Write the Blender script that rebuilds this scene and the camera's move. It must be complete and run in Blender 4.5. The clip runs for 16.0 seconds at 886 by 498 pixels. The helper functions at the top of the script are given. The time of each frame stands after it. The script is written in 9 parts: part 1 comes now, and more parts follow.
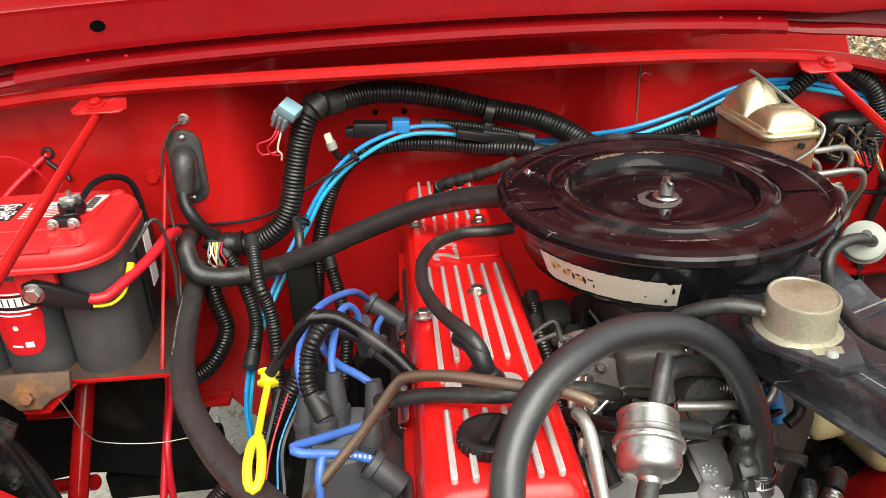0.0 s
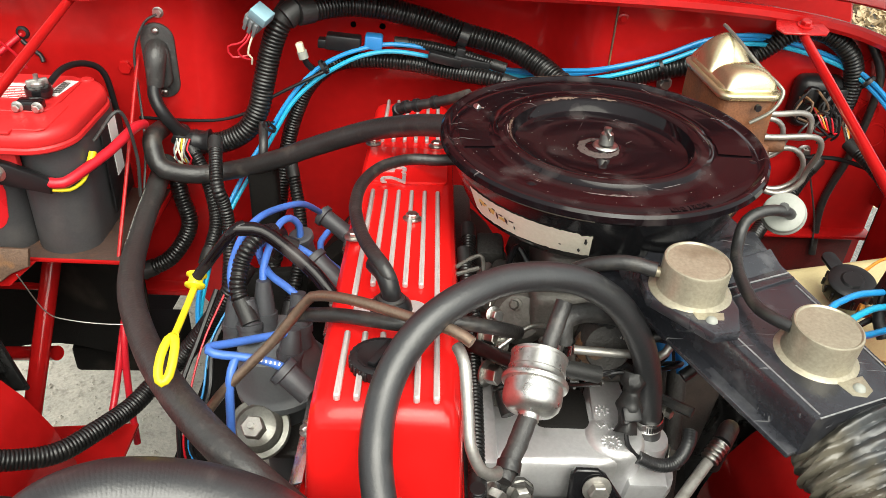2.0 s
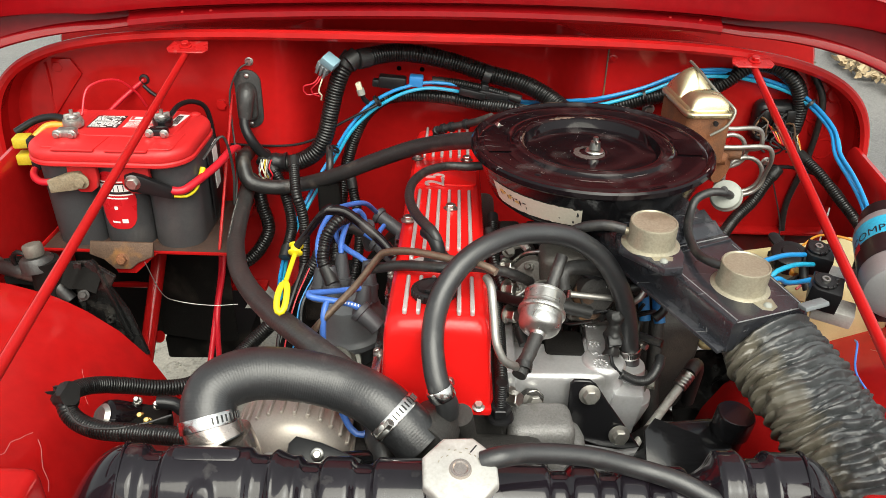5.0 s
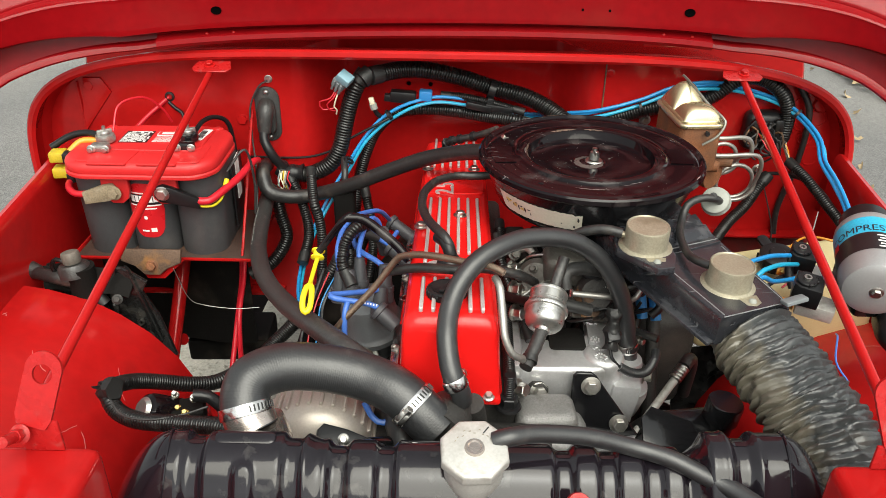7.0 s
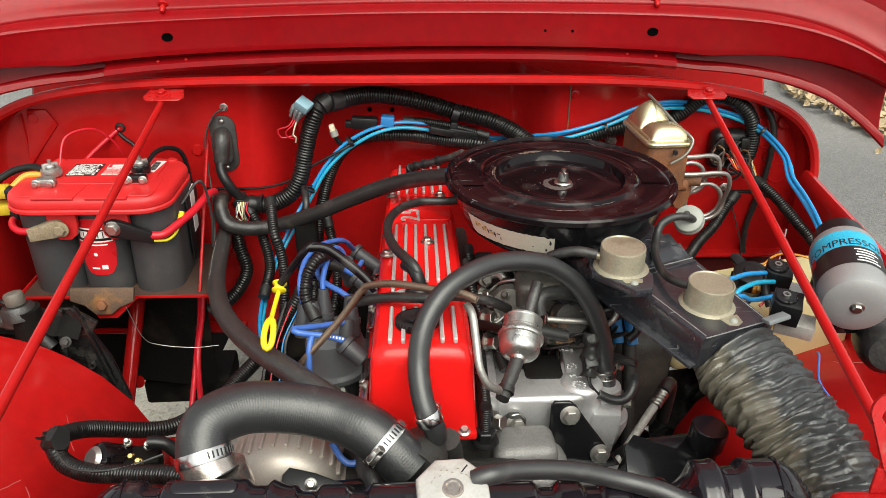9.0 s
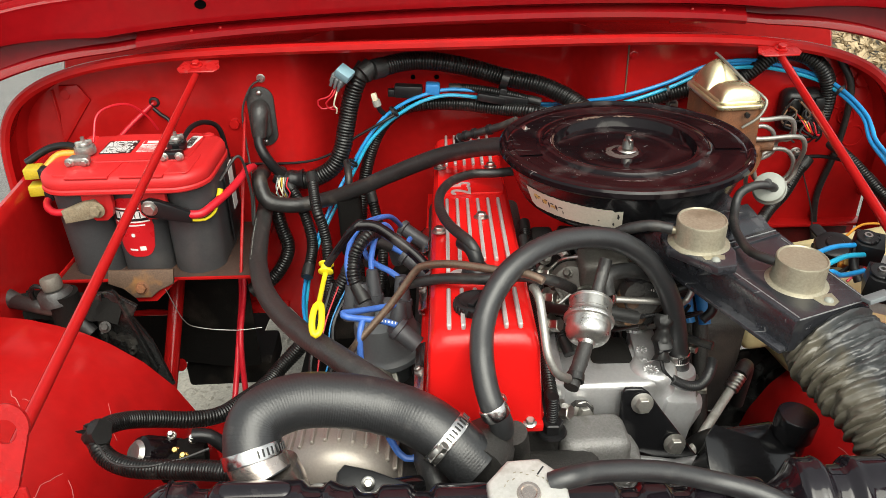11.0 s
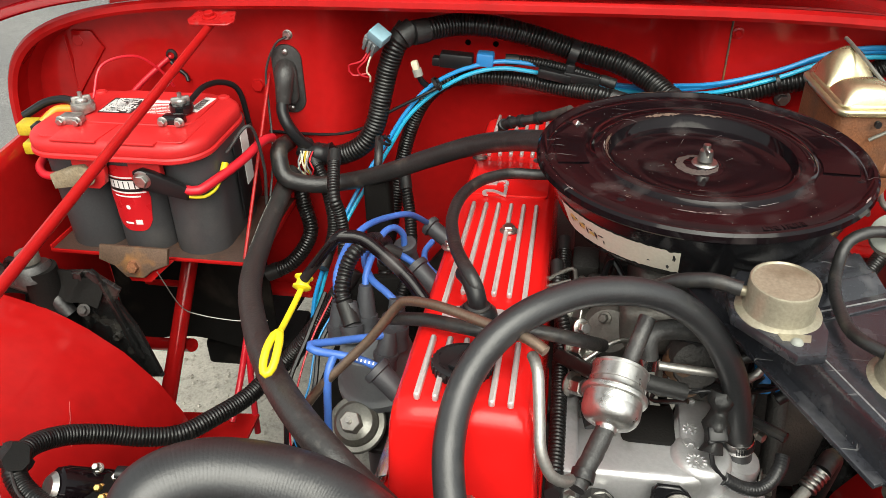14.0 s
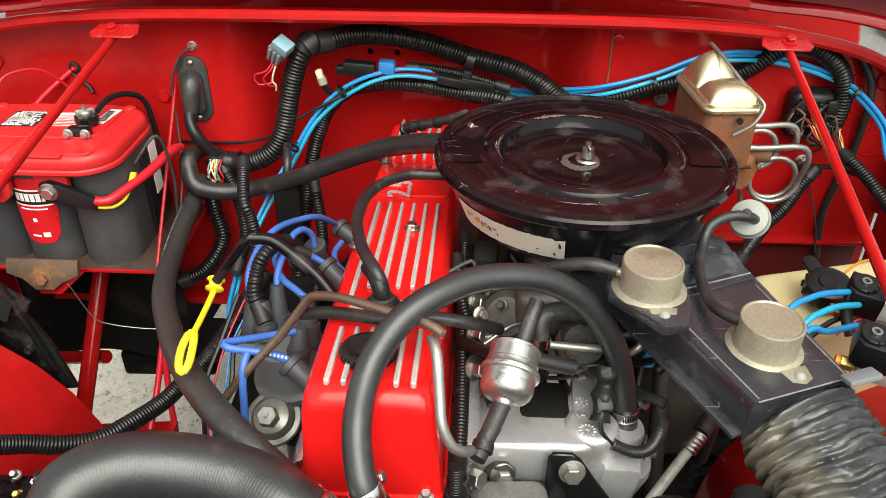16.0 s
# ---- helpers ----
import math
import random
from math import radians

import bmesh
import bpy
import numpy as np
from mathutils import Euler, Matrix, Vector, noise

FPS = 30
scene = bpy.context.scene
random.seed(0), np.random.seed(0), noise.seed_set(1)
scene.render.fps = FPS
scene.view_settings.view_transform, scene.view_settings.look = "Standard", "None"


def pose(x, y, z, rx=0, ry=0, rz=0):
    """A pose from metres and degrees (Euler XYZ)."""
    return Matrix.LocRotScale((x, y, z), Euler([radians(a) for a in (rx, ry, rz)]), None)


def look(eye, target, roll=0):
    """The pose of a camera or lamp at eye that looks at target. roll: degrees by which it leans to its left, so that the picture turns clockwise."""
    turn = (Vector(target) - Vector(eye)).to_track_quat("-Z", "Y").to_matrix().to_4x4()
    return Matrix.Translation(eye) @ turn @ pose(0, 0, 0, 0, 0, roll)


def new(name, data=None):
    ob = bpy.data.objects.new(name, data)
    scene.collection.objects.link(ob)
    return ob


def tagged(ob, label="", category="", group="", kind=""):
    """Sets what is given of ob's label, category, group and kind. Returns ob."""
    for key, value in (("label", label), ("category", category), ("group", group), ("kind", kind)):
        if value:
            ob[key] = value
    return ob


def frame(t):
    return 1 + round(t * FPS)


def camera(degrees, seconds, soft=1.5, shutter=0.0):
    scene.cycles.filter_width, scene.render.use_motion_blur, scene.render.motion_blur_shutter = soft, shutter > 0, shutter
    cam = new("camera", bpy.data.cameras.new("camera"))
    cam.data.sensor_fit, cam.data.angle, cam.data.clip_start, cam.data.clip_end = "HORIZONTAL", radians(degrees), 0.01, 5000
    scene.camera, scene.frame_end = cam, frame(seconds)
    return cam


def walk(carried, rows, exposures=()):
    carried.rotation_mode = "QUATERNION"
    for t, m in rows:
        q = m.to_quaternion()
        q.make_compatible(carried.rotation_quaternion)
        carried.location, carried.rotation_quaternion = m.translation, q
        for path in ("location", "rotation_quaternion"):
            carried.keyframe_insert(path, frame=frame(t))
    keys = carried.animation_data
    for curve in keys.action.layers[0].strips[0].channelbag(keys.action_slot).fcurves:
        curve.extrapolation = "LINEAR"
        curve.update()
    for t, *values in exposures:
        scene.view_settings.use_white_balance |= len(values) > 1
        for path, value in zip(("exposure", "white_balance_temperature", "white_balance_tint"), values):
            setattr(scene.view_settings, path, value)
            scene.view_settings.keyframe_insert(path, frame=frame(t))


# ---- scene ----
cam = camera(59.7, 16.0, soft=0.4)
PATH = [
    (0, (-0.083, -0.011, 1.402), (0.005, 1.777, 0.511), -2.5),
    (0.5, (-0.024, -0.012, 1.414), (-0.005, 1.748, 0.464), 1.4),
    (1, (-0.014, -0.041, 1.465), (-0.007, 1.68, 0.447), 1.6),
    (1.5, (-0.022, -0.045, 1.462), (-0.021, 1.667, 0.428), 2.1),
    (2, (-0.01, -0.026, 1.432), (0.044, 1.644, 0.332), 3.3),
    (2.5, (-0.032, -0.012, 1.444), (0.027, 1.65, 0.333), 4.0),
    (3, (-0.04, -0.054, 1.465), (-0.016, 1.633, 0.391), 3.1),
    (3.5, (-0.043, -0.136, 1.487), (-0.052, 1.585, 0.468), 2.1),
    (4, (-0.032, -0.205, 1.487), (-0.062, 1.536, 0.502), 1.6),
    (4.5, (-0.02, -0.247, 1.489), (-0.041, 1.486, 0.491), 1.5),
    (7, (-0.03, -0.347, 1.53), (-0.056, 1.395, 0.548), 0.7),
    (7.5, (-0.029, -0.323, 1.52), (-0.069, 1.434, 0.566), 0.3),
    (8, (-0.032, -0.303, 1.508), (-0.016, 1.487, 0.617), 1.3),
    (8.5, (-0.036, -0.31, 1.504), (0.03, 1.468, 0.59), 1.6),
    (9, (-0.035, -0.313, 1.506), (0.032, 1.466, 0.596), 0.4),
    (9.5, (-0.048, -0.298, 1.494), (-0.019, 1.488, 0.593), -0.5),
    (10, (-0.054, -0.275, 1.489), (-0.073, 1.499, 0.565), -1.9),
    (12.5, (-0.067, -0.178, 1.456), (-0.095, 1.532, 0.42), -0.4),
    (13, (-0.022, -0.124, 1.448), (-0.092, 1.571, 0.39), 2.0),
    (13.5, (0.021, -0.072, 1.445), (-0.232, 1.603, 0.382), 0.2),
    (14, (0.028, -0.047, 1.447), (-0.261, 1.612, 0.368), -1.3),
    (14.5, (0.039, -0.047, 1.447), (-0.132, 1.624, 0.363), -0.2),
    (15, (0.04, -0.062, 1.45), (-0.081, 1.618, 0.372), 0.3),
    (15.5, (0.05, -0.081, 1.459), (-0.056, 1.604, 0.387), 0.0),
    (16, (0.049, -0.091, 1.465), (-0.036, 1.598, 0.397), 0.2),
]
EXPOSURES = [(t, 0.63 + stops, 6580, 4) for t, stops in ((0.0, 0.24), (0.5, 0.30), (1.0, 0.17), (1.5, 0.14), (2.0, 0.28), (2.5, 0.26), (3.0, 0.26), (3.5, 0.09), (4.5, 0.03), (7.0, -0.04), (7.5, -0.10), (9.0, -0.12), (10.0, -0.10), (12.5, 0.0), (13.0, 0.04), (14.0, 0.02), (15.0, 0.08), (16.0, 0.10))]
walk(cam, [(t, look(eye, target, roll)) for t, eye, target, roll in PATH], EXPOSURES)

# ---- light ----
world = bpy.data.worlds.new("overcast_sky")
scene.world = world
world.use_nodes = True
_n, _l = world.node_tree.nodes, world.node_tree.links
_sky = _n.new("ShaderNodeTexSky")
_sky.sky_type = "NISHITA"
_sky.sun_disc = False
_sky.sun_elevation, _sky.sun_rotation = radians(58), radians(165)
_sky.air_density, _sky.dust_density, _sky.ozone_density = 1.0, 3.0, 1.0
_hsv = _n.new("ShaderNodeHueSaturation")
_hsv.inputs["Saturation"].default_value = 0.12
_l.new(_sky.outputs[0], _hsv.inputs["Color"])
_l.new(_hsv.outputs[0], _n["Background"].inputs[0])
_n["Background"].inputs[1].default_value = 0.15
sun = new("sun", bpy.data.lights.new("sun", "SUN"))
sun.data.energy, sun.data.angle, sun.data.color = 2.4, radians(60), (1.0, 0.94, 0.83)
sun.matrix_world = look((0.9, -3.3, 5.4), (0, 0.5, 0.9))


# ---- materials ----
def mat(name, col, rough=0.5, metal=0.0, var=0.15, scale=30.0, fine=400.0, bump=0.05, coat=0.0, dirt=None, dirt_amt=0.0, dirt_scale=9.0, rvar=0.12, spec=0.5):
    m = bpy.data.materials.new(name)
    m.use_nodes = True
    n, l = m.node_tree.nodes, m.node_tree.links
    b = n["Principled BSDF"]
    tc = n.new("ShaderNodeTexCoord")
    def noise_tex(s, det=4.0):
        t = n.new("ShaderNodeTexNoise")
        t.inputs["Scale"].default_value, t.inputs["Detail"].default_value = s, det
        l.new(tc.outputs["Object"], t.inputs["Vector"])
        return t
    big, small = noise_tex(scale), noise_tex(fine, 2.0)
    mix = n.new("ShaderNodeMix")
    mix.data_type = "RGBA"
    lo, hi = [c * (1 - var) for c in col], [min(1.0, c * (1 + var)) for c in col]
    mix.inputs[6].default_value, mix.inputs[7].default_value = (*lo, 1), (*hi, 1)
    l.new(big.outputs["Fac"], mix.inputs[0])
    out = mix.outputs[2]
    mix2 = n.new("ShaderNodeMix")
    mix2.data_type, mix2.blend_type = "RGBA", "OVERLAY"
    mix2.inputs[0].default_value = min(0.5, var)
    l.new(out, mix2.inputs[6])
    l.new(small.outputs["Fac"], mix2.inputs[7])
    out = mix2.outputs[2]
    rough_out = None
    if dirt:
        d = noise_tex(dirt_scale, 8.0)
        ramp = n.new("ShaderNodeMapRange")
        ramp.inputs["From Min"].default_value, ramp.inputs["From Max"].default_value = 0.62 - 0.25 * dirt_amt, 0.75 - 0.15 * dirt_amt
        ramp.inputs["To Max"].default_value = min(1.0, 0.35 + dirt_amt)
        l.new(d.outputs["Fac"], ramp.inputs["Value"])
        mix3 = n.new("ShaderNodeMix")
        mix3.data_type = "RGBA"
        mix3.inputs[7].default_value = (*dirt, 1)
        l.new(ramp.outputs[0], mix3.inputs[0])
        l.new(out, mix3.inputs[6])
        out = mix3.outputs[2]
    l.new(out, b.inputs["Base Color"])
    mr = n.new("ShaderNodeMapRange")
    mr.inputs["To Min"].default_value, mr.inputs["To Max"].default_value = max(0.02, rough - rvar), min(1.0, rough + rvar)
    l.new(big.outputs["Fac"], mr.inputs["Value"])
    l.new(mr.outputs[0], b.inputs["Roughness"])
    b.inputs["Metallic"].default_value = metal
    b.inputs["Specular IOR Level"].default_value = spec
    b.inputs["Coat Weight"].default_value = coat
    b.inputs["Coat Roughness"].default_value = 0.05
    bp = n.new("ShaderNodeBump")
    bp.inputs["Strength"].default_value, bp.inputs["Distance"].default_value = bump, 0.002
    l.new(small.outputs["Fac"], bp.inputs["Height"])
    l.new(bp.outputs[0], b.inputs["Normal"])
    return m


def scratches(m, col, size, level, turn=0.0):
    """Fine pale scuffs drawn out along one direction."""
    n, l = m.node_tree.nodes, m.node_tree.links
    b = n["Principled BSDF"]
    src = b.inputs["Base Color"].links[0].from_socket
    tc, mp, t, r, x = n.new("ShaderNodeTexCoord"), n.new("ShaderNodeMapping"), n.new("ShaderNodeTexNoise"), n.new("ShaderNodeMapRange"), n.new("ShaderNodeMix")
    mp.inputs["Rotation"].default_value = (0, 0, radians(turn))
    mp.inputs["Scale"].default_value = size
    t.inputs["Scale"].default_value, t.inputs["Detail"].default_value = 1.0, 6.0
    r.inputs["From Min"].default_value, r.inputs["From Max"].default_value = level, level + 0.05
    x.data_type = "RGBA"
    x.inputs[7].default_value = (*col, 1)
    l.new(tc.outputs["Object"], mp.inputs["Vector"])
    l.new(mp.outputs[0], t.inputs["Vector"])
    l.new(t.outputs["Fac"], r.inputs["Value"])
    l.new(r.outputs[0], x.inputs[0])
    l.new(src, x.inputs[6])
    l.new(x.outputs[2], b.inputs["Base Color"])
    return m


RED = mat("red_car_paint", (0.40, 0.0085, 0.009), 0.15, spec=0.30, var=0.16, scale=6, fine=60, bump=0.02, coat=0.0, dirt=(0.20, 0.012, 0.011), dirt_amt=0.06, dirt_scale=9, rvar=0.11)
# grimy red, with the shade under the firewall ledge painted in as well
RED_GRIMY_SHADED = mat("grimy_shaded_red_paint", (0.10, 0.010, 0.009), 0.4, var=0.4, scale=12, bump=0.1, dirt=(0.03, 0.02, 0.018), dirt_amt=0.35, dirt_scale=16)
RED_COVER = mat("red_enamel", (0.74, 0.011, 0.011), 0.22, spec=0.3, var=0.05, scale=10, fine=200, bump=0.03, coat=0.15, rvar=0.04)
RED_PLASTIC = mat("red_plastic", (0.58, 0.02, 0.022), 0.42, var=0.1, scale=25, bump=0.05, dirt=(0.30, 0.05, 0.04), dirt_amt=0.15)
GLOSS_BLACK = mat("gloss_black_enamel", (0.006, 0.004, 0.005), 0.10, var=0.3, scale=12, fine=90, bump=0.03, coat=0.0, spec=0.24, dirt=(0.065, 0.056, 0.055), dirt_amt=0.24, dirt_scale=22, rvar=0.07)
scratches(GLOSS_BLACK, (0.10, 0.09, 0.09), (20, 260, 60), 0.69, -35)
SATIN_BLACK = mat("satin_black_paint", (0.008, 0.008, 0.009), 0.14, spec=0.5, var=0.3, scale=14, bump=0.04, dirt=(0.07, 0.065, 0.06), dirt_amt=0.12, rvar=0.1)
BLACK_PLASTIC = mat("black_plastic", (0.011, 0.011, 0.012), 0.34, var=0.25, scale=30, bump=0.05, spec=0.35)
DUSTY_BLACK = mat("dusty_black_plastic", (0.022, 0.023, 0.028), 0.24, var=0.5, scale=14, fine=220, bump=0.05, dirt=(0.10, 0.10, 0.105), dirt_amt=0.20, dirt_scale=34, rvar=0.12, spec=0.75)
scratches(DUSTY_BLACK, (0.17, 0.17, 0.17), (14, 300, 90), 0.69, 20)
LOOM_BLACK = mat("loom_plastic", (0.008, 0.008, 0.008), 0.32, var=0.35, scale=40, bump=0.04, spec=0.45, dirt=(0.05, 0.047, 0.043), dirt_amt=0.12, dirt_scale=50)
RUBBER = mat("rubber_hose", (0.017, 0.0165, 0.0165), 0.42, var=0.45, scale=26, fine=260, bump=0.22, dirt=(0.085, 0.075, 0.062), dirt_amt=0.24, dirt_scale=48, spec=0.6)
RUBBER_CLEAN = mat("smooth_rubber", (0.020, 0.0205, 0.022), 0.40, var=0.25, scale=24, fine=420, bump=0.10, spec=0.75, dirt=(0.06, 0.058, 0.055), dirt_amt=0.10, dirt_scale=60)
RUBBER_OLD = mat("weathered_rubber", (0.030, 0.0295, 0.029), 0.46, var=0.45, scale=60, fine=320, bump=0.25, spec=0.65, dirt=(0.095, 0.088, 0.08), dirt_amt=0.14, dirt_scale=110)
BATT_GREY = mat("grey_battery_plastic", (0.052, 0.052, 0.055), 0.42, var=0.2, scale=12, bump=0.05, dirt=(0.14, 0.13, 0.12), dirt_amt=0.12)
LEAD = mat("lead_terminal", (0.42, 0.41, 0.39), 0.45, metal=0.9, var=0.3, scale=60, bump=0.2, dirt=(0.25, 0.24, 0.18), dirt_amt=0.3, dirt_scale=60)
CORRODED = mat("corroded_lead", (0.28, 0.23, 0.15), 0.75, metal=0.2, var=0.4, scale=70, bump=0.4, dirt=(0.42, 0.39, 0.30), dirt_amt=0.4, dirt_scale=50)
STEEL = mat("zinc_steel", (0.50, 0.49, 0.46), 0.33, metal=1.0, var=0.2, scale=50, bump=0.06)
STAINLESS = mat("stainless_band", (0.70, 0.69, 0.67), 0.22, metal=1.0, var=0.1, scale=50, bump=0.04)
CAST_ALU = mat("cast_aluminium", (0.60, 0.60, 0.61), 0.40, metal=0.65, var=0.16, scale=16, fine=300, bump=0.14, dirt=(0.20, 0.19, 0.18), dirt_amt=0.16, dirt_scale=24)
CAST_IRON = mat("dark_cast_iron", (0.045, 0.043, 0.041), 0.55, metal=0.3, var=0.4, scale=25, bump=0.35, dirt=(0.14, 0.12, 0.10), dirt_amt=0.25, spec=0.3)
ALT_ALU = mat("alternator_aluminium", (0.52, 0.47, 0.42), 0.5, metal=0.5, var=0.15, scale=20, bump=0.1)
YELLOW_ZINC = mat("yellow_chromate", (0.64, 0.57, 0.36), 0.27, metal=0.85, var=0.25, scale=18, bump=0.08, dirt=(0.40, 0.33, 0.18), dirt_amt=0.3)
TAN_CAN = mat("tan_cadmium", (0.33, 0.30, 0.225), 0.36, metal=0.45, var=0.3, scale=24, bump=0.06, dirt=(0.15, 0.12, 0.075), dirt_amt=0.35, dirt_scale=30)
RUST = mat("rusty_iron", (0.22, 0.085, 0.035), 0.75, metal=0.2, var=0.45, scale=30, bump=0.4, dirt=(0.10, 0.06, 0.04), dirt_amt=0.4, dirt_scale=20)
RUST_PLATE = mat("rusted_bracket", (0.12, 0.075, 0.05), 0.65, metal=0.3, var=0.4, scale=40, bump=0.3, dirt=(0.36, 0.16, 0.04), dirt_amt=0.35, dirt_scale=35)
COPPER = mat("copper_nickel_pipe", (0.26, 0.19, 0.14), 0.42, metal=0.85, var=0.25, scale=40, bump=0.08, dirt=(0.15, 0.11, 0.09), dirt_amt=0.25)
PIPE_STEEL = mat("grey_steel_pipe", (0.40, 0.385, 0.36), 0.42, metal=0.8, var=0.2, scale=50, bump=0.08)
BLUE_WIRE = mat("blue_wire", (0.02, 0.25, 0.58), 0.35, var=0.1, scale=60, bump=0.02)
CYAN_WIRE = mat("pale_blue_wire", (0.02, 0.35, 0.56), 0.38, var=0.1, scale=60, bump=0.02)
PLUG_BLUE = mat("blue_silicone_lead", (0.055, 0.150, 0.50), 0.38, var=0.12, scale=40, bump=0.04)
BOOT_GREY = mat("dark_grey_boot", (0.048, 0.050, 0.056), 0.5, var=0.2, scale=40, bump=0.06)
DIST_GREY = mat("grey_distributor_plastic", (0.110, 0.118, 0.124), 0.45, var=0.12, scale=30, bump=0.02, dirt=(0.22, 0.21, 0.19), dirt_amt=0.2)
RED_WIRE = mat("red_wire", (0.55, 0.012, 0.025), 0.38, var=0.1, scale=60, bump=0.02)
YELLOW = mat("yellow_plastic", (0.80, 0.66, 0.02), 0.4, var=0.06, scale=60, bump=0.03)
DULL_YELLOW = mat("dusty_yellow_plastic", (0.52, 0.38, 0.02), 0.5, var=0.2, scale=60, bump=0.06, dirt=(0.22, 0.16, 0.05), dirt_amt=0.3, dirt_scale=60)
ORANGE_WIRE = mat("orange_wire", (0.75, 0.30, 0.03), 0.4, var=0.1)
WHITE_WIRE = mat("cream_wire", (0.68, 0.62, 0.46), 0.45, var=0.1)
CREAM = mat("cream_plastic_bottle", (0.66, 0.56, 0.30), 0.45, var=0.12, scale=10, bump=0.04, dirt=(0.40, 0.32, 0.16), dirt_amt=0.2)
RELAY_BLUE = mat("grey_blue_plastic", (0.20, 0.34, 0.40), 0.45, var=0.08)
RELAY_GREY = mat("grey_plastic", (0.17, 0.19, 0.20), 0.45, var=0.1)
CLIP_BLUE = mat("blue_plastic_clip", (0.03, 0.22, 0.55), 0.4, var=0.08)
WHITE_PAPER = mat("worn_white_sticker", (0.58, 0.55, 0.46), 0.42, var=0.15, scale=18, bump=0.05, dirt=(0.30, 0.26, 0.18), dirt_amt=0.3, dirt_scale=26)
LABEL_RED = mat("red_label", (0.55, 0.012, 0.018), 0.3, var=0.06)
LABEL_BLACK = mat("black_label", (0.012, 0.012, 0.013), 0.35, var=0.1)
LABEL_WHITE = mat("white_print", (0.80, 0.79, 0.77), 0.45, var=0.04)
LABEL_BLUE = mat("blue_label", (0.03, 0.40, 0.62), 0.35, var=0.3, scale=14)
SILVER_PAINT = mat("silver_rib", (0.58, 0.54, 0.53), 0.38, metal=0.35, var=0.15, scale=60)
CAN_SILVER = mat("silver_painted_can", (0.34, 0.34, 0.345), 0.42, metal=0.4, var=0.08, scale=20)
DISC_WHITE = mat("off_white_plastic", (0.28, 0.29, 0.26), 0.5, var=0.12)
ZINC = mat("dull_zinc_plate", (0.58, 0.575, 0.55), 0.30, metal=0.9, var=0.22, scale=70, fine=500, bump=0.05, dirt=(0.32, 0.31, 0.30), dirt_amt=0.22, dirt_scale=140)
# for grimy black steel, and for sheets that stand in for shade
DARK = mat("grimy_black_and_shade", (0.006, 0.0055, 0.005), 0.75, var=0.4, scale=20, bump=0.3, dirt=(0.06, 0.05, 0.04), dirt_amt=0.25, spec=0.15)
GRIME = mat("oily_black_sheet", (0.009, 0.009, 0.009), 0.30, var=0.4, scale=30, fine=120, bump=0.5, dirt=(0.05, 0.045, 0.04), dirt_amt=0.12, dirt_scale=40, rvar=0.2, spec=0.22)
VOID = mat("dark_opening", (0.002, 0.002, 0.002), 0.9, var=0.1, bump=0.0, spec=0.0)
TAPE = mat("black_cloth_tape", (0.013, 0.013, 0.013), 0.5, var=0.3, scale=50, fine=600, bump=0.15)
# car red made darker: the raised hood's shade is put into its colour
RED_HOOD_SHADED = mat("shaded_red_paint", (0.22, 0.0035, 0.006), 0.15, spec=0.20, var=0.18, scale=5, fine=60, bump=0.03, dirt=(0.20, 0.014, 0.012), dirt_amt=0.15, dirt_scale=6, rvar=0.08)
CAD = mat("olive_cadmium_plate", (0.20, 0.196, 0.172), 0.33, metal=0.55, var=0.25, scale=30, bump=0.08, dirt=(0.16, 0.15, 0.12), dirt_amt=0.25, dirt_scale=35)
LEAF = mat("dead_leaf", (0.43, 0.33, 0.20), 0.75, var=0.5, scale=14, bump=0.1)
CHROME_CAP = mat("plated_cap", (0.56, 0.55, 0.52), 0.40, metal=0.4, var=0.18, scale=40, bump=0.12, dirt=(0.34, 0.32, 0.28), dirt_amt=0.3, dirt_scale=60)
NECK = mat("worn_plated_neck", (0.50, 0.44, 0.40), 0.25, metal=0.9, var=0.2, scale=40, bump=0.05)
BRASS = mat("brass", (0.60, 0.42, 0.14), 0.35, metal=0.9, var=0.2)


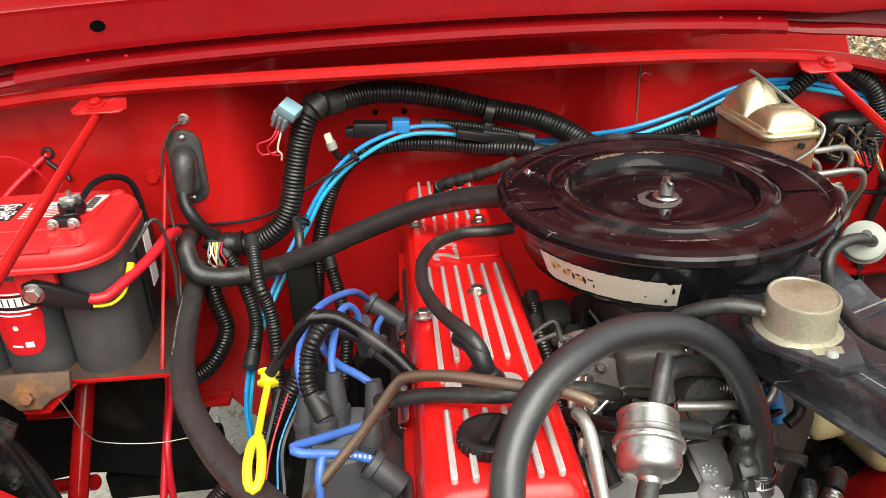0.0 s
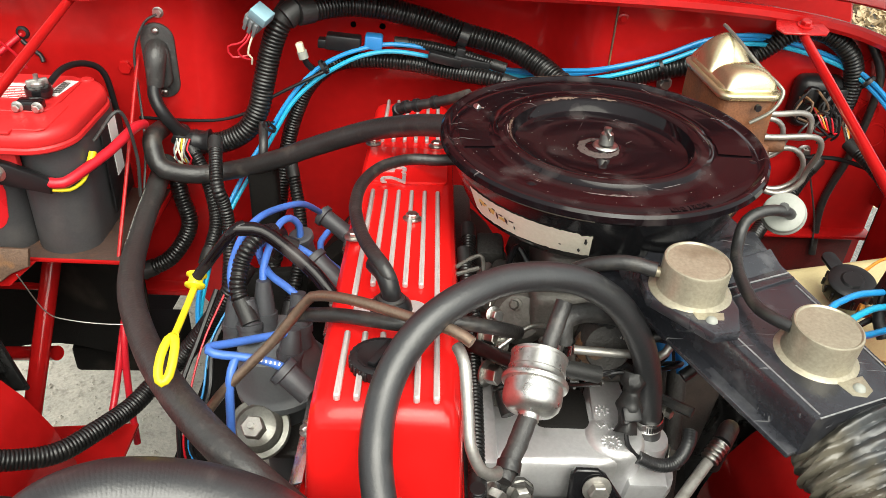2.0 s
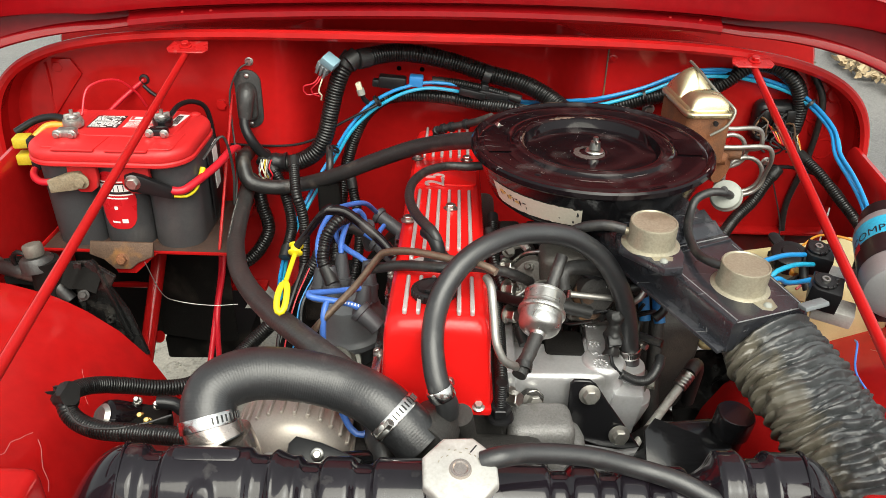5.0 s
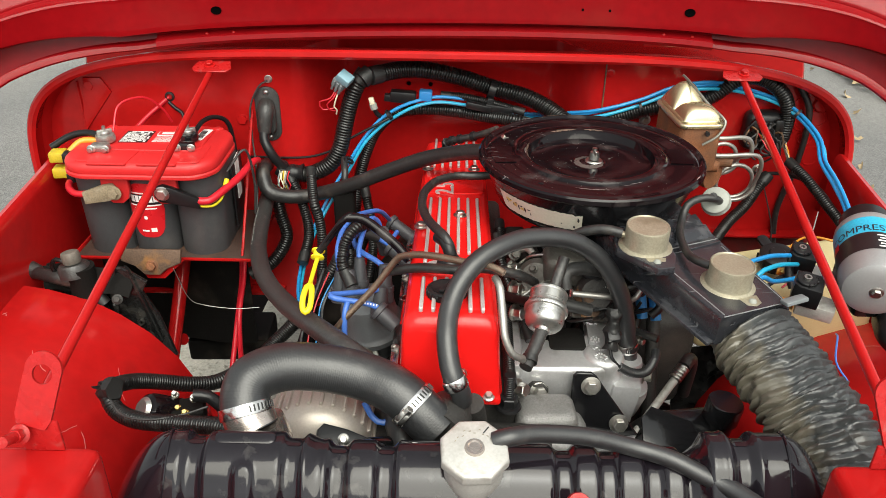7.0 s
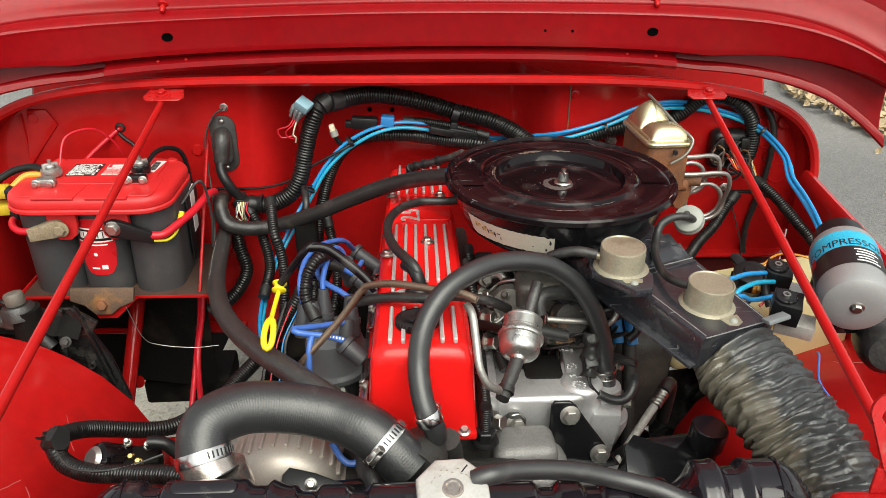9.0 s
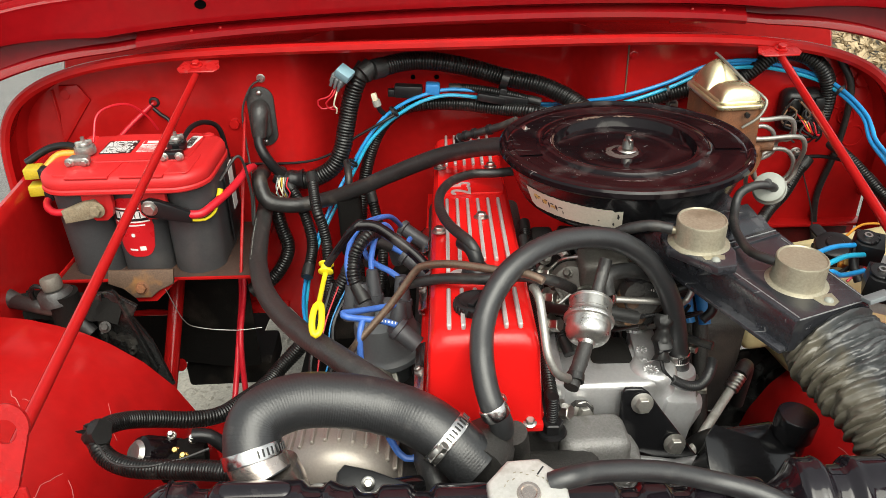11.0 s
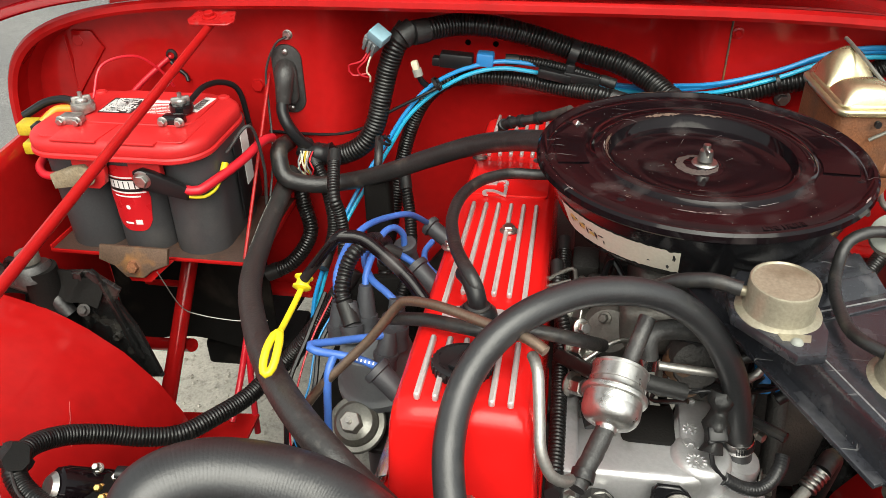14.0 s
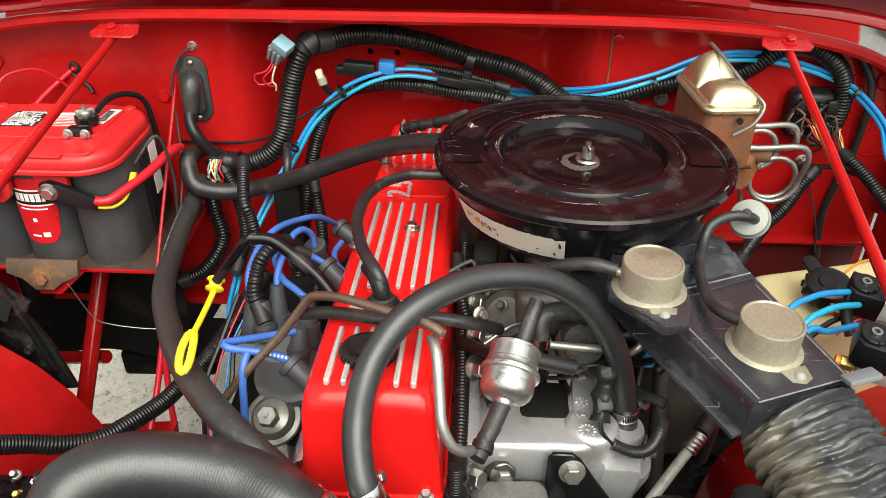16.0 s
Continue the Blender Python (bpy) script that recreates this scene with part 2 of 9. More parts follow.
def asphalt_material():
    m = bpy.data.materials.new("asphalt")
    m.use_nodes = True
    n, l = m.node_tree.nodes, m.node_tree.links
    b = n["Principled BSDF"]
    tc = n.new("ShaderNodeTexCoord")
    v = n.new("ShaderNodeTexVoronoi")
    v.inputs["Scale"].default_value = 230
    big = n.new("ShaderNodeTexNoise")
    big.inputs["Scale"].default_value, big.inputs["Detail"].default_value = 1.1, 8
    for t in (v, big):
        l.new(tc.outputs["Object"], t.inputs["Vector"])
    ramp = n.new("ShaderNodeValToRGB")
    ramp.color_ramp.elements[0].color, ramp.color_ramp.elements[1].color = (0.15, 0.148, 0.145, 1), (0.30, 0.295, 0.285, 1)
    ramp.color_ramp.elements[0].position, ramp.color_ramp.elements[1].position = 0.15, 0.95
    sep = n.new("ShaderNodeSeparateColor")
    l.new(v.outputs["Color"], sep.inputs[0])
    l.new(sep.outputs[0], ramp.inputs[0])
    mix = n.new("ShaderNodeMix")
    mix.data_type, mix.blend_type = "RGBA", "MULTIPLY"
    mix.inputs[0].default_value = 0.6
    l.new(ramp.outputs[0], mix.inputs[6])
    r2 = n.new("ShaderNodeValToRGB")
    r2.color_ramp.elements[0].color, r2.color_ramp.elements[1].color = (0.55, 0.555, 0.57, 1), (1, 0.98, 0.95, 1)
    r2.color_ramp.elements[0].position, r2.color_ramp.elements[1].position = 0.35, 0.65
    l.new(big.outputs["Fac"], r2.inputs[0])
    l.new(r2.outputs[0], mix.inputs[7])
    l.new(mix.outputs[2], b.inputs["Base Color"])
    b.inputs["Roughness"].default_value = 0.85
    bp = n.new("ShaderNodeBump")
    bp.inputs["Strength"].default_value, bp.inputs["Distance"].default_value = 0.6, 0.004
    l.new(v.outputs["Distance"], bp.inputs["Height"])
    l.new(bp.outputs[0], b.inputs["Normal"])
    return m


ASPHALT = asphalt_material()


# ---- mesh helpers ----
def thing(name, loc, label="", category="", group="", kind=""):
    ob = new(name)
    ob.empty_display_size = 0.02
    ob.location = loc
    return tagged(ob, label, category, group, kind)


def world_base(ob):
    p = Vector((0, 0, 0))
    while ob is not None:
        p = p + Vector(ob.location)
        ob = ob.parent
    return p


def to_mesh(name, bm, material, smooth=40):
    bmesh.ops.recalc_face_normals(bm, faces=bm.faces)
    me = bpy.data.meshes.new(name)
    if smooth:
        for f in bm.faces:
            f.smooth = True
        lim = radians(smooth)
        for e in bm.edges:
            e.smooth = not (len(e.link_faces) == 2 and e.calc_face_angle(0) > lim)
    bm.to_mesh(me)
    bm.free()
    for mm in (material if isinstance(material, (list, tuple)) else [material]):
        me.materials.append(mm)
    return me


def part(name, bm, material, parent, label="", smooth=40):
    """One mesh under a thing or a part; bm is in world metres."""
    p = world_base(parent)
    bmesh.ops.translate(bm, verts=bm.verts, vec=-p)
    ob = new(name, to_mesh(name, bm, material, smooth))
    ob.parent = parent
    if label:
        ob["label"] = label
    return ob


def single(name, bm, material, label, category, group="", kind="", smooth=40):
    """A thing of one mesh, with its origin in its middle."""
    c = Vector((0, 0, 0))
    for v in bm.verts:
        c += v.co
    c /= len(bm.verts)
    bmesh.ops.translate(bm, verts=bm.verts, vec=-c)
    ob = new(name, to_mesh(name, bm, material, smooth))
    ob.location = c
    return tagged(ob, label, category, group, kind)


def spline(pts, step=0.006):
    """Catmull-Rom through the points, sampled about every step metres."""
    P = [Vector(p) for p in pts]
    if len(P) == 2:
        k = max(1, int((P[1] - P[0]).length / step))
        return [P[0].lerp(P[1], i / k) for i in range(k + 1)]
    P = [2 * P[0] - P[1]] + P + [2 * P[-1] - P[-2]]
    out = []
    for i in range(1, len(P) - 2):
        a, b, c, d = P[i - 1:i + 3]
        k = max(2, int((c - b).length / step))
        for j in range(k):
            t = j / k
            out.append(0.5 * ((2 * b) + (c - a) * t + (2 * a - 5 * b + 4 * c - d) * t * t + (3 * b - a - 3 * c + d) * t ** 3))
    out.append(P[-2])
    return out


def sweep(bm, path, radius, seg=12, cap=True):
    """A round tube along sampled points; radius: a number or a function of the length so far."""
    tan = [((path[min(i + 1, len(path) - 1)] - path[max(i - 1, 0)]).normalized()) for i in range(len(path))]
    up = Vector((0, 0, 1)) if abs(tan[0].z) < 0.9 else Vector((1, 0, 0))
    nrm = (up - tan[0] * up.dot(tan[0])).normalized()
    rings, s = [], 0.0
    for i, p in enumerate(path):
        if i:
            s += (p - path[i - 1]).length
            nrm = (nrm - tan[i] * nrm.dot(tan[i])).normalized()
        bi = tan[i].cross(nrm)
        r = radius(s) if callable(radius) else radius
        rings.append([bm.verts.new(p + (nrm * math.cos(2 * math.pi * k / seg) + bi * math.sin(2 * math.pi * k / seg)) * r) for k in range(seg)])
    for a, b in zip(rings, rings[1:]):
        for k in range(seg):
            bm.faces.new((a[k], a[(k + 1) % seg], b[(k + 1) % seg], b[k]))
    if cap:
        bm.faces.new(list(reversed(rings[0])))
        bm.faces.new(rings[-1])
    return bm


def tube(pts, r, seg=12, step=0.006, bm=None):
    return sweep(bm or bmesh.new(), spline(pts, step), r, seg)


def corrugated(pts, r, pitch=0.0042, depth=0.0022, seg=14, bm=None):
    """A split loom: rounded ridges with narrow grooves."""
    def rad(s):
        return r - depth * (1.0 - abs(math.sin(math.pi * s / pitch)) ** 0.55)
    return sweep(bm or bmesh.new(), spline(pts, pitch / 6), rad, seg)


def lathe(prof, seg=32, m=None, bm=None, a0=0.0, a1=360.0):
    """Turns (radius, height) pairs round z; m places it."""
    bm = bm or bmesh.new()
    m = m or Matrix()
    full = abs(a1 - a0) >= 359.9
    cols = []
    n = seg if full else seg + 1
    for k in range(n):
        a = radians(a0 + (a1 - a0) * k / seg)
        cols.append([bm.verts.new(m @ Vector((r * math.cos(a), r * math.sin(a), z))) for r, z in prof])
    for k in range(n if full else n - 1):
        A, B = cols[k], cols[(k + 1) % n]
        for i in range(len(prof) - 1):
            try:
                if prof[i][0] < 1e-6 and prof[i + 1][0] < 1e-6:
                    continue
                bm.faces.new((A[i], B[i], B[i + 1], A[i + 1]))
            except ValueError:
                pass
    bmesh.ops.remove_doubles(bm, verts=bm.verts, dist=1e-6)
    return bm


def axis_m(p, d):
    """A frame at p whose z runs along d."""
    return Matrix.Translation(p) @ Vector(d).normalized().to_track_quat("Z", "Y").to_matrix().to_4x4()


def prism(outline, h, m=None, bevel=0.0, segs=2, bm=None):
    """An outline in x, y, raised by h, its edges rounded."""
    b2 = bmesh.new()
    low = [b2.verts.new((x, y, 0)) for x, y in outline]
    high = [b2.verts.new((x, y, h)) for x, y in outline]
    n = len(outline)
    b2.faces.new(list(reversed(low)))
    b2.faces.new(high)
    for i in range(n):
        b2.faces.new((low[i], low[(i + 1) % n], high[(i + 1) % n], high[i]))
    bmesh.ops.recalc_face_normals(b2, faces=b2.faces)
    if bevel:
        es = [e for e in b2.edges if abs(e.verts[0].co.z - e.verts[1].co.z) < 1e-9]
        bmesh.ops.bevel(b2, geom=es, offset=bevel, segments=segs, profile=0.5, affect="EDGES", clamp_overlap=True)
    if m:
        bmesh.ops.transform(b2, matrix=m, verts=b2.verts)
    return b2 if bm is None else merge(bm, b2)


def merge(bm, other):
    tmp = bpy.data.meshes.new("tmp")
    other.to_mesh(tmp)
    other.free()
    bm.from_mesh(tmp)
    bpy.data.meshes.remove(tmp)
    return bm


def box(sx, sy, sz, m=None, bevel=0.002, segs=2, bm=None):
    b2 = bmesh.new()
    bmesh.ops.create_cube(b2, size=1)
    bmesh.ops.scale(b2, vec=(sx, sy, sz), verts=b2.verts)
    if bevel:
        bmesh.ops.bevel(b2, geom=list(b2.edges), offset=bevel, segments=segs, profile=0.5, affect="EDGES", clamp_overlap=True)
    if m:
        bmesh.ops.transform(b2, matrix=m, verts=b2.verts)
    return b2 if bm is None else merge(bm, b2)


def at(x, y, z, rx=0, ry=0, rz=0):
    return pose(x, y, z, rx, ry, rz)


def round_rect(w, h, r, k=5):
    pts = []
    for cx, cy, a0 in ((w / 2 - r, h / 2 - r, 0), (-w / 2 + r, h / 2 - r, 90), (-w / 2 + r, -h / 2 + r, 180), (w / 2 - r, -h / 2 + r, 270)):
        for i in range(k + 1):
            a = radians(a0 + 90 * i / k)
            pts.append((cx + r * math.cos(a), cy + r * math.sin(a)))
    return pts


def circle(r, k=24):
    return [(r * math.cos(2 * math.pi * i / k), r * math.sin(2 * math.pi * i / k)) for i in range(k)]


def bolt(m, r=0.007, h=0.005, washer=True):
    """A hexagon head with a flange, along the z of m."""
    bm = bmesh.new()
    if washer:
        lathe([(0, 0), (r * 1.45, 0), (r * 1.45, 0.0012), (r * 1.1, 0.0022), (0, 0.0022)], 20, m, bm)
    prism(circle(r, 6), h, m @ Matrix.Translation((0, 0, 0.002)), 0.0008, 1, bm)
    return bm


def screw(m, r=0.005, h=0.0025):
    return lathe([(0, h), (r * 0.5, h), (r * 0.85, h * 0.6), (r, 0), (0, 0)], 16, m)


def clamp_band(p, d, r, w=0.012):
    """A worm-drive hose clamp: slotted band and screw housing."""
    m = axis_m(p, d)
    bm = lathe([(r, -w / 2), (r + 0.0012, -w / 2), (r + 0.0016, -w / 2 + 0.001), (r + 0.0016, w / 2 - 0.001), (r + 0.0012, w / 2), (r, w / 2)], 36, m)
    return bm, m


def hose_clamp(parent, p, d, r, w=0.012, turn=0.0):
    bm, m = clamp_band(p, d, r, w)
    band = part("hose_clamp", bm, STAINLESS, parent, "stainless worm-drive hose clamp")
    mm = m @ Matrix.Rotation(radians(turn), 4, "Z")
    b2 = box(0.010, 0.013, w * 0.9, mm @ Matrix.Translation((r + 0.005, 0, 0)), 0.0015)
    part("screw_housing", b2, STEEL, band)
    b3 = prism(circle(0.0045, 6), 0.02, mm @ at(r + 0.006, 0.012, 0, 90, 0, 0), 0.0005, 1)
    part("clamp_screw", b3, STEEL, band)
    for k in range(14):
        a = radians(turn + 30 + k * 9)
        part("slot", box(0.0006, 0.0016, w * 0.55, m @ Matrix.Rotation(a, 4, "Z") @ Matrix.Translation((r + 0.0017, 0, 0)), 0), LABEL_BLACK, band)
    return band


def text_mesh(body, size, m, depth=0.0004):
    cu = bpy.data.curves.new("writing", "FONT")
    cu.body, cu.size, cu.extrude, cu.align_x, cu.align_y = body, size, depth, "CENTER", "CENTER"
    cu.resolution_u = 3
    tmp = bpy.data.objects.new("writing_tmp", cu)
    scene.collection.objects.link(tmp)
    me = bpy.data.meshes.new_from_object(tmp.evaluated_get(bpy.context.evaluated_depsgraph_get()))
    bpy.data.objects.remove(tmp)
    bm = bmesh.new()
    bm.from_mesh(me)
    bpy.data.meshes.remove(me)
    bmesh.ops.transform(bm, matrix=m, verts=bm.verts)
    return bm


def grid_sheet(fn, nu, nv, thick=0.0015):
    """A sheet over u, v in 0..1 with a thickness along its normals."""
    bm = bmesh.new()
    V = [[bm.verts.new(fn(i / nu, j / nv)) for j in range(nv + 1)] for i in range(nu + 1)]
    for i in range(nu):
        for j in range(nv):
            bm.faces.new((V[i][j], V[i + 1][j], V[i + 1][j + 1], V[i][j + 1]))
    bmesh.ops.recalc_face_normals(bm, faces=bm.faces)
    if thick:
        bmesh.ops.solidify(bm, geom=list(bm.faces), thickness=thick)
    return bm


# ---- ground ----
bm = bmesh.new()
bmesh.ops.create_grid(bm, x_segments=24, y_segments=24, size=400)
for v in bm.verts:
    v.co.z = 0.0
tagged(new("ground", to_mesh("ground", bm, ASPHALT, 0)), "weathered grey asphalt with pale aggregate", "ground", kind="structure")


GRAVEL = mat("pale_gravel", (0.46, 0.43, 0.37), 0.85, var=0.35, scale=9, fine=140, bump=0.6, dirt=(0.20, 0.18, 0.15), dirt_amt=0.3, dirt_scale=60)
rnd = random.Random(19)
bm = bmesh.new()
rim = [bm.verts.new((-0.45 + (0.80 + rnd.uniform(-0.06, 0.06)) * math.cos(2 * math.pi * i / 40), 1.45 + (1.15 + rnd.uniform(-0.1, 0.1)) * math.sin(2 * math.pi * i / 40), 0.006)) for i in range(40)]
hub = bm.verts.new((-0.45, 1.45, 0.012))
for i in range(40):
    bm.faces.new((hub, rim[i], rim[(i + 1) % 40]))
for k in range(1500):
    a, r = rnd.uniform(0, 6.283), math.sqrt(rnd.random())
    c = Vector((-0.45 + 0.72 * r * math.cos(a), 1.45 + 1.0 * r * math.sin(a), 0.012))
    q = rnd.uniform(0.003, 0.008)
    vs = [bm.verts.new(c + Vector((q * math.cos(t) * rnd.uniform(0.7, 1.2), q * math.sin(t) * rnd.uniform(0.7, 1.2), 0))) for t in (0.3, 1.8, 3.3, 5.0)]
    top = bm.verts.new(c + Vector((0, 0, q * 0.8)))
    for i in range(4):
        bm.faces.new((vs[i], vs[(i + 1) % 4], top))
tagged(new("gravel", to_mesh("gravel", bm, GRAVEL, 0)), "pale loose gravel on the ground under the car", "gravel", kind="stuff")


def leaf_litter():
    """Dead leaves heaped along the far edge of the asphalt."""
    rnd = random.Random(4)
    bm = bmesh.new()
    for k in range(11060):
        if k < 11000:
            y = 2.2 + 11.0 * rnd.random() ** 1.15 + abs(rnd.gauss(0, 0.5))
            x = 2.68 + 0.10 * math.sin(y * 2.3) + 0.02 * (y - 4.5) ** 2 + abs(rnd.gauss(0, 0.75))
            z = 0.02 + rnd.random() * 0.07
        else:
            x, y, z = rnd.uniform(1.2, 2.8), rnd.uniform(2.0, 8.0), 0.015
        s = rnd.uniform(0.016, 0.038)
        m = Matrix.Translation((x, y, z)) @ Euler((rnd.gauss(0, 0.45), rnd.gauss(0, 0.45), rnd.uniform(0, 6.3))).to_matrix().to_4x4()
        c0, c1 = rnd.uniform(0.0, 0.7), rnd.uniform(-0.2, 0.6)
        prof = [(-1.2, 0, c1), (-0.5, -0.5, c0 * 0.6), (0.2, -0.75, c0), (0.5, -0.3, 0.1), (1.2, 0, 0.25 + c1), (0.5, 0.35, 0.05), (0.1, 0.8, c0), (-0.6, 0.45, c0 * 0.5)]
        vs = [bm.verts.new(m @ Vector((a * s, b * s, c * s))) for a, b, c in prof]
        c = bm.verts.new(m @ Vector((0, 0, -0.05 * s)))
        for i in range(8):
            bm.faces.new((vs[i], vs[(i + 1) % 8], c))
    ob = new("leaf_litter", to_mesh("leaf_litter", bm, LEAF, 0))
    return tagged(ob, "drift of dry brown fallen leaves on the asphalt", "leaves", kind="stuff")


leaf_litter()

# ---- car body ----
CX, HW = -0.06, 0.705
X0, X1 = CX - HW, CX + HW


def arch(x, base=0.90, rise=0.283, p=4.6):
    s = min(1.0, abs((x - CX) / HW))
    return base + rise * (1 - s ** p) ** (1 / p)


def wall_y(x):
    """The firewall, with its recess behind the engine."""
    def step(a):
        t = min(1, max(0, a))
        return t * t * (3 - 2 * t)
    return 0.952 + 0.085 * step((x + 0.31) / 0.08) * step((0.215 - x) / 0.08)


def wall_foot(x):
    """Lower edge of the firewall, higher beside the gearbox tunnel."""
    t = min(1, max(0, (-0.335 - x) / 0.03))
    return 0.66 + 0.042 * t


car = thing("car", (CX, 1.0, 0.0), "glossy red four-wheel-drive car with an open engine bay", "car")


def arch_x(u):
    """Even steps along the arch, from one side to the other."""
    a = math.pi * (1 - u)
    c = math.cos(a)
    return CX + HW * math.copysign(abs(c) ** 0.55, c)


bm = grid_sheet(lambda u, v: Vector((X0 + 2 * HW * u, wall_y(X0 + 2 * HW * u), wall_foot(X0 + 2 * HW * u) + (arch(X0 + 2 * HW * min(0.9999, max(0.0001, u))) - wall_foot(X0 + 2 * HW * u)) * v)), 120, 10, 0.003)
firewall = part("firewall", bm, RED, car)


def band(prof, n=96, lo=0.0, hi=1.0):
    """A strip along the arch; prof: (y, outward offset) pairs."""
    bm = bmesh.new()
    rows = []
    for i in range(n + 1):
        u = lo + (hi - lo) * i / n
        x = arch_x(u)
        z = arch(x)
        u2 = min(1, max(0, u + 0.002)), min(1, max(0, u - 0.002))
        xa, xb = arch_x(u2[0]), arch_x(u2[1])
        d = Vector((xa - xb, 0, arch(xa) - arch(xb)))
        nv = Vector((-d.z, 0, d.x)).normalized() if d.length > 1e-7 else Vector((0, 0, 1))
        if nv.dot(Vector((x - CX, 0, z - 0.85))) < 0:
            nv = -nv
        rows.append([bm.verts.new(Vector((x, y, z)) + nv * o) for y, o in prof])
    for a, b in zip(rows, rows[1:]):
        for i in range(len(prof) - 1):
            bm.faces.new((a[i], b[i], b[i + 1], a[i + 1]))
    return bm


part("cowl_flange", band([(0.958, 0.0), (0.905, 0.0), (0.898, -0.004), (0.894, 0.001), (0.895, 0.008), (0.899, 0.0115), (0.904, 0.0115), (0.913, 0.007), (0.935, -0.003), (0.96, -0.012), (1.35, -0.07), (1.35, -0.08), (0.962, -0.020)]), RED, car)
bm = bmesh.new()
box(0.0022, 0.005, 0.24, at(0.224, 0.9488, 1.05), 0.0008, bm=bm)
part("seam", bm, RUST_PLATE, firewall, "dark sealed panel seam")
part("toe_panel", box(0.40, 0.006, 0.17, at(0.43, 0.944, 0.763), 0.002), RED_GRIMY_SHADED, car, "grimy red panel below the firewall, coloured as in shade")
part("toe_flange", box(0.46, 0.03, 0.006, at(0.42, 0.940, 0.852), 0.002), RED, car)
part("toe_flange", box(0.38, 0.03, 0.012, at(-0.55, 0.94, 0.705), 0.004), RED, car)
# added black sheet: the dark hollow below the battery, put into a colour
part("battery_apron", grid_sheet(lambda u, v: Vector((-0.70 + 0.285 * u, 0.915 + 0.02 * math.sin(5 * u), 0.875 - 0.295 * v + 0.03 * u * v)), 10, 8, 0.004), DARK, car, "black sheet standing in for the shade below the battery")
# toe boards coloured black to fill the dark space under the firewall
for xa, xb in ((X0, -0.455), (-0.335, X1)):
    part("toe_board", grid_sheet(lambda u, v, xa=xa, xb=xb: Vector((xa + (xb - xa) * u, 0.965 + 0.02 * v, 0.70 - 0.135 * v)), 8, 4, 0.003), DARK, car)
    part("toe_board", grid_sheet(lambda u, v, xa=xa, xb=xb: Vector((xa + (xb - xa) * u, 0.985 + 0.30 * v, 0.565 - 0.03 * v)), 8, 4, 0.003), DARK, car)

# upright red rim added to close the view between cowl and hood
part("windscreen_base", band([(1.312, -0.10), (1.302, -0.10), (1.305, 0.078), (1.312, 0.084), (1.335, 0.086)]), RED, car)
# unseen windscreen, added to keep sky reflections off the cowl
part("windscreen_frame", box(1.36, 0.05, 0.12, at(CX, 1.38, 1.26, -8, 0, 0), 0.02, 3), RED, car)
part("windscreen", box(1.30, 0.012, 0.52, at(CX, 1.43, 1.56, -8, 0, 0), 0.004), LABEL_BLACK, car, "dark glass of an unseen windscreen, added to block the sky")
part("floor_pan", box(1.42, 2.4, 0.02, at(CX, 2.44, 0.53), 0.004), DARK, car)
part("tailgate", box(1.43, 0.04, 0.62, at(CX, 3.63, 0.86), 0.02), RED, car)
for sx in (-1, 1):
    part("rocker_panel", box(0.05, 2.6, 0.46, at(CX + sx * 0.70, 2.35, 0.76), 0.02), RED, car)
def ring(x, z, r0, r1, parent, h=0.003, a0=0, a1=360):
    return part("pressing", lathe([(r0, 0.0), (r0 + 0.002, h), (r1 - 0.002, h), (r1, 0.0)], 40, axis_m((x, 0.9505, z), (0, -1, 0)), None, a0, a1), RED, parent)


ring(0.585, 1.085, 0.030, 0.038, firewall, 0.003, 20, 300)
ring(0.600, 1.075, 0.012, 0.018, firewall)
ring(0.605, 1.005, 0.014, 0.020, firewall)
ring(0.42, 1.06, 0.012, 0.018, firewall, 0.003, 40, 330)
ring(0.43, 1.02, 0.016, 0.022, firewall, 0.003, -60, 200)
ring(-0.56, 0.99, 0.02, 0.026, firewall)
# front fenders: inner wall, rolled top lip and outer drop
for sx, xe in ((-1, -0.692), (1, 0.622)):
    prof = [(0.0, 0.55), (0.0, 1.01), (0.002, 1.024), (0.008, 1.03), (0.016, 1.028), (0.022, 1.018), (0.05, 0.98), (0.06, 0.80)]
    def fender(u, v, sx=sx, xe=xe, prof=prof):
        k = min(len(prof) - 1, int(round(v * (len(prof) - 1))))
        a, b = prof[k]
        y = 0.08 + (0.90 - 0.08) * u
        drop = -0.03 * (1 - u)
        return Vector((xe + sx * a - sx * 0.06 * (1 - u), y, b + (drop if b > 0.9 else 0)))
    part("fender", grid_sheet(fender, 24, len(prof) - 1, 0.002), RED, car)
SCUFF = mat("pale_paint_scuff", (0.55, 0.22, 0.20), 0.6, var=0.2, scale=80)
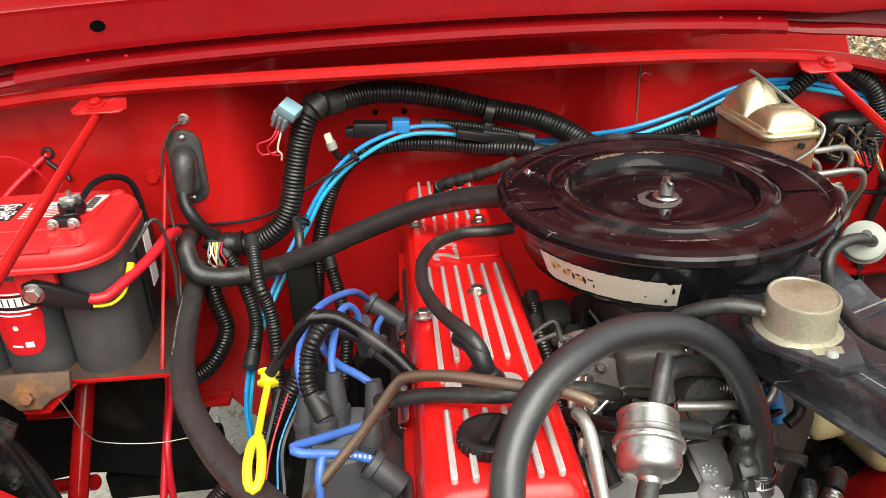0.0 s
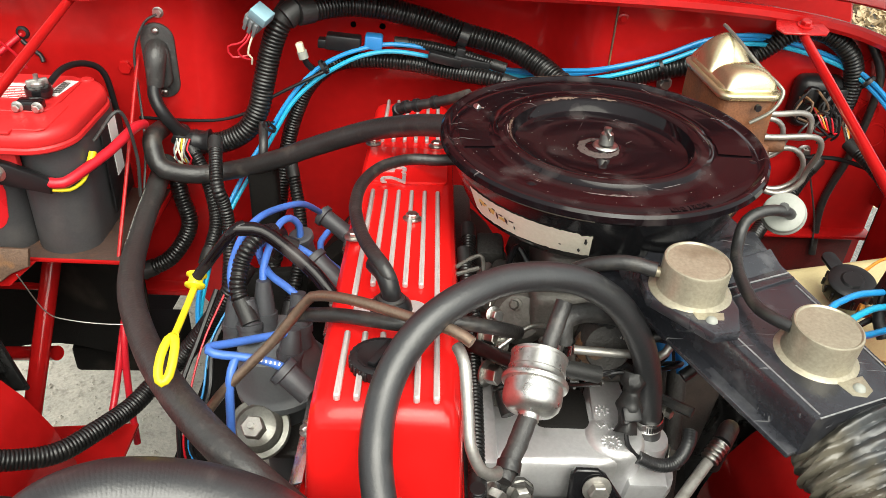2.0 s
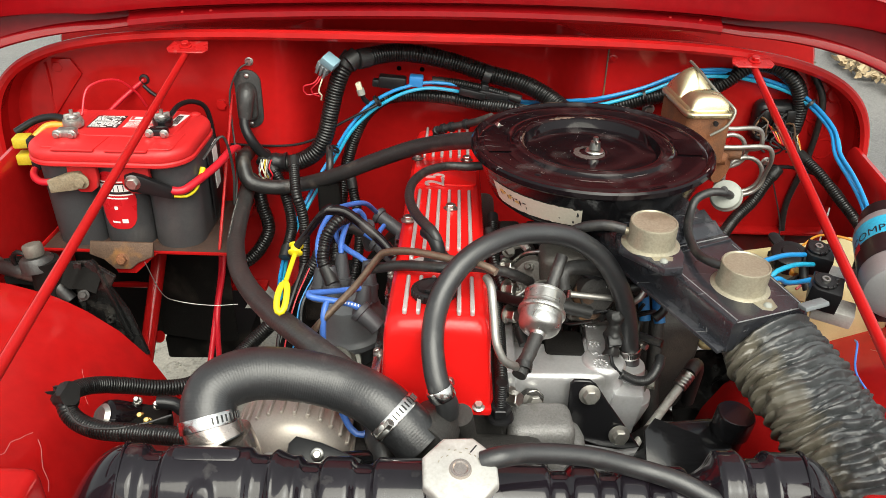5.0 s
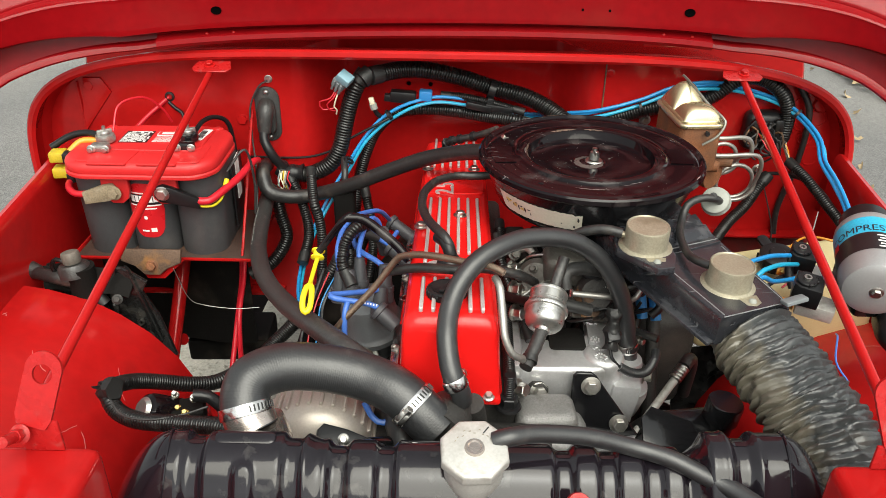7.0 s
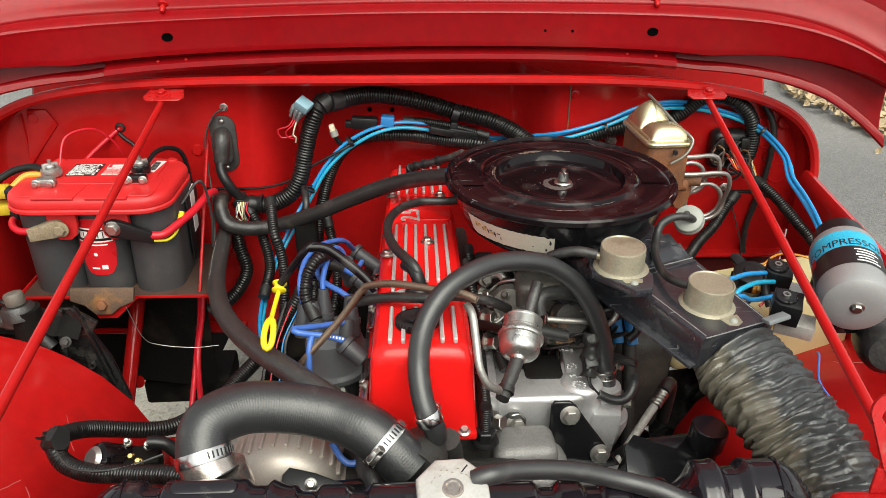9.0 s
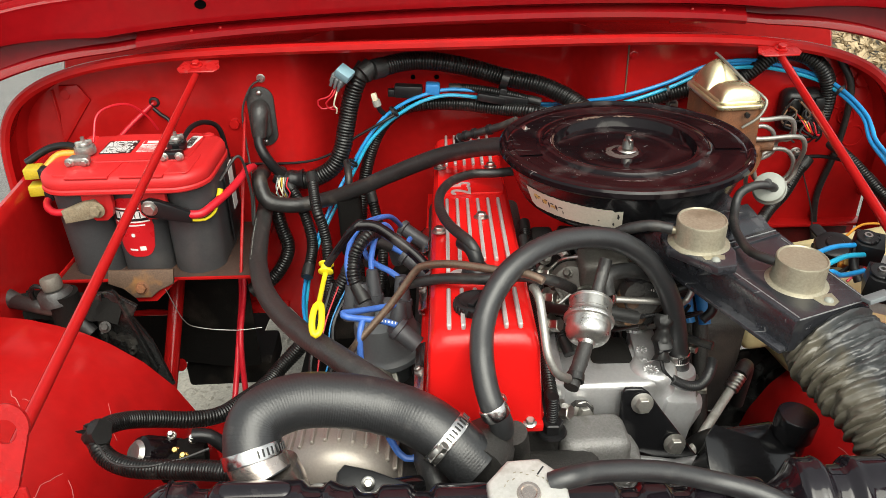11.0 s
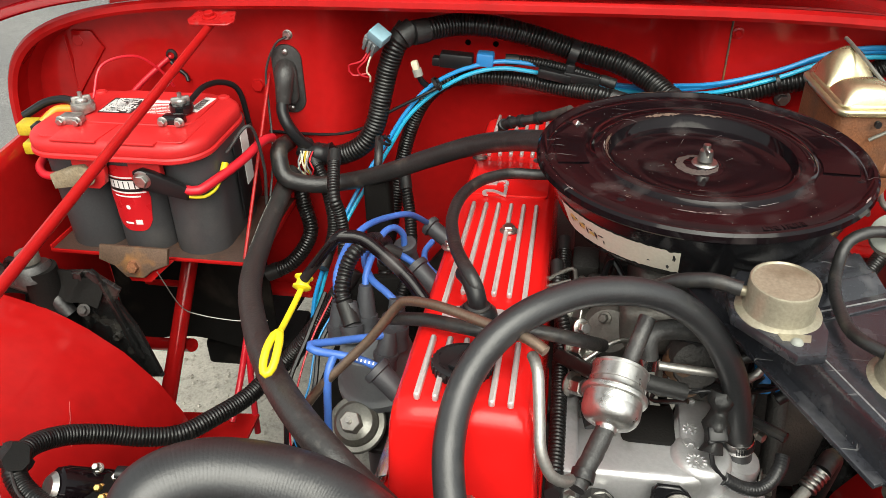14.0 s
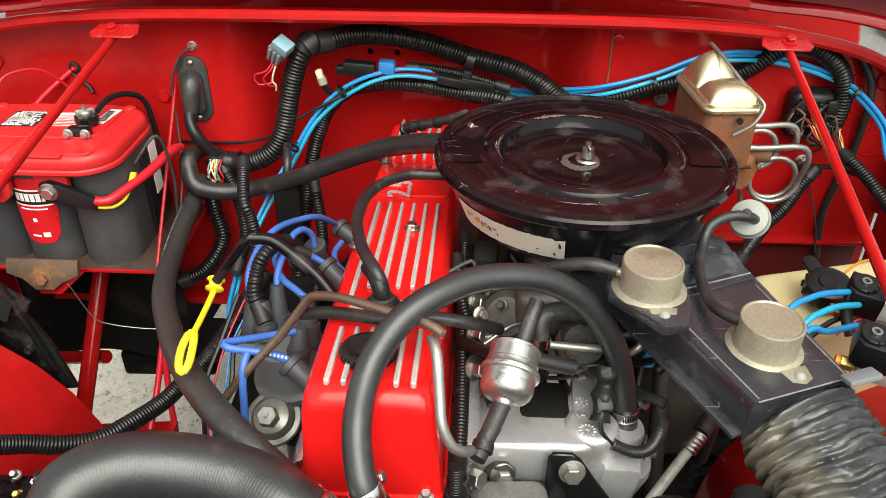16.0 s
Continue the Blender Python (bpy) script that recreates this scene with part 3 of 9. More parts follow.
# domed inner wheel arches
for sx, xi, lift in ((-1, -0.415, 0.02), (1, 0.345, 0.0)):
    prof = [(0.0, 0.55), (0.002, 0.62), (0.008, 0.68), (0.022, 0.735), (0.045, 0.78), (0.08, 0.82), (0.12, 0.848), (0.17, 0.872), (0.22, 0.887), (0.30, 0.90)]
    def dome(u, v, sx=sx, xi=xi, prof=prof, lift=lift):
        f = v * (len(prof) - 1)
        k = min(len(prof) - 2, int(f))
        t = f - k
        a = prof[k][0] * (1 - t) + prof[k + 1][0] * t
        z = prof[k][1] * (1 - t) + prof[k + 1][1] * t
        y = 0.06 + 0.56 * u
        return Vector((xi + sx * a, y, z + lift * min(1.0, a / 0.15) - (0.02 - lift * 0.75) * max(0, (u - 0.85) / 0.15) ** 2))
    inner = part("inner_fender", grid_sheet(dome, 16, 36, 0.002), RED, car)
    rnd = random.Random(31 + sx)
    for k in range(9):
        u0, v0 = rnd.uniform(0.25, 0.9), rnd.uniform(0.45, 0.95)
        du, dv = rnd.uniform(-0.10, 0.10), rnd.uniform(-0.12, 0.12)
        pts = [dome(min(0.99, u0 + du * i / 5 + rnd.uniform(-0.006, 0.006)), min(0.99, v0 + dv * i / 5 + rnd.uniform(-0.006, 0.006))) + Vector((0, 0, 0.0002)) for i in range(6)]
        part("scratch", tube(pts, rnd.uniform(0.0002, 0.0005), 5, 0.01), SCUFF, inner)
# radiator support ends beside the radiator
for sx, xc in ((-1, -0.465), (1, 0.43)):
    m = at(xc, 0.070, 0.825)
    part("radiator_support", box(0.275, 0.145, 0.46, m, 0.010, 3), RED, car)
bm = box(1.3, 0.03, 0.5, at(CX, -0.03, 0.75), 0.012, 3)
part("grille_panel", bm, RED, car)
part("lower_flange", box(0.140, 0.15, 0.006, at(-0.468, 0.672, 0.600, 0, -6, 0), 0.002), RED, car, "red lower flange beside the wheel arch")
# chassis below
for x in (-0.33, 0.33):
    part("frame_rail", box(0.07, 2.4, 0.11, at(x, 1.0, 0.48), 0.01), DARK, car)
part("cross_member", box(0.72, 0.10, 0.08, at(0, 0.35, 0.46), 0.01), DARK, car)
# dark sheets added on the inner walls to paint the deep bay's shade
part("fender_apron", box(0.004, 0.62, 0.42, at(-0.684, 0.60, 0.78, 0, 0, 3), 0.001), DARK, car, "dark sheet standing in for the shade inside the fender")
part("fender_apron", box(0.004, 0.62, 0.36, at(0.612, 0.60, 0.74, 0, 0, -3), 0.001), DARK, car, "dark sheet standing in for the shade inside the fender")

# ---- open hood ----
hood = thing("hood", (CX, 0.93, 1.2), "open red steel hood with pressed inner frame", "hood")
HOODW = 0.735


HX = -0.069


def hood_pt(x, s, d):
    """x across, s along the raised hood from its hinge, d towards the engine."""
    e = abs((x - HX) / HOODW)
    fwd = 0.143 * e ** 4
    low = 0.032 * e ** 2 + 0.104 * e ** 7.5 - 0.0144 * (x - HX)
    wide = 1.0 + 0.70 * e ** 4 * max(0.0, 1.0 - max(0.0, s - 0.12) / 0.3)
    return Vector((x, 0.898 - fwd - d + s * 0.22, 1.222 - low + s * 0.97 * wide))


def frame_pt(x, s, d):
    """The inner frame's lower edge stands off the skin's lip towards the corners."""
    e = abs((x - HX) / HOODW)
    lift = 0.125 * max(0.0, e - 0.66) * max(0.0, min(1.0, (0.080 - s) / 0.058))
    return hood_pt(x, s + lift, d)


def gutter_pt(x, s, d):
    """The skin's rolled lip, level with the rear lip and rising into the corners."""
    e = abs((x - HX) / HOODW)
    drop = 0.017 * max(0.0, min(1.0, (0.90 - e) / 0.25)) * max(0.0, min(1.0, (0.045 - s) / 0.02))
    return hood_pt(x, s - drop, d)


def hood_band(prof, n=72, span=1.0, place=hood_pt):
    bm = bmesh.new()
    rows = []
    for i in range(n + 1):
        x = HX + span * HOODW * (2 * i / n - 1)
        rows.append([bm.verts.new(place(x, s, d)) for s, d in prof])
    for a, b in zip(rows, rows[1:]):
        for k in range(len(prof) - 1):
            bm.faces.new((a[k], b[k], b[k + 1], a[k + 1]))
    bmesh.ops.recalc_face_normals(bm, faces=bm.faces)
    bmesh.ops.solidify(bm, geom=list(bm.faces), thickness=0.0015)
    return bm


part("rear_lip", hood_band([(0.0, -0.03), (-0.004, 0.0), (0.0, 0.004), (0.006, 0.004), (0.014, -0.008), (0.017, -0.006)], 72, 0.60), RED_HOOD_SHADED, hood)
part("inner_frame", hood_band([(0.020, -0.028), (0.0195, 0.0), (0.022, 0.012), (0.030, 0.015), (0.066, 0.017), (0.071, 0.0195), (0.0735, 0.0185), (0.077, 0.010), (0.082, 0.003), (0.0845, 0.004), (0.087, 0.0035), (0.092, -0.004), (0.105, -0.010), (0.12, -0.02)], 96, 1.0, frame_pt), RED_HOOD_SHADED, hood)
part("rear_gutter", hood_band([(0.070, -0.026), (0.040, -0.031), (0.022, -0.028), (0.015, -0.016), (0.012, -0.010), (0.014, -0.007), (0.020, -0.008), (0.023, -0.011)], 96, 1.0, gutter_pt), RED_HOOD_SHADED, hood)
part("skin", hood_band([(0.022, -0.034), (0.05, -0.032), (0.12, -0.028), (0.4, -0.02), (1.0, -0.02), (1.15, -0.015)]), RED_HOOD_SHADED, hood)
for x in (-0.409, 0.329):
    part("hole", lathe([(0, 0.0012), (0.0046, 0.0012), (0.0056, 0.0018), (0.0062, 0.0)], 20, axis_m(hood_pt(x, 0.0475, 0.0178), (0, -1, 0.2)) @ Matrix.Diagonal((1.4, 1.0, 1, 1))), VOID, hood)
for x in (-0.431, -0.389, 0.297, 0.341):
    part("rivet", screw(axis_m(hood_pt(x, 0.010, 0.000), (0, -1, 0.1)), 0.003, 0.002), RED, hood)
for x in (-0.415, 0.335):
    part("bumper_bolt", lathe([(0, 0.016), (0.003, 0.016), (0.004, 0.012), (0.004, 0.004), (0.008, 0.003), (0.008, 0.0), (0, 0)], 14, axis_m(hood_pt(x, 0.092, 0.002), (0, -0.8, -0.6))), RED, hood)
for x in (0.165, 0.207):
    part("hole", lathe([(0, 0.0006), (0.0016, 0.0006), (0.0021, 0.0)], 12, axis_m(hood_pt(x, 0.045, 0.0178), (0, -1, 0.2))), VOID, hood)
part("hinge_leaf", box(0.10, 0.004, 0.012, at(-0.41, 0.905, 1.212), 0.001), RED, hood)
part("hinge_leaf", box(0.10, 0.004, 0.012, at(0.32, 0.905, 1.212), 0.001), RED, hood)

RED_WORN = mat("scuffed_red_paint", (0.38, 0.011, 0.012), 0.28, spec=0.3, var=0.2, scale=60, fine=200, bump=0.08, dirt=(0.30, 0.10, 0.09), dirt_amt=0.10, dirt_scale=90)

# ---- support rods between cowl and grille ----
for x0, x1, y1, z1, b0 in ((-0.4315, -0.373, 0.165, 1.095, 1), (0.434, 0.340, 0.165, 1.088, -1)):
    rod = thing("support_rod", (x0, 0.9, 1.17), "red painted steel support rod bolted to the cowl", "support rod", "engine bay support rods")
    part("rod", tube([(x0, 0.886, 1.160), (x0 + (x1 - 0.018 * b0 - x0) * 0.5, 0.53, (1.160 + z1 - 0.022) / 2), (x1 - 0.018 * b0, y1, z1 - 0.022)], 0.0054, 14), RED, rod)
    bm = prism([(-0.032, -0.008), (-0.025, -0.018), (0.025, -0.018), (0.032, -0.008), (0.026, 0.016), (-0.026, 0.016)], 0.003, at(x0 + 0.004 * b0, 0.887, 1.1665, 14, 0, 0), 0.0008, 1)
    plate = part("mounting_plate", bm, RED_WORN, rod)
    part("plate_bolt", bolt(at(x0, 0.886, 1.1695, 14, 0, 0), 0.0065, 0.005), RED, plate)
    # lower strap with a round hole
    m = Matrix.Translation((x1 + 0.002 * b0, y1 - 0.020, z1 + 0.012)) @ pose(0, 0, 0, 66, 0, 0) @ Matrix.Rotation(radians(-14 * b0), 4, "Z")
    O, inner = [], []
    for i in range(48):
        c, s = math.cos(2 * math.pi * i / 48), math.sin(2 * math.pi * i / 48)
        top = -0.004 * s + math.sqrt(max(0.0, 0.0155 ** 2 - (0.004 * c) ** 2)) + 0.008 * s
        d = min(0.0155 / max(1e-6, abs(c)), 0.046 / -s) if s < 0 else min(top, 0.0155 / max(1e-6, abs(c)))
        O.append((c * d, 0.018 + s * d))
        inner.append((0.0085 * c, 0.018 + 0.0085 * s))
    bmh = bmesh.new()
    lay = []
    for z in (0, 0.003):
        lay.append(([bmh.verts.new(m @ Vector((a, b, z))) for a, b in O], [bmh.verts.new(m @ Vector((a, b, z))) for a, b in inner]))
    N = len(O)
    for i in range(N):
        j = (i + 1) % N
        bmh.faces.new((lay[0][0][i], lay[0][0][j], lay[0][1][j], lay[0][1][i]))
        bmh.faces.new((lay[1][0][i], lay[1][1][i], lay[1][1][j], lay[1][0][j]))
        bmh.faces.new((lay[0][0][i], lay[1][0][i], lay[1][0][j], lay[0][0][j]))
        bmh.faces.new((lay[0][1][i], lay[0][1][j], lay[1][1][j], lay[1][1][i]))
    strap = part("strap", bmh, RED_WORN, rod, smooth=0)
    part("lower_bolt", bolt(Matrix.Translation((x1 - 0.012 * b0, y1 - 0.038, z1 - 0.016)) @ pose(0, 0, 0, 62, 0, 0), 0.006, 0.008), RED_WORN, rod)
    part("lower_stud", lathe([(0, 0.026), (0.0045, 0.026), (0.005, 0.0), (0, 0)], 14, Matrix.Translation((x1 - 0.012 * b0, y1 - 0.038, z1 - 0.016)) @ pose(0, 0, 0, 62, 0, 0)), RED_WORN, rod)
    part("foot", box(0.034, 0.003, z1 - 0.008 - 1.055, at(x1, y1 - 0.030, (z1 - 0.008 + 1.055) / 2), 0.001), RED_WORN, rod)

# ---- battery ----
BX, BY, BZ = -0.5216, 0.8137, 0.890
FY = BY - 0.0617  # front of the case, under the overhanging lid
battery = thing("car_battery", (BX, BY, BZ), "grey spiral-cell car battery with red lid, slightly dusty", "battery")


def battery_outline(w, d, r):
    """Six touching cells: two rows of three rounded columns."""
    pts = []
    rx = w / 6
    for sgn, cells in ((-1, (-1, 0, 1)), (1, (1, 0, -1))):
        for c in cells:
            for i in range(13):
                a = radians(-100 + 200 * i / 12)
                px = c * 2 * rx + (math.sin(a) * rx * 1.0) * (1 if sgn < 0 else -1)
                py = sgn * (d / 2 - r + r * math.cos(a))
                pts.append((max(-w / 2, min(w / 2, px)), py))
    return pts


bm = prism(battery_outline(0.238, 0.150, 0.034), 0.150, at(BX, FY + 0.075, BZ - 0.0015), 0.006, 3)
for v in bm.verts:
    f = max(0.0, min(1.0, (BZ + 0.13 - v.co.z) / 0.13))
    v.co.x = BX + (v.co.x - BX) * (1 - 0.035 * f)
case = part("case", bm, BATT_GREY, battery)
lid_m = at(BX, BY, BZ + 0.1465)
bm = prism(round_rect(0.241, 0.172, 0.046, 8), 0.0242, lid_m, 0.010, 5)
lid = part("lid", bm, RED_PLASTIC, battery, "red plastic battery lid")
part("lid_rim", prism(round_rect(0.244, 0.175, 0.048, 8), 0.008, at(BX, BY, BZ + 0.1445), 0.002, 1), RED_PLASTIC, battery)
LT = BZ + 0.1707
part("raised_panel", prism(round_rect(0.15, 0.11, 0.02, 6), 0.003, at(BX + 0.012, BY + 0.022, LT - 0.0006), 0.001, 1), RED_PLASTIC, lid)
for x in (-0.072, 0.078):
    part("post_well", prism(round_rect(0.045, 0.075, 0.01, 4), 0.002, at(BX + x, BY - 0.04, LT - 0.0008), 0.0008, 1), RED_PLASTIC, lid)
for x in (0.118, -0.118):
    part("vent_plug", lathe([(0, 0.002), (0.006, 0.002), (0.0075, 0.0005), (0.009, 0.0), (0.009, -0.001)], 20, at(BX + x * 0.76, BY + 0.070, LT + 0.0006)), RED_PLASTIC, lid, "round vent plug")
for x in (-0.040, 0.0366):
    part("tab_ramp", prism([(-0.034, 0.045), (-0.02, 0.055), (0.02, 0.055), (0.034, 0.045), (0.030, -0.012), (-0.030, -0.012)], 0.004, at(BX + x, BY - 0.074, LT - 0.0025), 0.0015), RED_PLASTIC, lid)
# labels on the lid: warning block, maker's plate, bar code (unreadable print as bars)
part("warning_label", box(0.046, 0.050, 0.0006, at(BX - 0.030, BY + 0.022, LT + 0.0028, 0, 0, 2), 0), LABEL_BLACK, lid, "black warning label with fine print")
bm = bmesh.new()
rnd = random.Random(8)
for k in range(13):
    x = BX - 0.051
    while x < BX - 0.012:
        w = rnd.uniform(0.003, 0.009)
        if rnd.random() < 0.86:
            box(min(w, BX - 0.010 - x), 0.0013 if k % 4 else 0.0022, 0.0004, at(x + w / 2, BY + 0.0435 - k * 0.0036, LT + 0.0034, 0, 0, 2), 0, bm=bm)
        x += w + 0.0012
part("print", bm, LABEL_WHITE, lid)
part("maker_plate", box(0.052, 0.016, 0.0006, at(BX + 0.026, BY + 0.038, LT + 0.0028, 0, 0, 2), 0), LABEL_WHITE, lid, "white-edged name plate")
part("maker_inset", box(0.049, 0.0125, 0.0004, at(BX + 0.026, BY + 0.038, LT + 0.0034, 0, 0, 2), 0), LABEL_RED, lid)
part("maker_bar", box(0.040, 0.0075, 0.0004, at(BX + 0.027, BY + 0.0375, LT + 0.0039, 0, 0, 2), 0), LABEL_WHITE, lid)
bm = bmesh.new()
for k in range(6):
    x = BX + 0.001
    while x < BX + 0.048:
        w = rnd.uniform(0.004, 0.012)
        box(min(w, BX + 0.050 - x), 0.0011, 0.0004, at(x + w / 2, BY + 0.026 - k * 0.0048, LT + 0.0030, 0, 0, 2), 0, bm=bm)
        x += w + 0.0012
part("fine_print", bm, LABEL_WHITE, lid)
part("bar_code_label", box(0.016, 0.048, 0.0006, at(BX + 0.074, BY + 0.036, LT + 0.0028, 0, 0, -8), 0), LABEL_WHITE, lid, "white bar-code label")
bm = bmesh.new()
for k in range(16):
    box(0.010, 0.0005 + 0.0006 * (k % 3 == 0), 0.0004, at(BX + 0.074, BY + 0.020 + k * 0.0021, LT + 0.0034, 0, 0, -8), 0, bm=bm)
part("bar_code", bm, LABEL_BLACK, lid)
# top posts with clamps
for x, y, black in ((-0.070, -0.004, False), (0.061, 0.008, True)):
    p = (BX + x, BY + y, LT)
    post = part("post", lathe([(0, 0.022), (0.006, 0.022), (0.008, 0.020), (0.009, 0.0), (0, 0.0)], 20, at(*p)), LEAD, battery, "lead terminal post")
    part("clamp_ring", lathe([(0.009, 0.004), (0.0145, 0.005), (0.0155, 0.010), (0.0145, 0.016), (0.009, 0.017)], 20, at(*p)), LEAD if not black else SATIN_BLACK, post)
    part("wing_nut", box(0.024, 0.005, 0.010, at(p[0], p[1], p[2] + 0.020, 0, 0, 35), 0.0022), LEAD, post)
    part("wing_stud", lathe([(0, 0.030), (0.0028, 0.030), (0.003, 0.02), (0, 0.02)], 12, at(*p)), LEAD, post)
    part("clamp_jaw", box(0.028, 0.017, 0.013, at(p[0] + 0.004, p[1] - 0.032, p[2] + 0.007), 0.0035), SATIN_BLACK if black else LEAD, post, "black cable clamp" if black else "corroded cable clamp")
    for dx in (-0.014, 0.014):
        part("clamp_bolt", bolt(at(p[0] + 0.004 + dx * 0.8, p[1] - 0.040, p[2] + 0.007, 90, 0, 0), 0.0046, 0.005), STEEL, post)
# side terminals, tabs and cables
for x, right in ((-0.040, False), (0.0366, True)):
    tab = part("terminal_tab", prism([(-0.021, 0.03), (0.021, 0.03), (0.022, 0.0), (0.018, -0.016), (0.008, -0.024), (-0.008, -0.024), (-0.018, -0.016), (-0.022, 0.0)], 0.010, at(BX + x, FY + 0.001, BZ + 0.121, 90, 0, 0), 0.002), RED_PLASTIC, battery)
    part("side_terminal", bolt(at(BX + x, FY - 0.017, BZ + 0.119, 90, 0, 0), 0.0085, 0.006), STEEL if right else CORRODED, battery)
bm = prism([(-0.048, -0.012), (-0.010, -0.014), (0.006, -0.012), (0.013, 0.0), (0.006, 0.013), (-0.010, 0.014), (-0.046, 0.008)], 0.010, at(BX - 0.040, FY - 0.0075, BZ + 0.119, 90, 0, 0) @ at(-0.005, 0, 0, 0, 0, 12), 0.003)
part("side_lug", bm, CORRODED, battery, "corroded side-terminal cable lug")
bm = prism([(-0.014, -0.006), (-0.006, -0.015), (0.012, -0.018), (0.055, -0.026), (0.056, -0.008), (0.015, 0.010), (0.0, 0.014), (-0.012, 0.010)], 0.011, at(BX + 0.0366, FY - 0.0075, BZ + 0.119, 90, 0, 0), 0.003)
part("side_boot", bm, BLACK_PLASTIC, battery, "black rubber terminal boot")
# oval maker's label wrapped on the middle cell (name as plain bars)
rx = 0.238 / 6


def cell_pt(x, z, off):
    a = math.asin(max(-1, min(1, x / rx)))
    return Vector((BX + x, FY + 0.034 - 0.034 * math.cos(a) - off, z))


def patch(cx, cz, w, h, off, oval=False, n=14):
    bm = bmesh.new()
    rows = []
    for i in range(n + 1):
        x = cx + w * (i / n - 0.5)
        hh = h * (math.sqrt(max(0.0, 1 - (2 * i / n - 1) ** 4)) if oval else 1.0)
        rows.append((bm.verts.new(cell_pt(x, cz - hh / 2, off)), bm.verts.new(cell_pt(x, cz + hh / 2, off))))
    for a, b in zip(rows, rows[1:]):
        if (a[0].co - a[1].co).length > 1e-6 or (b[0].co - b[1].co).length > 1e-6:
            bm.faces.new((a[0], b[0], b[1], a[1]))
    return bm


LZ = BZ + 0.080
label = part("front_label", patch(-0.002, LZ, 0.056, 0.096, 0.0008, True), LABEL_RED, battery, "red oval label with a white and black name bar")
part("name_plate", patch(-0.002, LZ + 0.020, 0.050, 0.018, 0.0013), LABEL_BLACK, label)
part("name_bar", patch(-0.002, LZ + 0.021, 0.043, 0.0115, 0.0017), LABEL_WHITE, label)
part("print_bar", patch(-0.002, LZ + 0.0095, 0.050, 0.0022, 0.0013), LABEL_WHITE, label)
part("print_bar", patch(-0.002, LZ + 0.0310, 0.050, 0.0022, 0.0013), LABEL_WHITE, label)
for k in range(5):
    part("letter_gap", patch(-0.0165 + 0.0072 * k, LZ + 0.021, 0.0014, 0.010, 0.0021, n=2), LABEL_BLACK, label)
part("print_bar", patch(-0.002, LZ + 0.004, 0.036, 0.0022, 0.0013), LABEL_WHITE, label)
part("print_mark", patch(-0.004, LZ - 0.012, 0.006, 0.006, 0.0013, True), LABEL_WHITE, label)
part("print_mark", patch(0.006, LZ - 0.034, 0.009, 0.007, 0.0013), LABEL_WHITE, label)
part("print_bar", patch(-0.008, LZ - 0.036, 0.012, 0.003, 0.0013), LABEL_WHITE, label)
side = part("side_label", box(0.0008, 0.026, 0.075, at(BX + 0.1215, BY + 0.045, BZ + 0.098, 0, 0, 3), 0), LABEL_WHITE, battery, "white bar-code label on the battery side")
part("side_panel", box(0.003, 0.075, 0.11, at(BX + 0.1195, BY + 0.045, BZ + 0.075, 0, 0, 3), 0.001), BLACK_PLASTIC, battery)

TRAY_FLOOR = mat("grimy_tray_steel", (0.060, 0.036, 0.028), 0.55, metal=0.2, var=0.4, scale=40, bump=0.2, dirt=(0.16, 0.07, 0.03), dirt_amt=0.2, dirt_scale=30)
tray = thing("battery_tray", (BX, BY, BZ - 0.01), "red steel battery tray with rusty hold-down bracket", "battery tray")
TZ = BZ + 0.001
part("tray_plate", box(0.288, 0.180, 0.005, at(BX + 0.016, BY + 0.0185, TZ - 0.003), 0.002), TRAY_FLOOR, tray, "rust-stained tray floor")
part("tray_lip", box(0.290, 0.003, 0.005, at(BX + 0.016, BY - 0.0735, TZ - 0.002), 0.001), RED, tray)
part("tray_edge", box(0.003, 0.180, 0.010, at(BX - 0.130, BY + 0.0185, TZ - 0.001), 0.001), RED, tray)
part("tray_edge", box(0.003, 0.180, 0.010, at(BX + 0.162, BY + 0.0185, TZ - 0.001), 0.001), RED, tray)
part("upright", tube([(-0.378, 0.747, 0.884), (-0.383, 0.849, 0.980), (-0.388, 0.949, 1.073)], 0.0024, 8), RED_WORN, tray, "thin red upright rod")
bm = prism([(-0.046, 0.018), (0.050, 0.018), (0.048, -0.004), (0.026, -0.014), (0.014, -0.024), (-0.010, -0.024), (-0.026, -0.010), (-0.048, -0.002)], 0.007, at(BX + 0.005, BY - 0.0910, TZ + 0.006, 72, 0, 0), 0.002)
part("hold_down", bm, RUST_PLATE, tray, "rusty hold-down bracket")
part("hold_down_washer", lathe([(0, 0.004), (0.013, 0.004), (0.0145, 0.0), (0, 0)], 22, at(BX + 0.007, BY - 0.0965, TZ - 0.002, 72, 0, 0)), RUST_PLATE, tray)
part("hold_down_bolt", bolt(at(BX + 0.007, BY - 0.0990, TZ - 0.001, 72, 0, 0), 0.0075, 0.007), RUST, tray, "rusty bolt")
bm = prism([(-0.030, 0.010), (0.052, 0.010), (0.018, -0.022), (-0.010, -0.022)], 0.003, at(BX + 0.005, BY - 0.0875, TZ - 0.006, 72, 0, 0), 0.001)
part("tray_tongue", bm, RED, tray)
BRACE = [(-0.522, 0.925, 0.875), (-0.527, 0.870, 0.80), (-0.533, 0.792, 0.70), (-0.540, 0.715, 0.60), (-0.543, 0.68, 0.55)]
part("tray_brace", tube(BRACE, 0.0125, 16), RED, tray)
part("tray_brace", tube([(-0.535, 0.83, 0.66), (-0.60, 0.86, 0.63), (-0.68, 0.88, 0.61)], 0.011, 16), RED, tray)
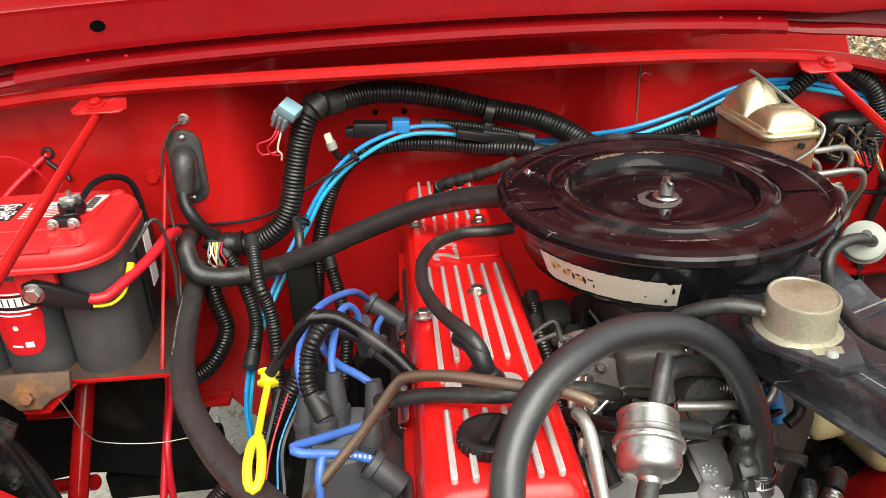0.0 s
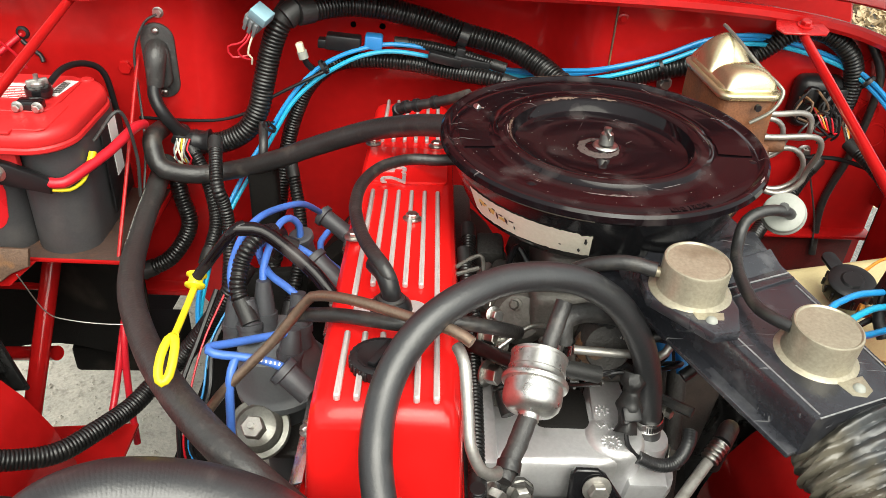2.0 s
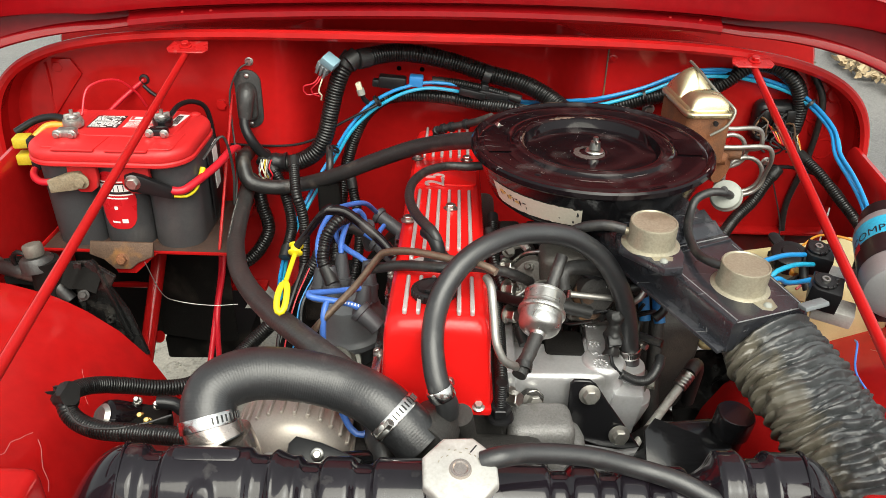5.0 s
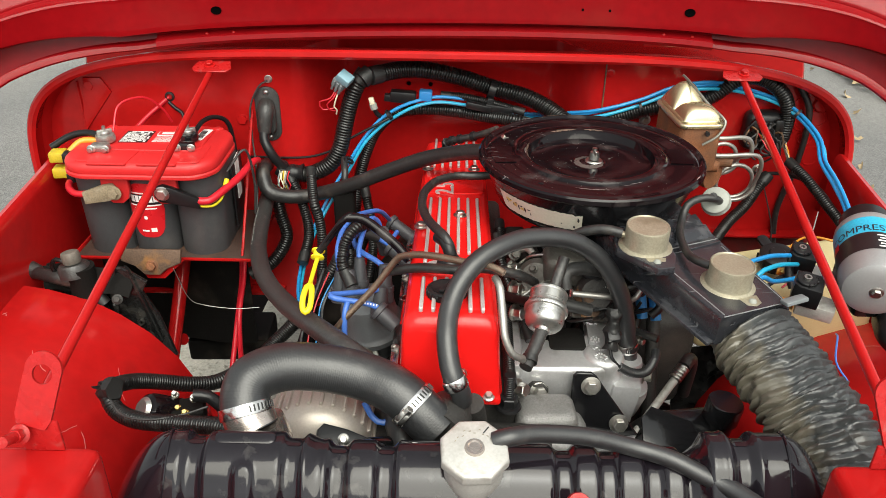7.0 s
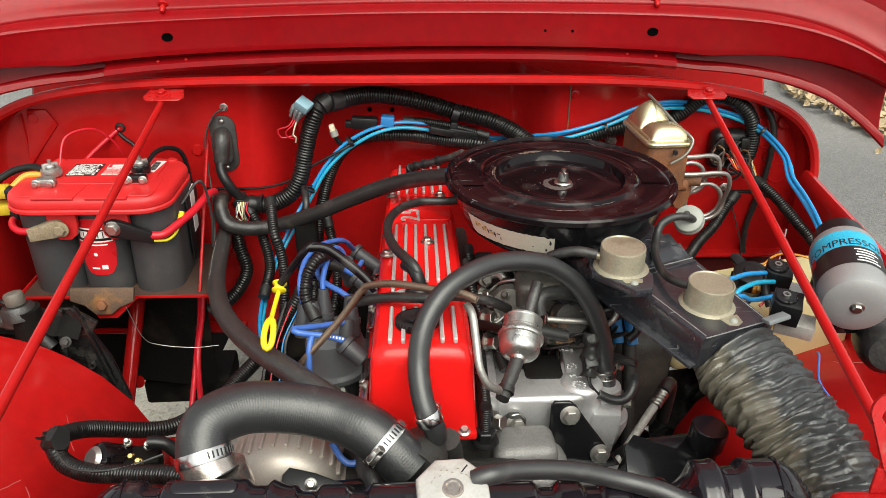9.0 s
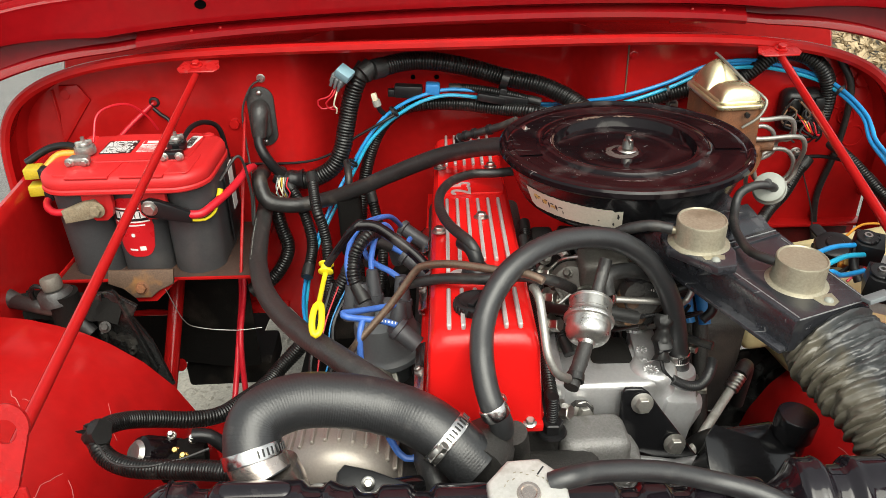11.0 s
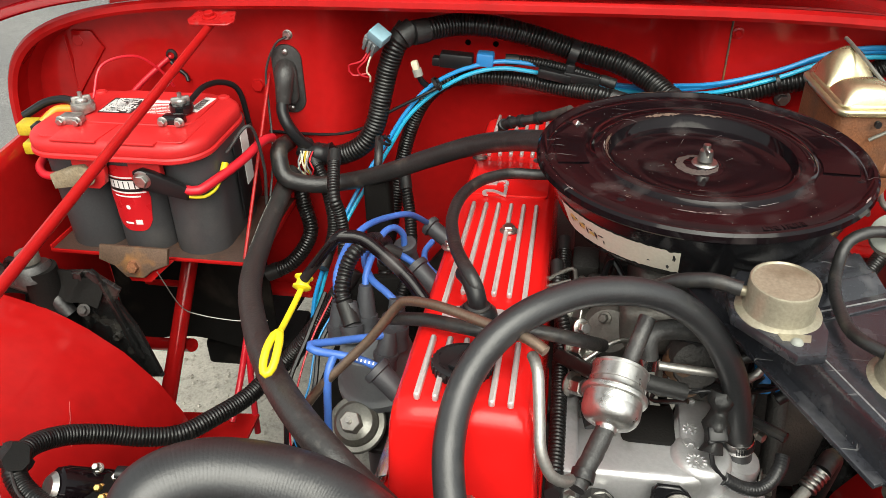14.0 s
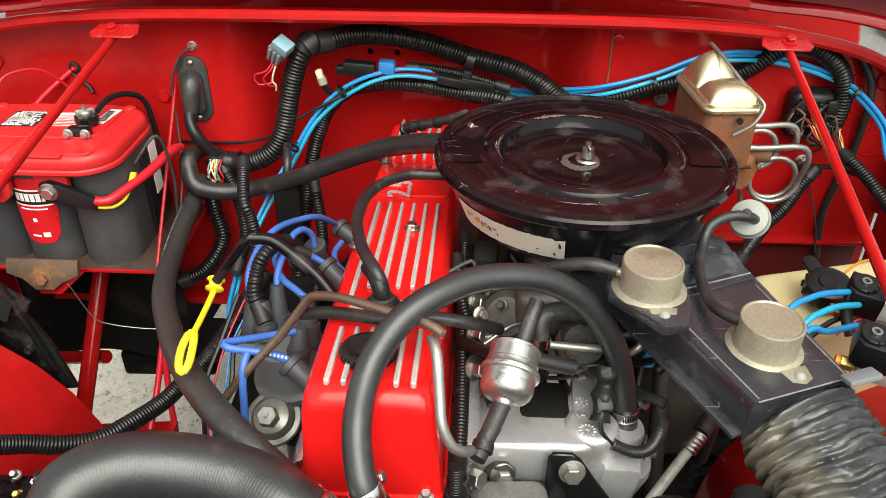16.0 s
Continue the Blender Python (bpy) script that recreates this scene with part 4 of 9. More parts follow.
# wire clipped along the tray side
single("ground_strap", tube([(-0.40, 0.80, 1.02), (-0.372, 0.82, 1.05), (-0.365, 0.83, 0.99), (-0.37, 0.83, 0.93)], 0.0022, 8), RUBBER_OLD, "thin grey wire behind the battery", "wire")
single("battery_cable", tube([(BX + 0.088, FY - 0.012, BZ + 0.106), (BX + 0.105, FY - 0.010, BZ + 0.105), (BX + 0.122, FY + 0.016, BZ + 0.111), (BX + 0.138, FY + 0.055, BZ + 0.117), (BX + 0.150, FY + 0.100, BZ + 0.124), (BX + 0.152, FY + 0.130, BZ + 0.116)], 0.0062, 12), RED_WIRE, "thick red battery cable", "cable")
single("battery_wire", tube([(BX + 0.092, FY - 0.013, BZ + 0.097), (BX + 0.108, FY - 0.006, BZ + 0.094), (BX + 0.119, FY + 0.010, BZ + 0.099), (BX + 0.122, FY + 0.024, BZ + 0.112), (BX + 0.124, FY + 0.031, BZ + 0.122), (BX + 0.126, FY + 0.036, BZ + 0.120)], 0.0022, 10), YELLOW, "thin yellow wire with crimp sleeve beside the battery", "wire")
single("crimp_sleeve", tube([(BX + 0.1225, FY + 0.026, BZ + 0.113), (BX + 0.125, FY + 0.033, BZ + 0.124)], 0.0042, 10), YELLOW, "yellow crimp sleeve on a wire", "connector")
single("battery_cable", tube([(BX - 0.082, FY - 0.006, BZ + 0.112), (BX - 0.108, FY - 0.003, BZ + 0.110), (BX - 0.128, FY + 0.020, BZ + 0.114), (BX - 0.132, FY + 0.070, BZ + 0.118)], 0.0055, 10), RED_WIRE, "red battery cable curling round the case", "cable")
single("battery_cable", tube([(BX - 0.078, BY + 0.002, LT + 0.010), (BX - 0.105, BY + 0.012, LT + 0.012), (BX - 0.135, BY + 0.012, LT + 0.006), (BX - 0.165, BY + 0.002, LT - 0.010)], 0.0055, 10), BLACK_PLASTIC, "black battery cable on the terminal post", "cable")
single("battery_wire", tube([(BX - 0.062, BY + 0.01, LT + 0.016), (BX - 0.058, BY + 0.04, LT + 0.050), (BX - 0.03, BY + 0.075, LT + 0.052), (BX - 0.012, BY + 0.10, LT + 0.025), (BX - 0.004, BY + 0.115, LT - 0.005)], 0.0018, 8), RED_WIRE, "thin red wire looping off the battery", "wire")
single("red_conduit", tube([(-0.605, 0.905, 1.025), (-0.575, 0.925, 1.058), (-0.529, 0.955, 1.096)], 0.0040, 10), RED_WIRE, "red sleeve entering a firewall grommet", "cable")
single("firewall_grommet", lathe([(0.005, 0.004), (0.008, 0.003), (0.009, 0.0), (0.005, -0.002)], 18, axis_m((-0.530, 0.950, 1.095), (0, -1, 0))), BLACK_PLASTIC, "small black rubber grommet in the firewall", "grommet")
single("battery_cable", tube([(BX + 0.066, BY + 0.020, LT + 0.012), (BX + 0.072, BY + 0.055, LT + 0.020), (BX + 0.085, BY + 0.085, LT + 0.016), (BX + 0.098, BY + 0.105, LT - 0.004), (BX + 0.102, BY + 0.112, LT - 0.06)], 0.004, 10), BLACK_PLASTIC, "black cable arching behind the battery post", "cable")
single("battery_cable", tube([(-0.533, 0.948, 1.085), (-0.522, 0.945, 1.075), (-0.512, 0.944, 1.068), (-0.508, 0.94, 1.06)], 0.003, 10), BLACK_PLASTIC, "short black cable at the firewall", "cable")
# yellow connectors beside the battery
for dz in (0.0, -0.034):
    con = thing("connector", (-0.672, 0.80, 1.03 + dz), "yellow plastic power connector", "connector", "yellow connectors")
    part("shell", box(0.024, 0.026, 0.017, at(-0.670, 0.80, 1.043 + dz * 0.8, 0, 0, 8), 0.003), DULL_YELLOW, con)
    part("socket", box(0.012, 0.02, 0.016, at(-0.650, 0.79, 1.045 + dz, 0, 0, 8), 0.002), BLACK_PLASTIC, con)
single("power_cable", tube([(-0.65, 0.80, 1.05), (-0.635, 0.815, 1.062), (-0.61, 0.82, 1.062)], 0.0055, 10), ORANGE_WIRE, "orange cable between connector and battery", "cable")

# ---- firewall fittings ----
gr = thing("cable_gland", (-0.355, 0.95, 1.07), "black oval rubber gland screwed to the firewall", "cable gland")
gm = at(-0.360, 0.951, 1.066, 90, 0, 0)
part("plate", prism(round_rect(0.044, 0.10, 0.0215, 8), 0.005, gm, 0.002), RUBBER_OLD, gr)
part("boot", tube([(-0.361, 0.949, 1.082), (-0.361, 0.936, 1.076), (-0.362, 0.930, 1.058), (-0.364, 0.926, 1.040)], lambda s: 0.0155 - 0.10 * s, 16), RUBBER_OLD, gr)
part("boot_rim", prism(round_rect(0.030, 0.062, 0.0145, 6), 0.010, at(-0.360, 0.947, 1.062, 90, 0, 0), 0.004, 3), RUBBER_OLD, gr)
for z in (1.106, 1.024):
    part("screw", screw(axis_m((-0.360, 0.946, z), (0, -1, 0)), 0.005, 0.003), STEEL, gr)
single("cable", tube([(-0.364, 0.927, 1.046), (-0.364, 0.918, 1.030), (-0.355, 0.91, 1.012), (-0.341, 0.915, 0.986), (-0.329, 0.925, 0.971)], 0.0085, 12), BLACK_PLASTIC, "thick taped black cable below the gland", "cable")
single("firewall_bolt", bolt(axis_m((-0.354, 0.951, 1.129), (0, -1, 0)), 0.006, 0.006), STEEL, "zinc bolt in the firewall", "bolt", "firewall bolts")
single("ground_wire", tube([(-0.354, 0.943, 1.128), (-0.37, 0.94, 1.118), (-0.388, 0.938, 1.08), (-0.388, 0.93, 1.03), (-0.382, 0.91, 0.99), (-0.375, 0.88, 0.96), (-0.372, 0.85, 0.93)], 0.0016, 8), RUBBER_OLD, "thin grey ground wire", "wire")
for x, z in ((-0.407, 1.055), (-0.668, 1.113)):
    single("firewall_bolt", bolt(axis_m((x, 0.951, z), (0, -1, 0)), 0.009, 0.005), RED, "red painted bolt in the firewall", "bolt", "firewall bolts")
for x, z in ((-0.117, 1.099), (-0.077, 1.098)):
    single("firewall_hole", lathe([(0, 0.0), (0.0028, 0.0), (0.0038, 0.0008), (0.0042, 0)], 14, axis_m((x, wall_y(x) - 0.0035, z), (0, -1, 0))), VOID, "small drilled hole in the firewall", "hole", "firewall holes")
br = thing("cowl_bracket", (-0.61, 0.94, 1.08), "red triangular bracket bolted to the firewall", "bracket")
part("gusset", prism([(-0.02, -0.07), (0.0, 0.035), (0.03, 0.035), (0.045, 0.01)], 0.004, at(-0.675, 0.949, 1.092, 90, 0, 0), 0.001), RED, br)
part("fin", prism([(0, -0.08), (0.0, 0.02), (0.04, 0.02)], 0.003, at(-0.690, 0.945, 1.100, 90, 0, 75), 0.0006), RED, br)

# ---- wiring looms ----
def loom(pts, label, r, *shape):
    """A corrugated sleeve with taped ends."""
    ob = thing("wiring_loom", pts[0], label, "wiring loom", "wiring looms")
    part("sleeve", corrugated(pts, r, *shape), LOOM_BLACK, ob)
    path = spline(pts, 0.006)
    for seq in (path[:4], path[-4:]):
        part("tape", tube(list(seq), r * 1.06, 14), TAPE, ob, "black tape binding")
    return ob



loom([(-0.3257, 0.9262, 0.9636), (-0.2886, 0.9248, 0.9636), (-0.2524, 0.923, 0.9832), (-0.234, 0.9284, 1.012), (-0.2241, 0.9344, 1.05), (-0.214, 0.9377, 1.089), (-0.2011, 0.9385, 1.122), (-0.1845, 0.9465, 1.145)], "thick black corrugated wiring loom rising up the firewall", 0.0148, 0.0050)
loom([(-0.1749, 0.9286, 1.143), (-0.1278, 0.9621, 1.145), (-0.0812, 0.9749, 1.141), (-0.0238, 0.9834, 1.127), (0.0352, 0.9808, 1.11), (0.0891, 0.9711, 1.099), (0.1279, 0.9556, 1.085), (0.1539, 0.9351, 1.072), (0.1723, 0.9149, 1.06)], "thick black corrugated wiring loom across the firewall", 0.0150, 0.0048)
loom([(0.1028, 0.9223, 1.063), (0.0703, 0.9281, 1.07), (0.0268, 0.9503, 1.067), (-0.0347, 0.9671, 1.071), (-0.0927, 0.9684, 1.073), (-0.1368, 0.966, 1.065), (-0.1688, 0.9599, 1.039), (-0.1871, 0.9602, 1.003), (-0.2006, 0.9582, 0.9616), (-0.2096, 0.9473, 0.9163), (-0.2142, 0.9235, 0.8734), (-0.2176, 0.8785, 0.8264), (-0.2095, 0.803, 0.7776)], "black corrugated wiring loom bending down the firewall", 0.0108, 0.0044, 0.0018)
loom([(0.09, 0.945, 1.078), (0.03, 0.96, 1.090), (-0.02, 0.965, 1.098), (-0.057, 0.962, 1.101)], "thin black corrugated loom on the firewall", 0.0068, 0.0038, 0.0014)
loom([(0.16, 0.925, 1.055), (0.218, 0.935, 1.068), (0.256, 0.935, 1.079), (0.293, 0.935, 1.090), (0.34, 0.935, 1.100), (0.40, 0.94, 1.11), (0.446, 0.935, 1.146), (0.483, 0.93, 1.149), (0.517, 0.92, 1.128), (0.534, 0.92, 1.094), (0.536, 0.925, 1.052), (0.527, 0.93, 1.034)], "black corrugated loom curving behind the brake reservoir", 0.0125, 0.0046, 0.002)
loom([(0.548, 0.905, 1.012), (0.568, 0.86, 0.996), (0.586, 0.82, 0.974), (0.600, 0.77, 0.955), (0.61, 0.70, 0.92)], "black corrugated loom running down to the fender", 0.0085, 0.0042, 0.0016)
loom([(0.53, 0.93, 0.975), (0.509, 0.915, 0.955), (0.483, 0.89, 0.931), (0.448, 0.86, 0.913), (0.40, 0.80, 0.89)], "black corrugated loom below the brake lines", 0.010, 0.0044, 0.0016)
loom([(-0.33, 0.915, 0.965), (-0.312, 0.90, 0.945), (-0.296, 0.88, 0.915), (-0.285, 0.85, 0.88), (-0.29, 0.80, 0.85)], "black corrugated loom hanging below the junction", 0.0092, 0.0042, 0.0016)
loom([(-0.355, 0.92, 0.93), (-0.345, 0.905, 0.89), (-0.335, 0.89, 0.85), (-0.36, 0.87, 0.81), (-0.40, 0.86, 0.79)], "black corrugated hose in the shade of the firewall", 0.0115, 0.0044, 0.0016)
loom([(-0.187, 0.62, 0.979), (-0.202, 0.605, 0.955), (-0.228, 0.60, 0.915), (-0.262, 0.595, 0.870), (-0.290, 0.58, 0.845), (-0.307, 0.555, 0.836), (-0.326, 0.52, 0.840), (-0.351, 0.484, 0.845), (-0.381, 0.465, 0.855), (-0.411, 0.45, 0.870), (-0.434, 0.424, 0.892), (-0.442, 0.39, 0.912), (-0.436, 0.36, 0.918), (-0.421, 0.345, 0.91), (-0.389, 0.33, 0.911), (-0.338, 0.32, 0.917), (-0.278, 0.30, 0.93), (-0.24, 0.28, 0.92)], "black corrugated loom looping over the inner fender", 0.0105, 0.0036, 0.0012)
tape = thing("loom_junction", (-0.33, 0.925, 0.97), "taped black loom junction with loose coloured wires", "loom junction")
part("tape", tube([(-0.345, 0.925, 0.975), (-0.325, 0.922, 0.966), (-0.300, 0.922, 0.966)], lambda s: 0.015 + 0.002 * math.sin(s * 300), 14), BLACK_PLASTIC, tape)
rnd = random.Random(23)
for k, mt in enumerate((WHITE_WIRE, RELAY_GREY, WHITE_WIRE, DULL_YELLOW, WHITE_WIRE, RUST_PLATE, RELAY_GREY, RED_WIRE)):
    dx = 0.0026 * (k - 3.5) + rnd.uniform(-0.001, 0.001)
    x = -0.332 + dx
    part("wire", tube([(x, 0.908, 0.975), (x + rnd.uniform(-0.003, 0.003), 0.895 + rnd.uniform(-0.003, 0.003), 0.966), (x + rnd.uniform(-0.002, 0.006), 0.892, 0.955 + rnd.uniform(-0.004, 0.003)), (x * 0.5 - 0.163 + rnd.uniform(-0.004, 0.004), 0.898, 0.944 + rnd.uniform(-0.005, 0.003))], 0.0012, 6), mt, tape)
single("loom_tape", tube([(-0.190, 0.929, 1.136), (-0.176, 0.938, 1.146)], 0.0158, 14), TAPE, "black tape round the loom joint", "tape")
clip = thing("loom_clip", (0.03, 0.97, 1.09), "black plastic loom clip with connectors", "clip")
part("strap", lathe([(0.0155, -0.006), (0.0172, -0.006), (0.0172, 0.006), (0.0155, 0.006)], 20, axis_m((0.034, 0.9748, 1.1083), (0.9, -0.1, -0.28))), BLACK_PLASTIC, clip)
part("stem", box(0.012, 0.01, 0.03, at(0.028, 0.955, 1.085, 0, 12, 0), 0.002), BLACK_PLASTIC, clip)
part("plug", box(0.05, 0.014, 0.014, at(0.045, 0.950, 1.082, 0, 10, 0), 0.003), BLACK_PLASTIC, clip)
part("plug", box(0.045, 0.014, 0.013, at(0.01, 0.948, 1.086, 0, 12, 0), 0.003), BLACK_PLASTIC, clip)
# blue wires
BLUE = [(0.535, 0.60, 1.012), (0.545, 0.68, 1.034), (0.552, 0.74, 1.044), (0.557, 0.80, 1.054), (0.5644, 0.8497, 1.072), (0.5478, 0.8943, 1.092), (0.5191, 0.9224, 1.109), (0.4668, 0.9398, 1.125), (0.406, 0.9357, 1.135), (0.3426, 0.9334, 1.127), (0.2829, 0.9306, 1.105), (0.2174, 0.9308, 1.086), (0.17, 0.9544, 1.07), (0.1001, 0.9912, 1.055), (0.0431, 0.9994, 1.065), (-0.0034, 0.9672, 1.086), (-0.0587, 0.9536, 1.095), (-0.0998, 0.9462, 1.091), (-0.134, 0.9434, 1.077), (-0.1634, 0.9406, 1.055), (-0.1915, 0.9329, 1.024), (-0.2187, 0.9269, 0.984), (-0.2466, 0.9077, 0.9382), (-0.2669, 0.8851, 0.9011), (-0.2893, 0.8527, 0.8583), (-0.2964, 0.8079, 0.828), (-0.2923, 0.7572, 0.8142), (-0.2781, 0.7008, 0.8056)]
for k, (mt, off) in enumerate(((BLUE_WIRE, (0.0, 0.0, 0.0045)), (CYAN_WIRE, (0.003, -0.003, -0.004)), (BLUE_WIRE, (-0.003, 0.004, -0.0005)))):
    pts = [Vector(p) + Vector(off) * (0.5 + 0.8 * abs(math.sin(i * 0.9 + k))) for i, p in enumerate(BLUE)]
    if k == 2:
        pts = pts[:15]
    single("blue_wire", tube(pts, 0.0030, 8, 0.008), mt, "bright blue insulated wire along the firewall" if k != 1 else "pale blue insulated wire along the firewall", "wire", "blue wires")
for p, d in (((0.283, 0.918, 1.10), (1, 0, 0.35)), ((0.535, 0.888, 1.103), (0.7, -0.5, -0.6)), ((-0.145, 0.927, 1.076), (0.8, 0.1, 0.6)), ((-0.216, 0.905, 0.999), (0.5, 0.1, 0.8))):
    tie = thing("cable_tie", p, "black cable tie round blue wires", "cable tie", "cable ties")
    m = axis_m(p, d)
    part("band", lathe([(0.0085, -0.0022), (0.0098, -0.0022), (0.0098, 0.0022), (0.0085, 0.0022)], 16, m), BLACK_PLASTIC, tie)
    part("head", box(0.006, 0.006, 0.005, m @ at(0.011, 0, 0), 0.001), BLACK_PLASTIC, tie)
    part("tail", tube([m @ Vector((0.011, 0, 0)), m @ Vector((0.018, -0.004, 0.001)), m @ Vector((0.026, -0.012, 0.002))], 0.0012, 6), BLACK_PLASTIC, tie)
# relay
relay = thing("relay", (-0.222, 0.93, 1.12), "grey-blue plastic relay on the firewall loom", "relay")
rm = at(-0.2215, 0.915, 1.139, 20, 32, -18) @ Matrix.Diagonal((0.86, 0.86, 0.9, 1))
part("cover", box(0.028, 0.024, 0.016, rm @ at(0.004, 0, 0.010), 0.002), RELAY_BLUE, relay)
part("housing", box(0.026, 0.022, 0.020, rm @ at(-0.002, 0, -0.008), 0.002), RELAY_GREY, relay)
for k in range(3):
    part("socket_rib", box(0.005, 0.004, 0.024, rm @ at(-0.009 + 0.008 * k, -0.012, -0.012), 0.0008), RELAY_GREY, relay)
for k, mt in enumerate((RED_WIRE, RED_WIRE, WHITE_WIRE)):
    part("wire", tube([rm @ Vector((-0.004 + 0.003 * k, 0, -0.02)), (-0.243 + 0.005 * k, 0.915, 1.108), (-0.262 + 0.012 * k, 0.918, 1.100 - 0.004 * k), (-0.258 + 0.012 * k, 0.92, 1.086), (-0.236, 0.925, 1.088 - 0.006 * k)], 0.0013, 6), mt, relay)
# blue clip and small connectors
con = thing("connector", (-0.10, 0.955, 1.10), "black connector with a blue locking clip", "connector")
part("plug", box(0.045, 0.020, 0.020, at(-0.122, 0.955, 1.10, 0, 4, 0), 0.003), BLACK_PLASTIC, con)
part("tab", box(0.014, 0.014, 0.012, at(-0.148, 0.955, 1.098, 0, 4, 0), 0.002), BLACK_PLASTIC, con)
part("clip", box(0.023, 0.020, 0.018, at(-0.083, 0.955, 1.103, 0, 4, 0), 0.003), CLIP_BLUE, con, "blue locking clip")
con = thing("connector", (-0.185, 0.94, 1.085), "small cream plastic connector", "connector")
part("body", box(0.009, 0.009, 0.014, at(-0.175, 0.935, 1.097, 0, -15, 0), 0.002), WHITE_WIRE, con)
part("collar", lathe([(0, 0.006), (0.0065, 0.006), (0.0065, -0.004), (0, -0.004)], 12, at(-0.172, 0.935, 1.087, 0, -15, 0)), DISC_WHITE, con)
part("tail", tube([(-0.171, 0.936, 1.084), (-0.168, 0.940, 1.074), (-0.160, 0.945, 1.064)], 0.0042, 10), BLACK_PLASTIC, con)
single("black_wire", tube([(-0.40, 0.948, 0.985), (-0.34, 0.945, 0.985), (-0.29, 0.94, 0.99), (-0.25, 0.935, 1.005), (-0.215, 0.93, 1.03), (-0.17, 0.93, 1.055), (-0.14, 0.935, 1.07)], 0.0022, 8), BLACK_PLASTIC, "thin black wire across the firewall", "wire")

# ---- engine ----
IRON_GREY = mat("bare_grey_iron", (0.23, 0.225, 0.22), 0.5, metal=0.4, var=0.35, scale=30, fine=500, bump=0.45, dirt=(0.06, 0.05, 0.045), dirt_amt=0.35, dirt_scale=30)
engine = thing("engine", (-0.03, 0.6, 0.56), "four-cylinder engine with dark cast-iron block and aluminium intake", "engine")
part("block", box(0.20, 0.52, 0.34, at(-0.015, 0.62, 0.70), 0.02, 3), CAST_IRON, engine)
part("cylinder_head", box(0.145, 0.54, 0.08, at(-0.022, 0.625, 0.895), 0.012, 3), CAST_IRON, engine)
part("timing_cover", box(0.22, 0.06, 0.30, at(-0.02, 0.325, 0.76), 0.02, 3), CAST_IRON, engine)
part("bell_housing", lathe([(0, -0.02), (0.17, -0.02), (0.18, 0.0), (0.14, 0.16), (0, 0.16)], 28, axis_m((-0.02, 0.88, 0.70), (0, 1, 0))), DARK, engine)
part("thermostat_housing", tube([(-0.035, 0.33, 0.93), (-0.03, 0.305, 0.955), (-0.035, 0.275, 0.97), (-0.042, 0.255, 0.972)], 0.026, 18), CAST_IRON, engine)
part("hose_neck", tube([(0.0, 0.318, 0.93), (-0.003, 0.306, 0.955), (-0.006, 0.299, 0.975)], 0.013, 14), CAST_IRON, engine)
# sensor stalk beside the cover
for x, y, z in ((0.038, 0.352, 0.938), (0.040, 0.470, 0.935), (0.041, 0.530, 0.93)):
    st = part("head_stud", corrugated([(x, y, z), (x, y + 0.001, z + 0.034)], 0.0062, 0.0030, 0.0012, 12), BLACK_PLASTIC, engine, "black threaded stud")
    part("stud_nut", prism(circle(0.0115, 6), 0.012, at(x, y, z - 0.008), 0.0012, 1), BLACK_PLASTIC, engine)
    part("stud_washer", lathe([(0, 0.003), (0.0145, 0.003), (0.016, 0.0), (0, 0)], 18, at(x, y, z - 0.011)), BLACK_PLASTIC, engine)
# front accessory flanges and bosses
part("front_boss", box(0.075, 0.055, 0.06, at(0.085, 0.37, 0.885, 0, 0, 4), 0.014, 3), IRON_GREY, engine)
for x, y, z, d in ((0.055, 0.30, 0.90, (0, -0.5, 0.8)), (0.022, 0.31, 0.905, (-0.2, -0.7, 0.6)), (0.12, 0.30, 0.855, (0, -1, 0.2)), (0.085, 0.300, 0.87, (0, -1, 0.3))):
    part("bolt", bolt(axis_m((x, y, z), d), 0.0075, 0.008), BRASS if z == 0.855 else STEEL, engine)

# intake manifold
part("intake_runner", box(0.085, 0.24, 0.05, at(0.085, 0.60, 0.905, 0, 6, 0), 0.016, 4), CAST_IRON, engine)
bm = prism([(0.053, 0.413), (0.146, 0.413), (0.160, 0.416), (0.172, 0.424), (0.179, 0.438), (0.180, 0.47), (0.184, 0.50), (0.182, 0.522), (0.152, 0.524), (0.148, 0.495), (0.140, 0.480), (0.10, 0.478), (0.053, 0.480)], 0.050, at(0, 0, 0.885, 0, 0, 0), 0.008, 4)
part("intake_front", bm, CAST_ALU, engine, "bare cast-aluminium intake manifold")
part("intake_nose", prism(circle(0.027, 28), 0.075, at(0.160, 0.441, 0.864, -3, 3, 0), 0.009, 4), CAST_ALU, engine)
part("intake_web", box(0.145, 0.045, 0.06, at(0.128, 0.441, 0.868, 4, 0, 0), 0.008, 3), CAST_ALU, engine)
part("intake_shoulder", prism([(-0.02, -0.02), (0.016, -0.016), (0.020, 0.012), (0.0, 0.022), (-0.02, 0.02)], 0.06, at(0.186, 0.432, 0.848, 0, 8, 0), 0.004, 2), CAST_ALU, engine)
part("intake_pad", prism(round_rect(0.030, 0.085, 0.012, 5), 0.006, at(0.163, 0.478, 0.9325, 0, 0, -3), 0.002), CAST_ALU, engine)
part("intake_tab", prism([(-0.014, -0.018), (0.014, -0.018), (0.014, 0.006), (0.006, 0.014), (-0.006, 0.014), (-0.014, 0.006)], 0.010, at(0.078, 0.413, 0.903, 90, 0, 0), 0.003), CAST_IRON, engine)
part("tab_bolt", bolt(axis_m((0.080, 0.404, 0.906), (0.2, -0.9, 0.3)), 0.0085, 0.010), STEEL, engine)
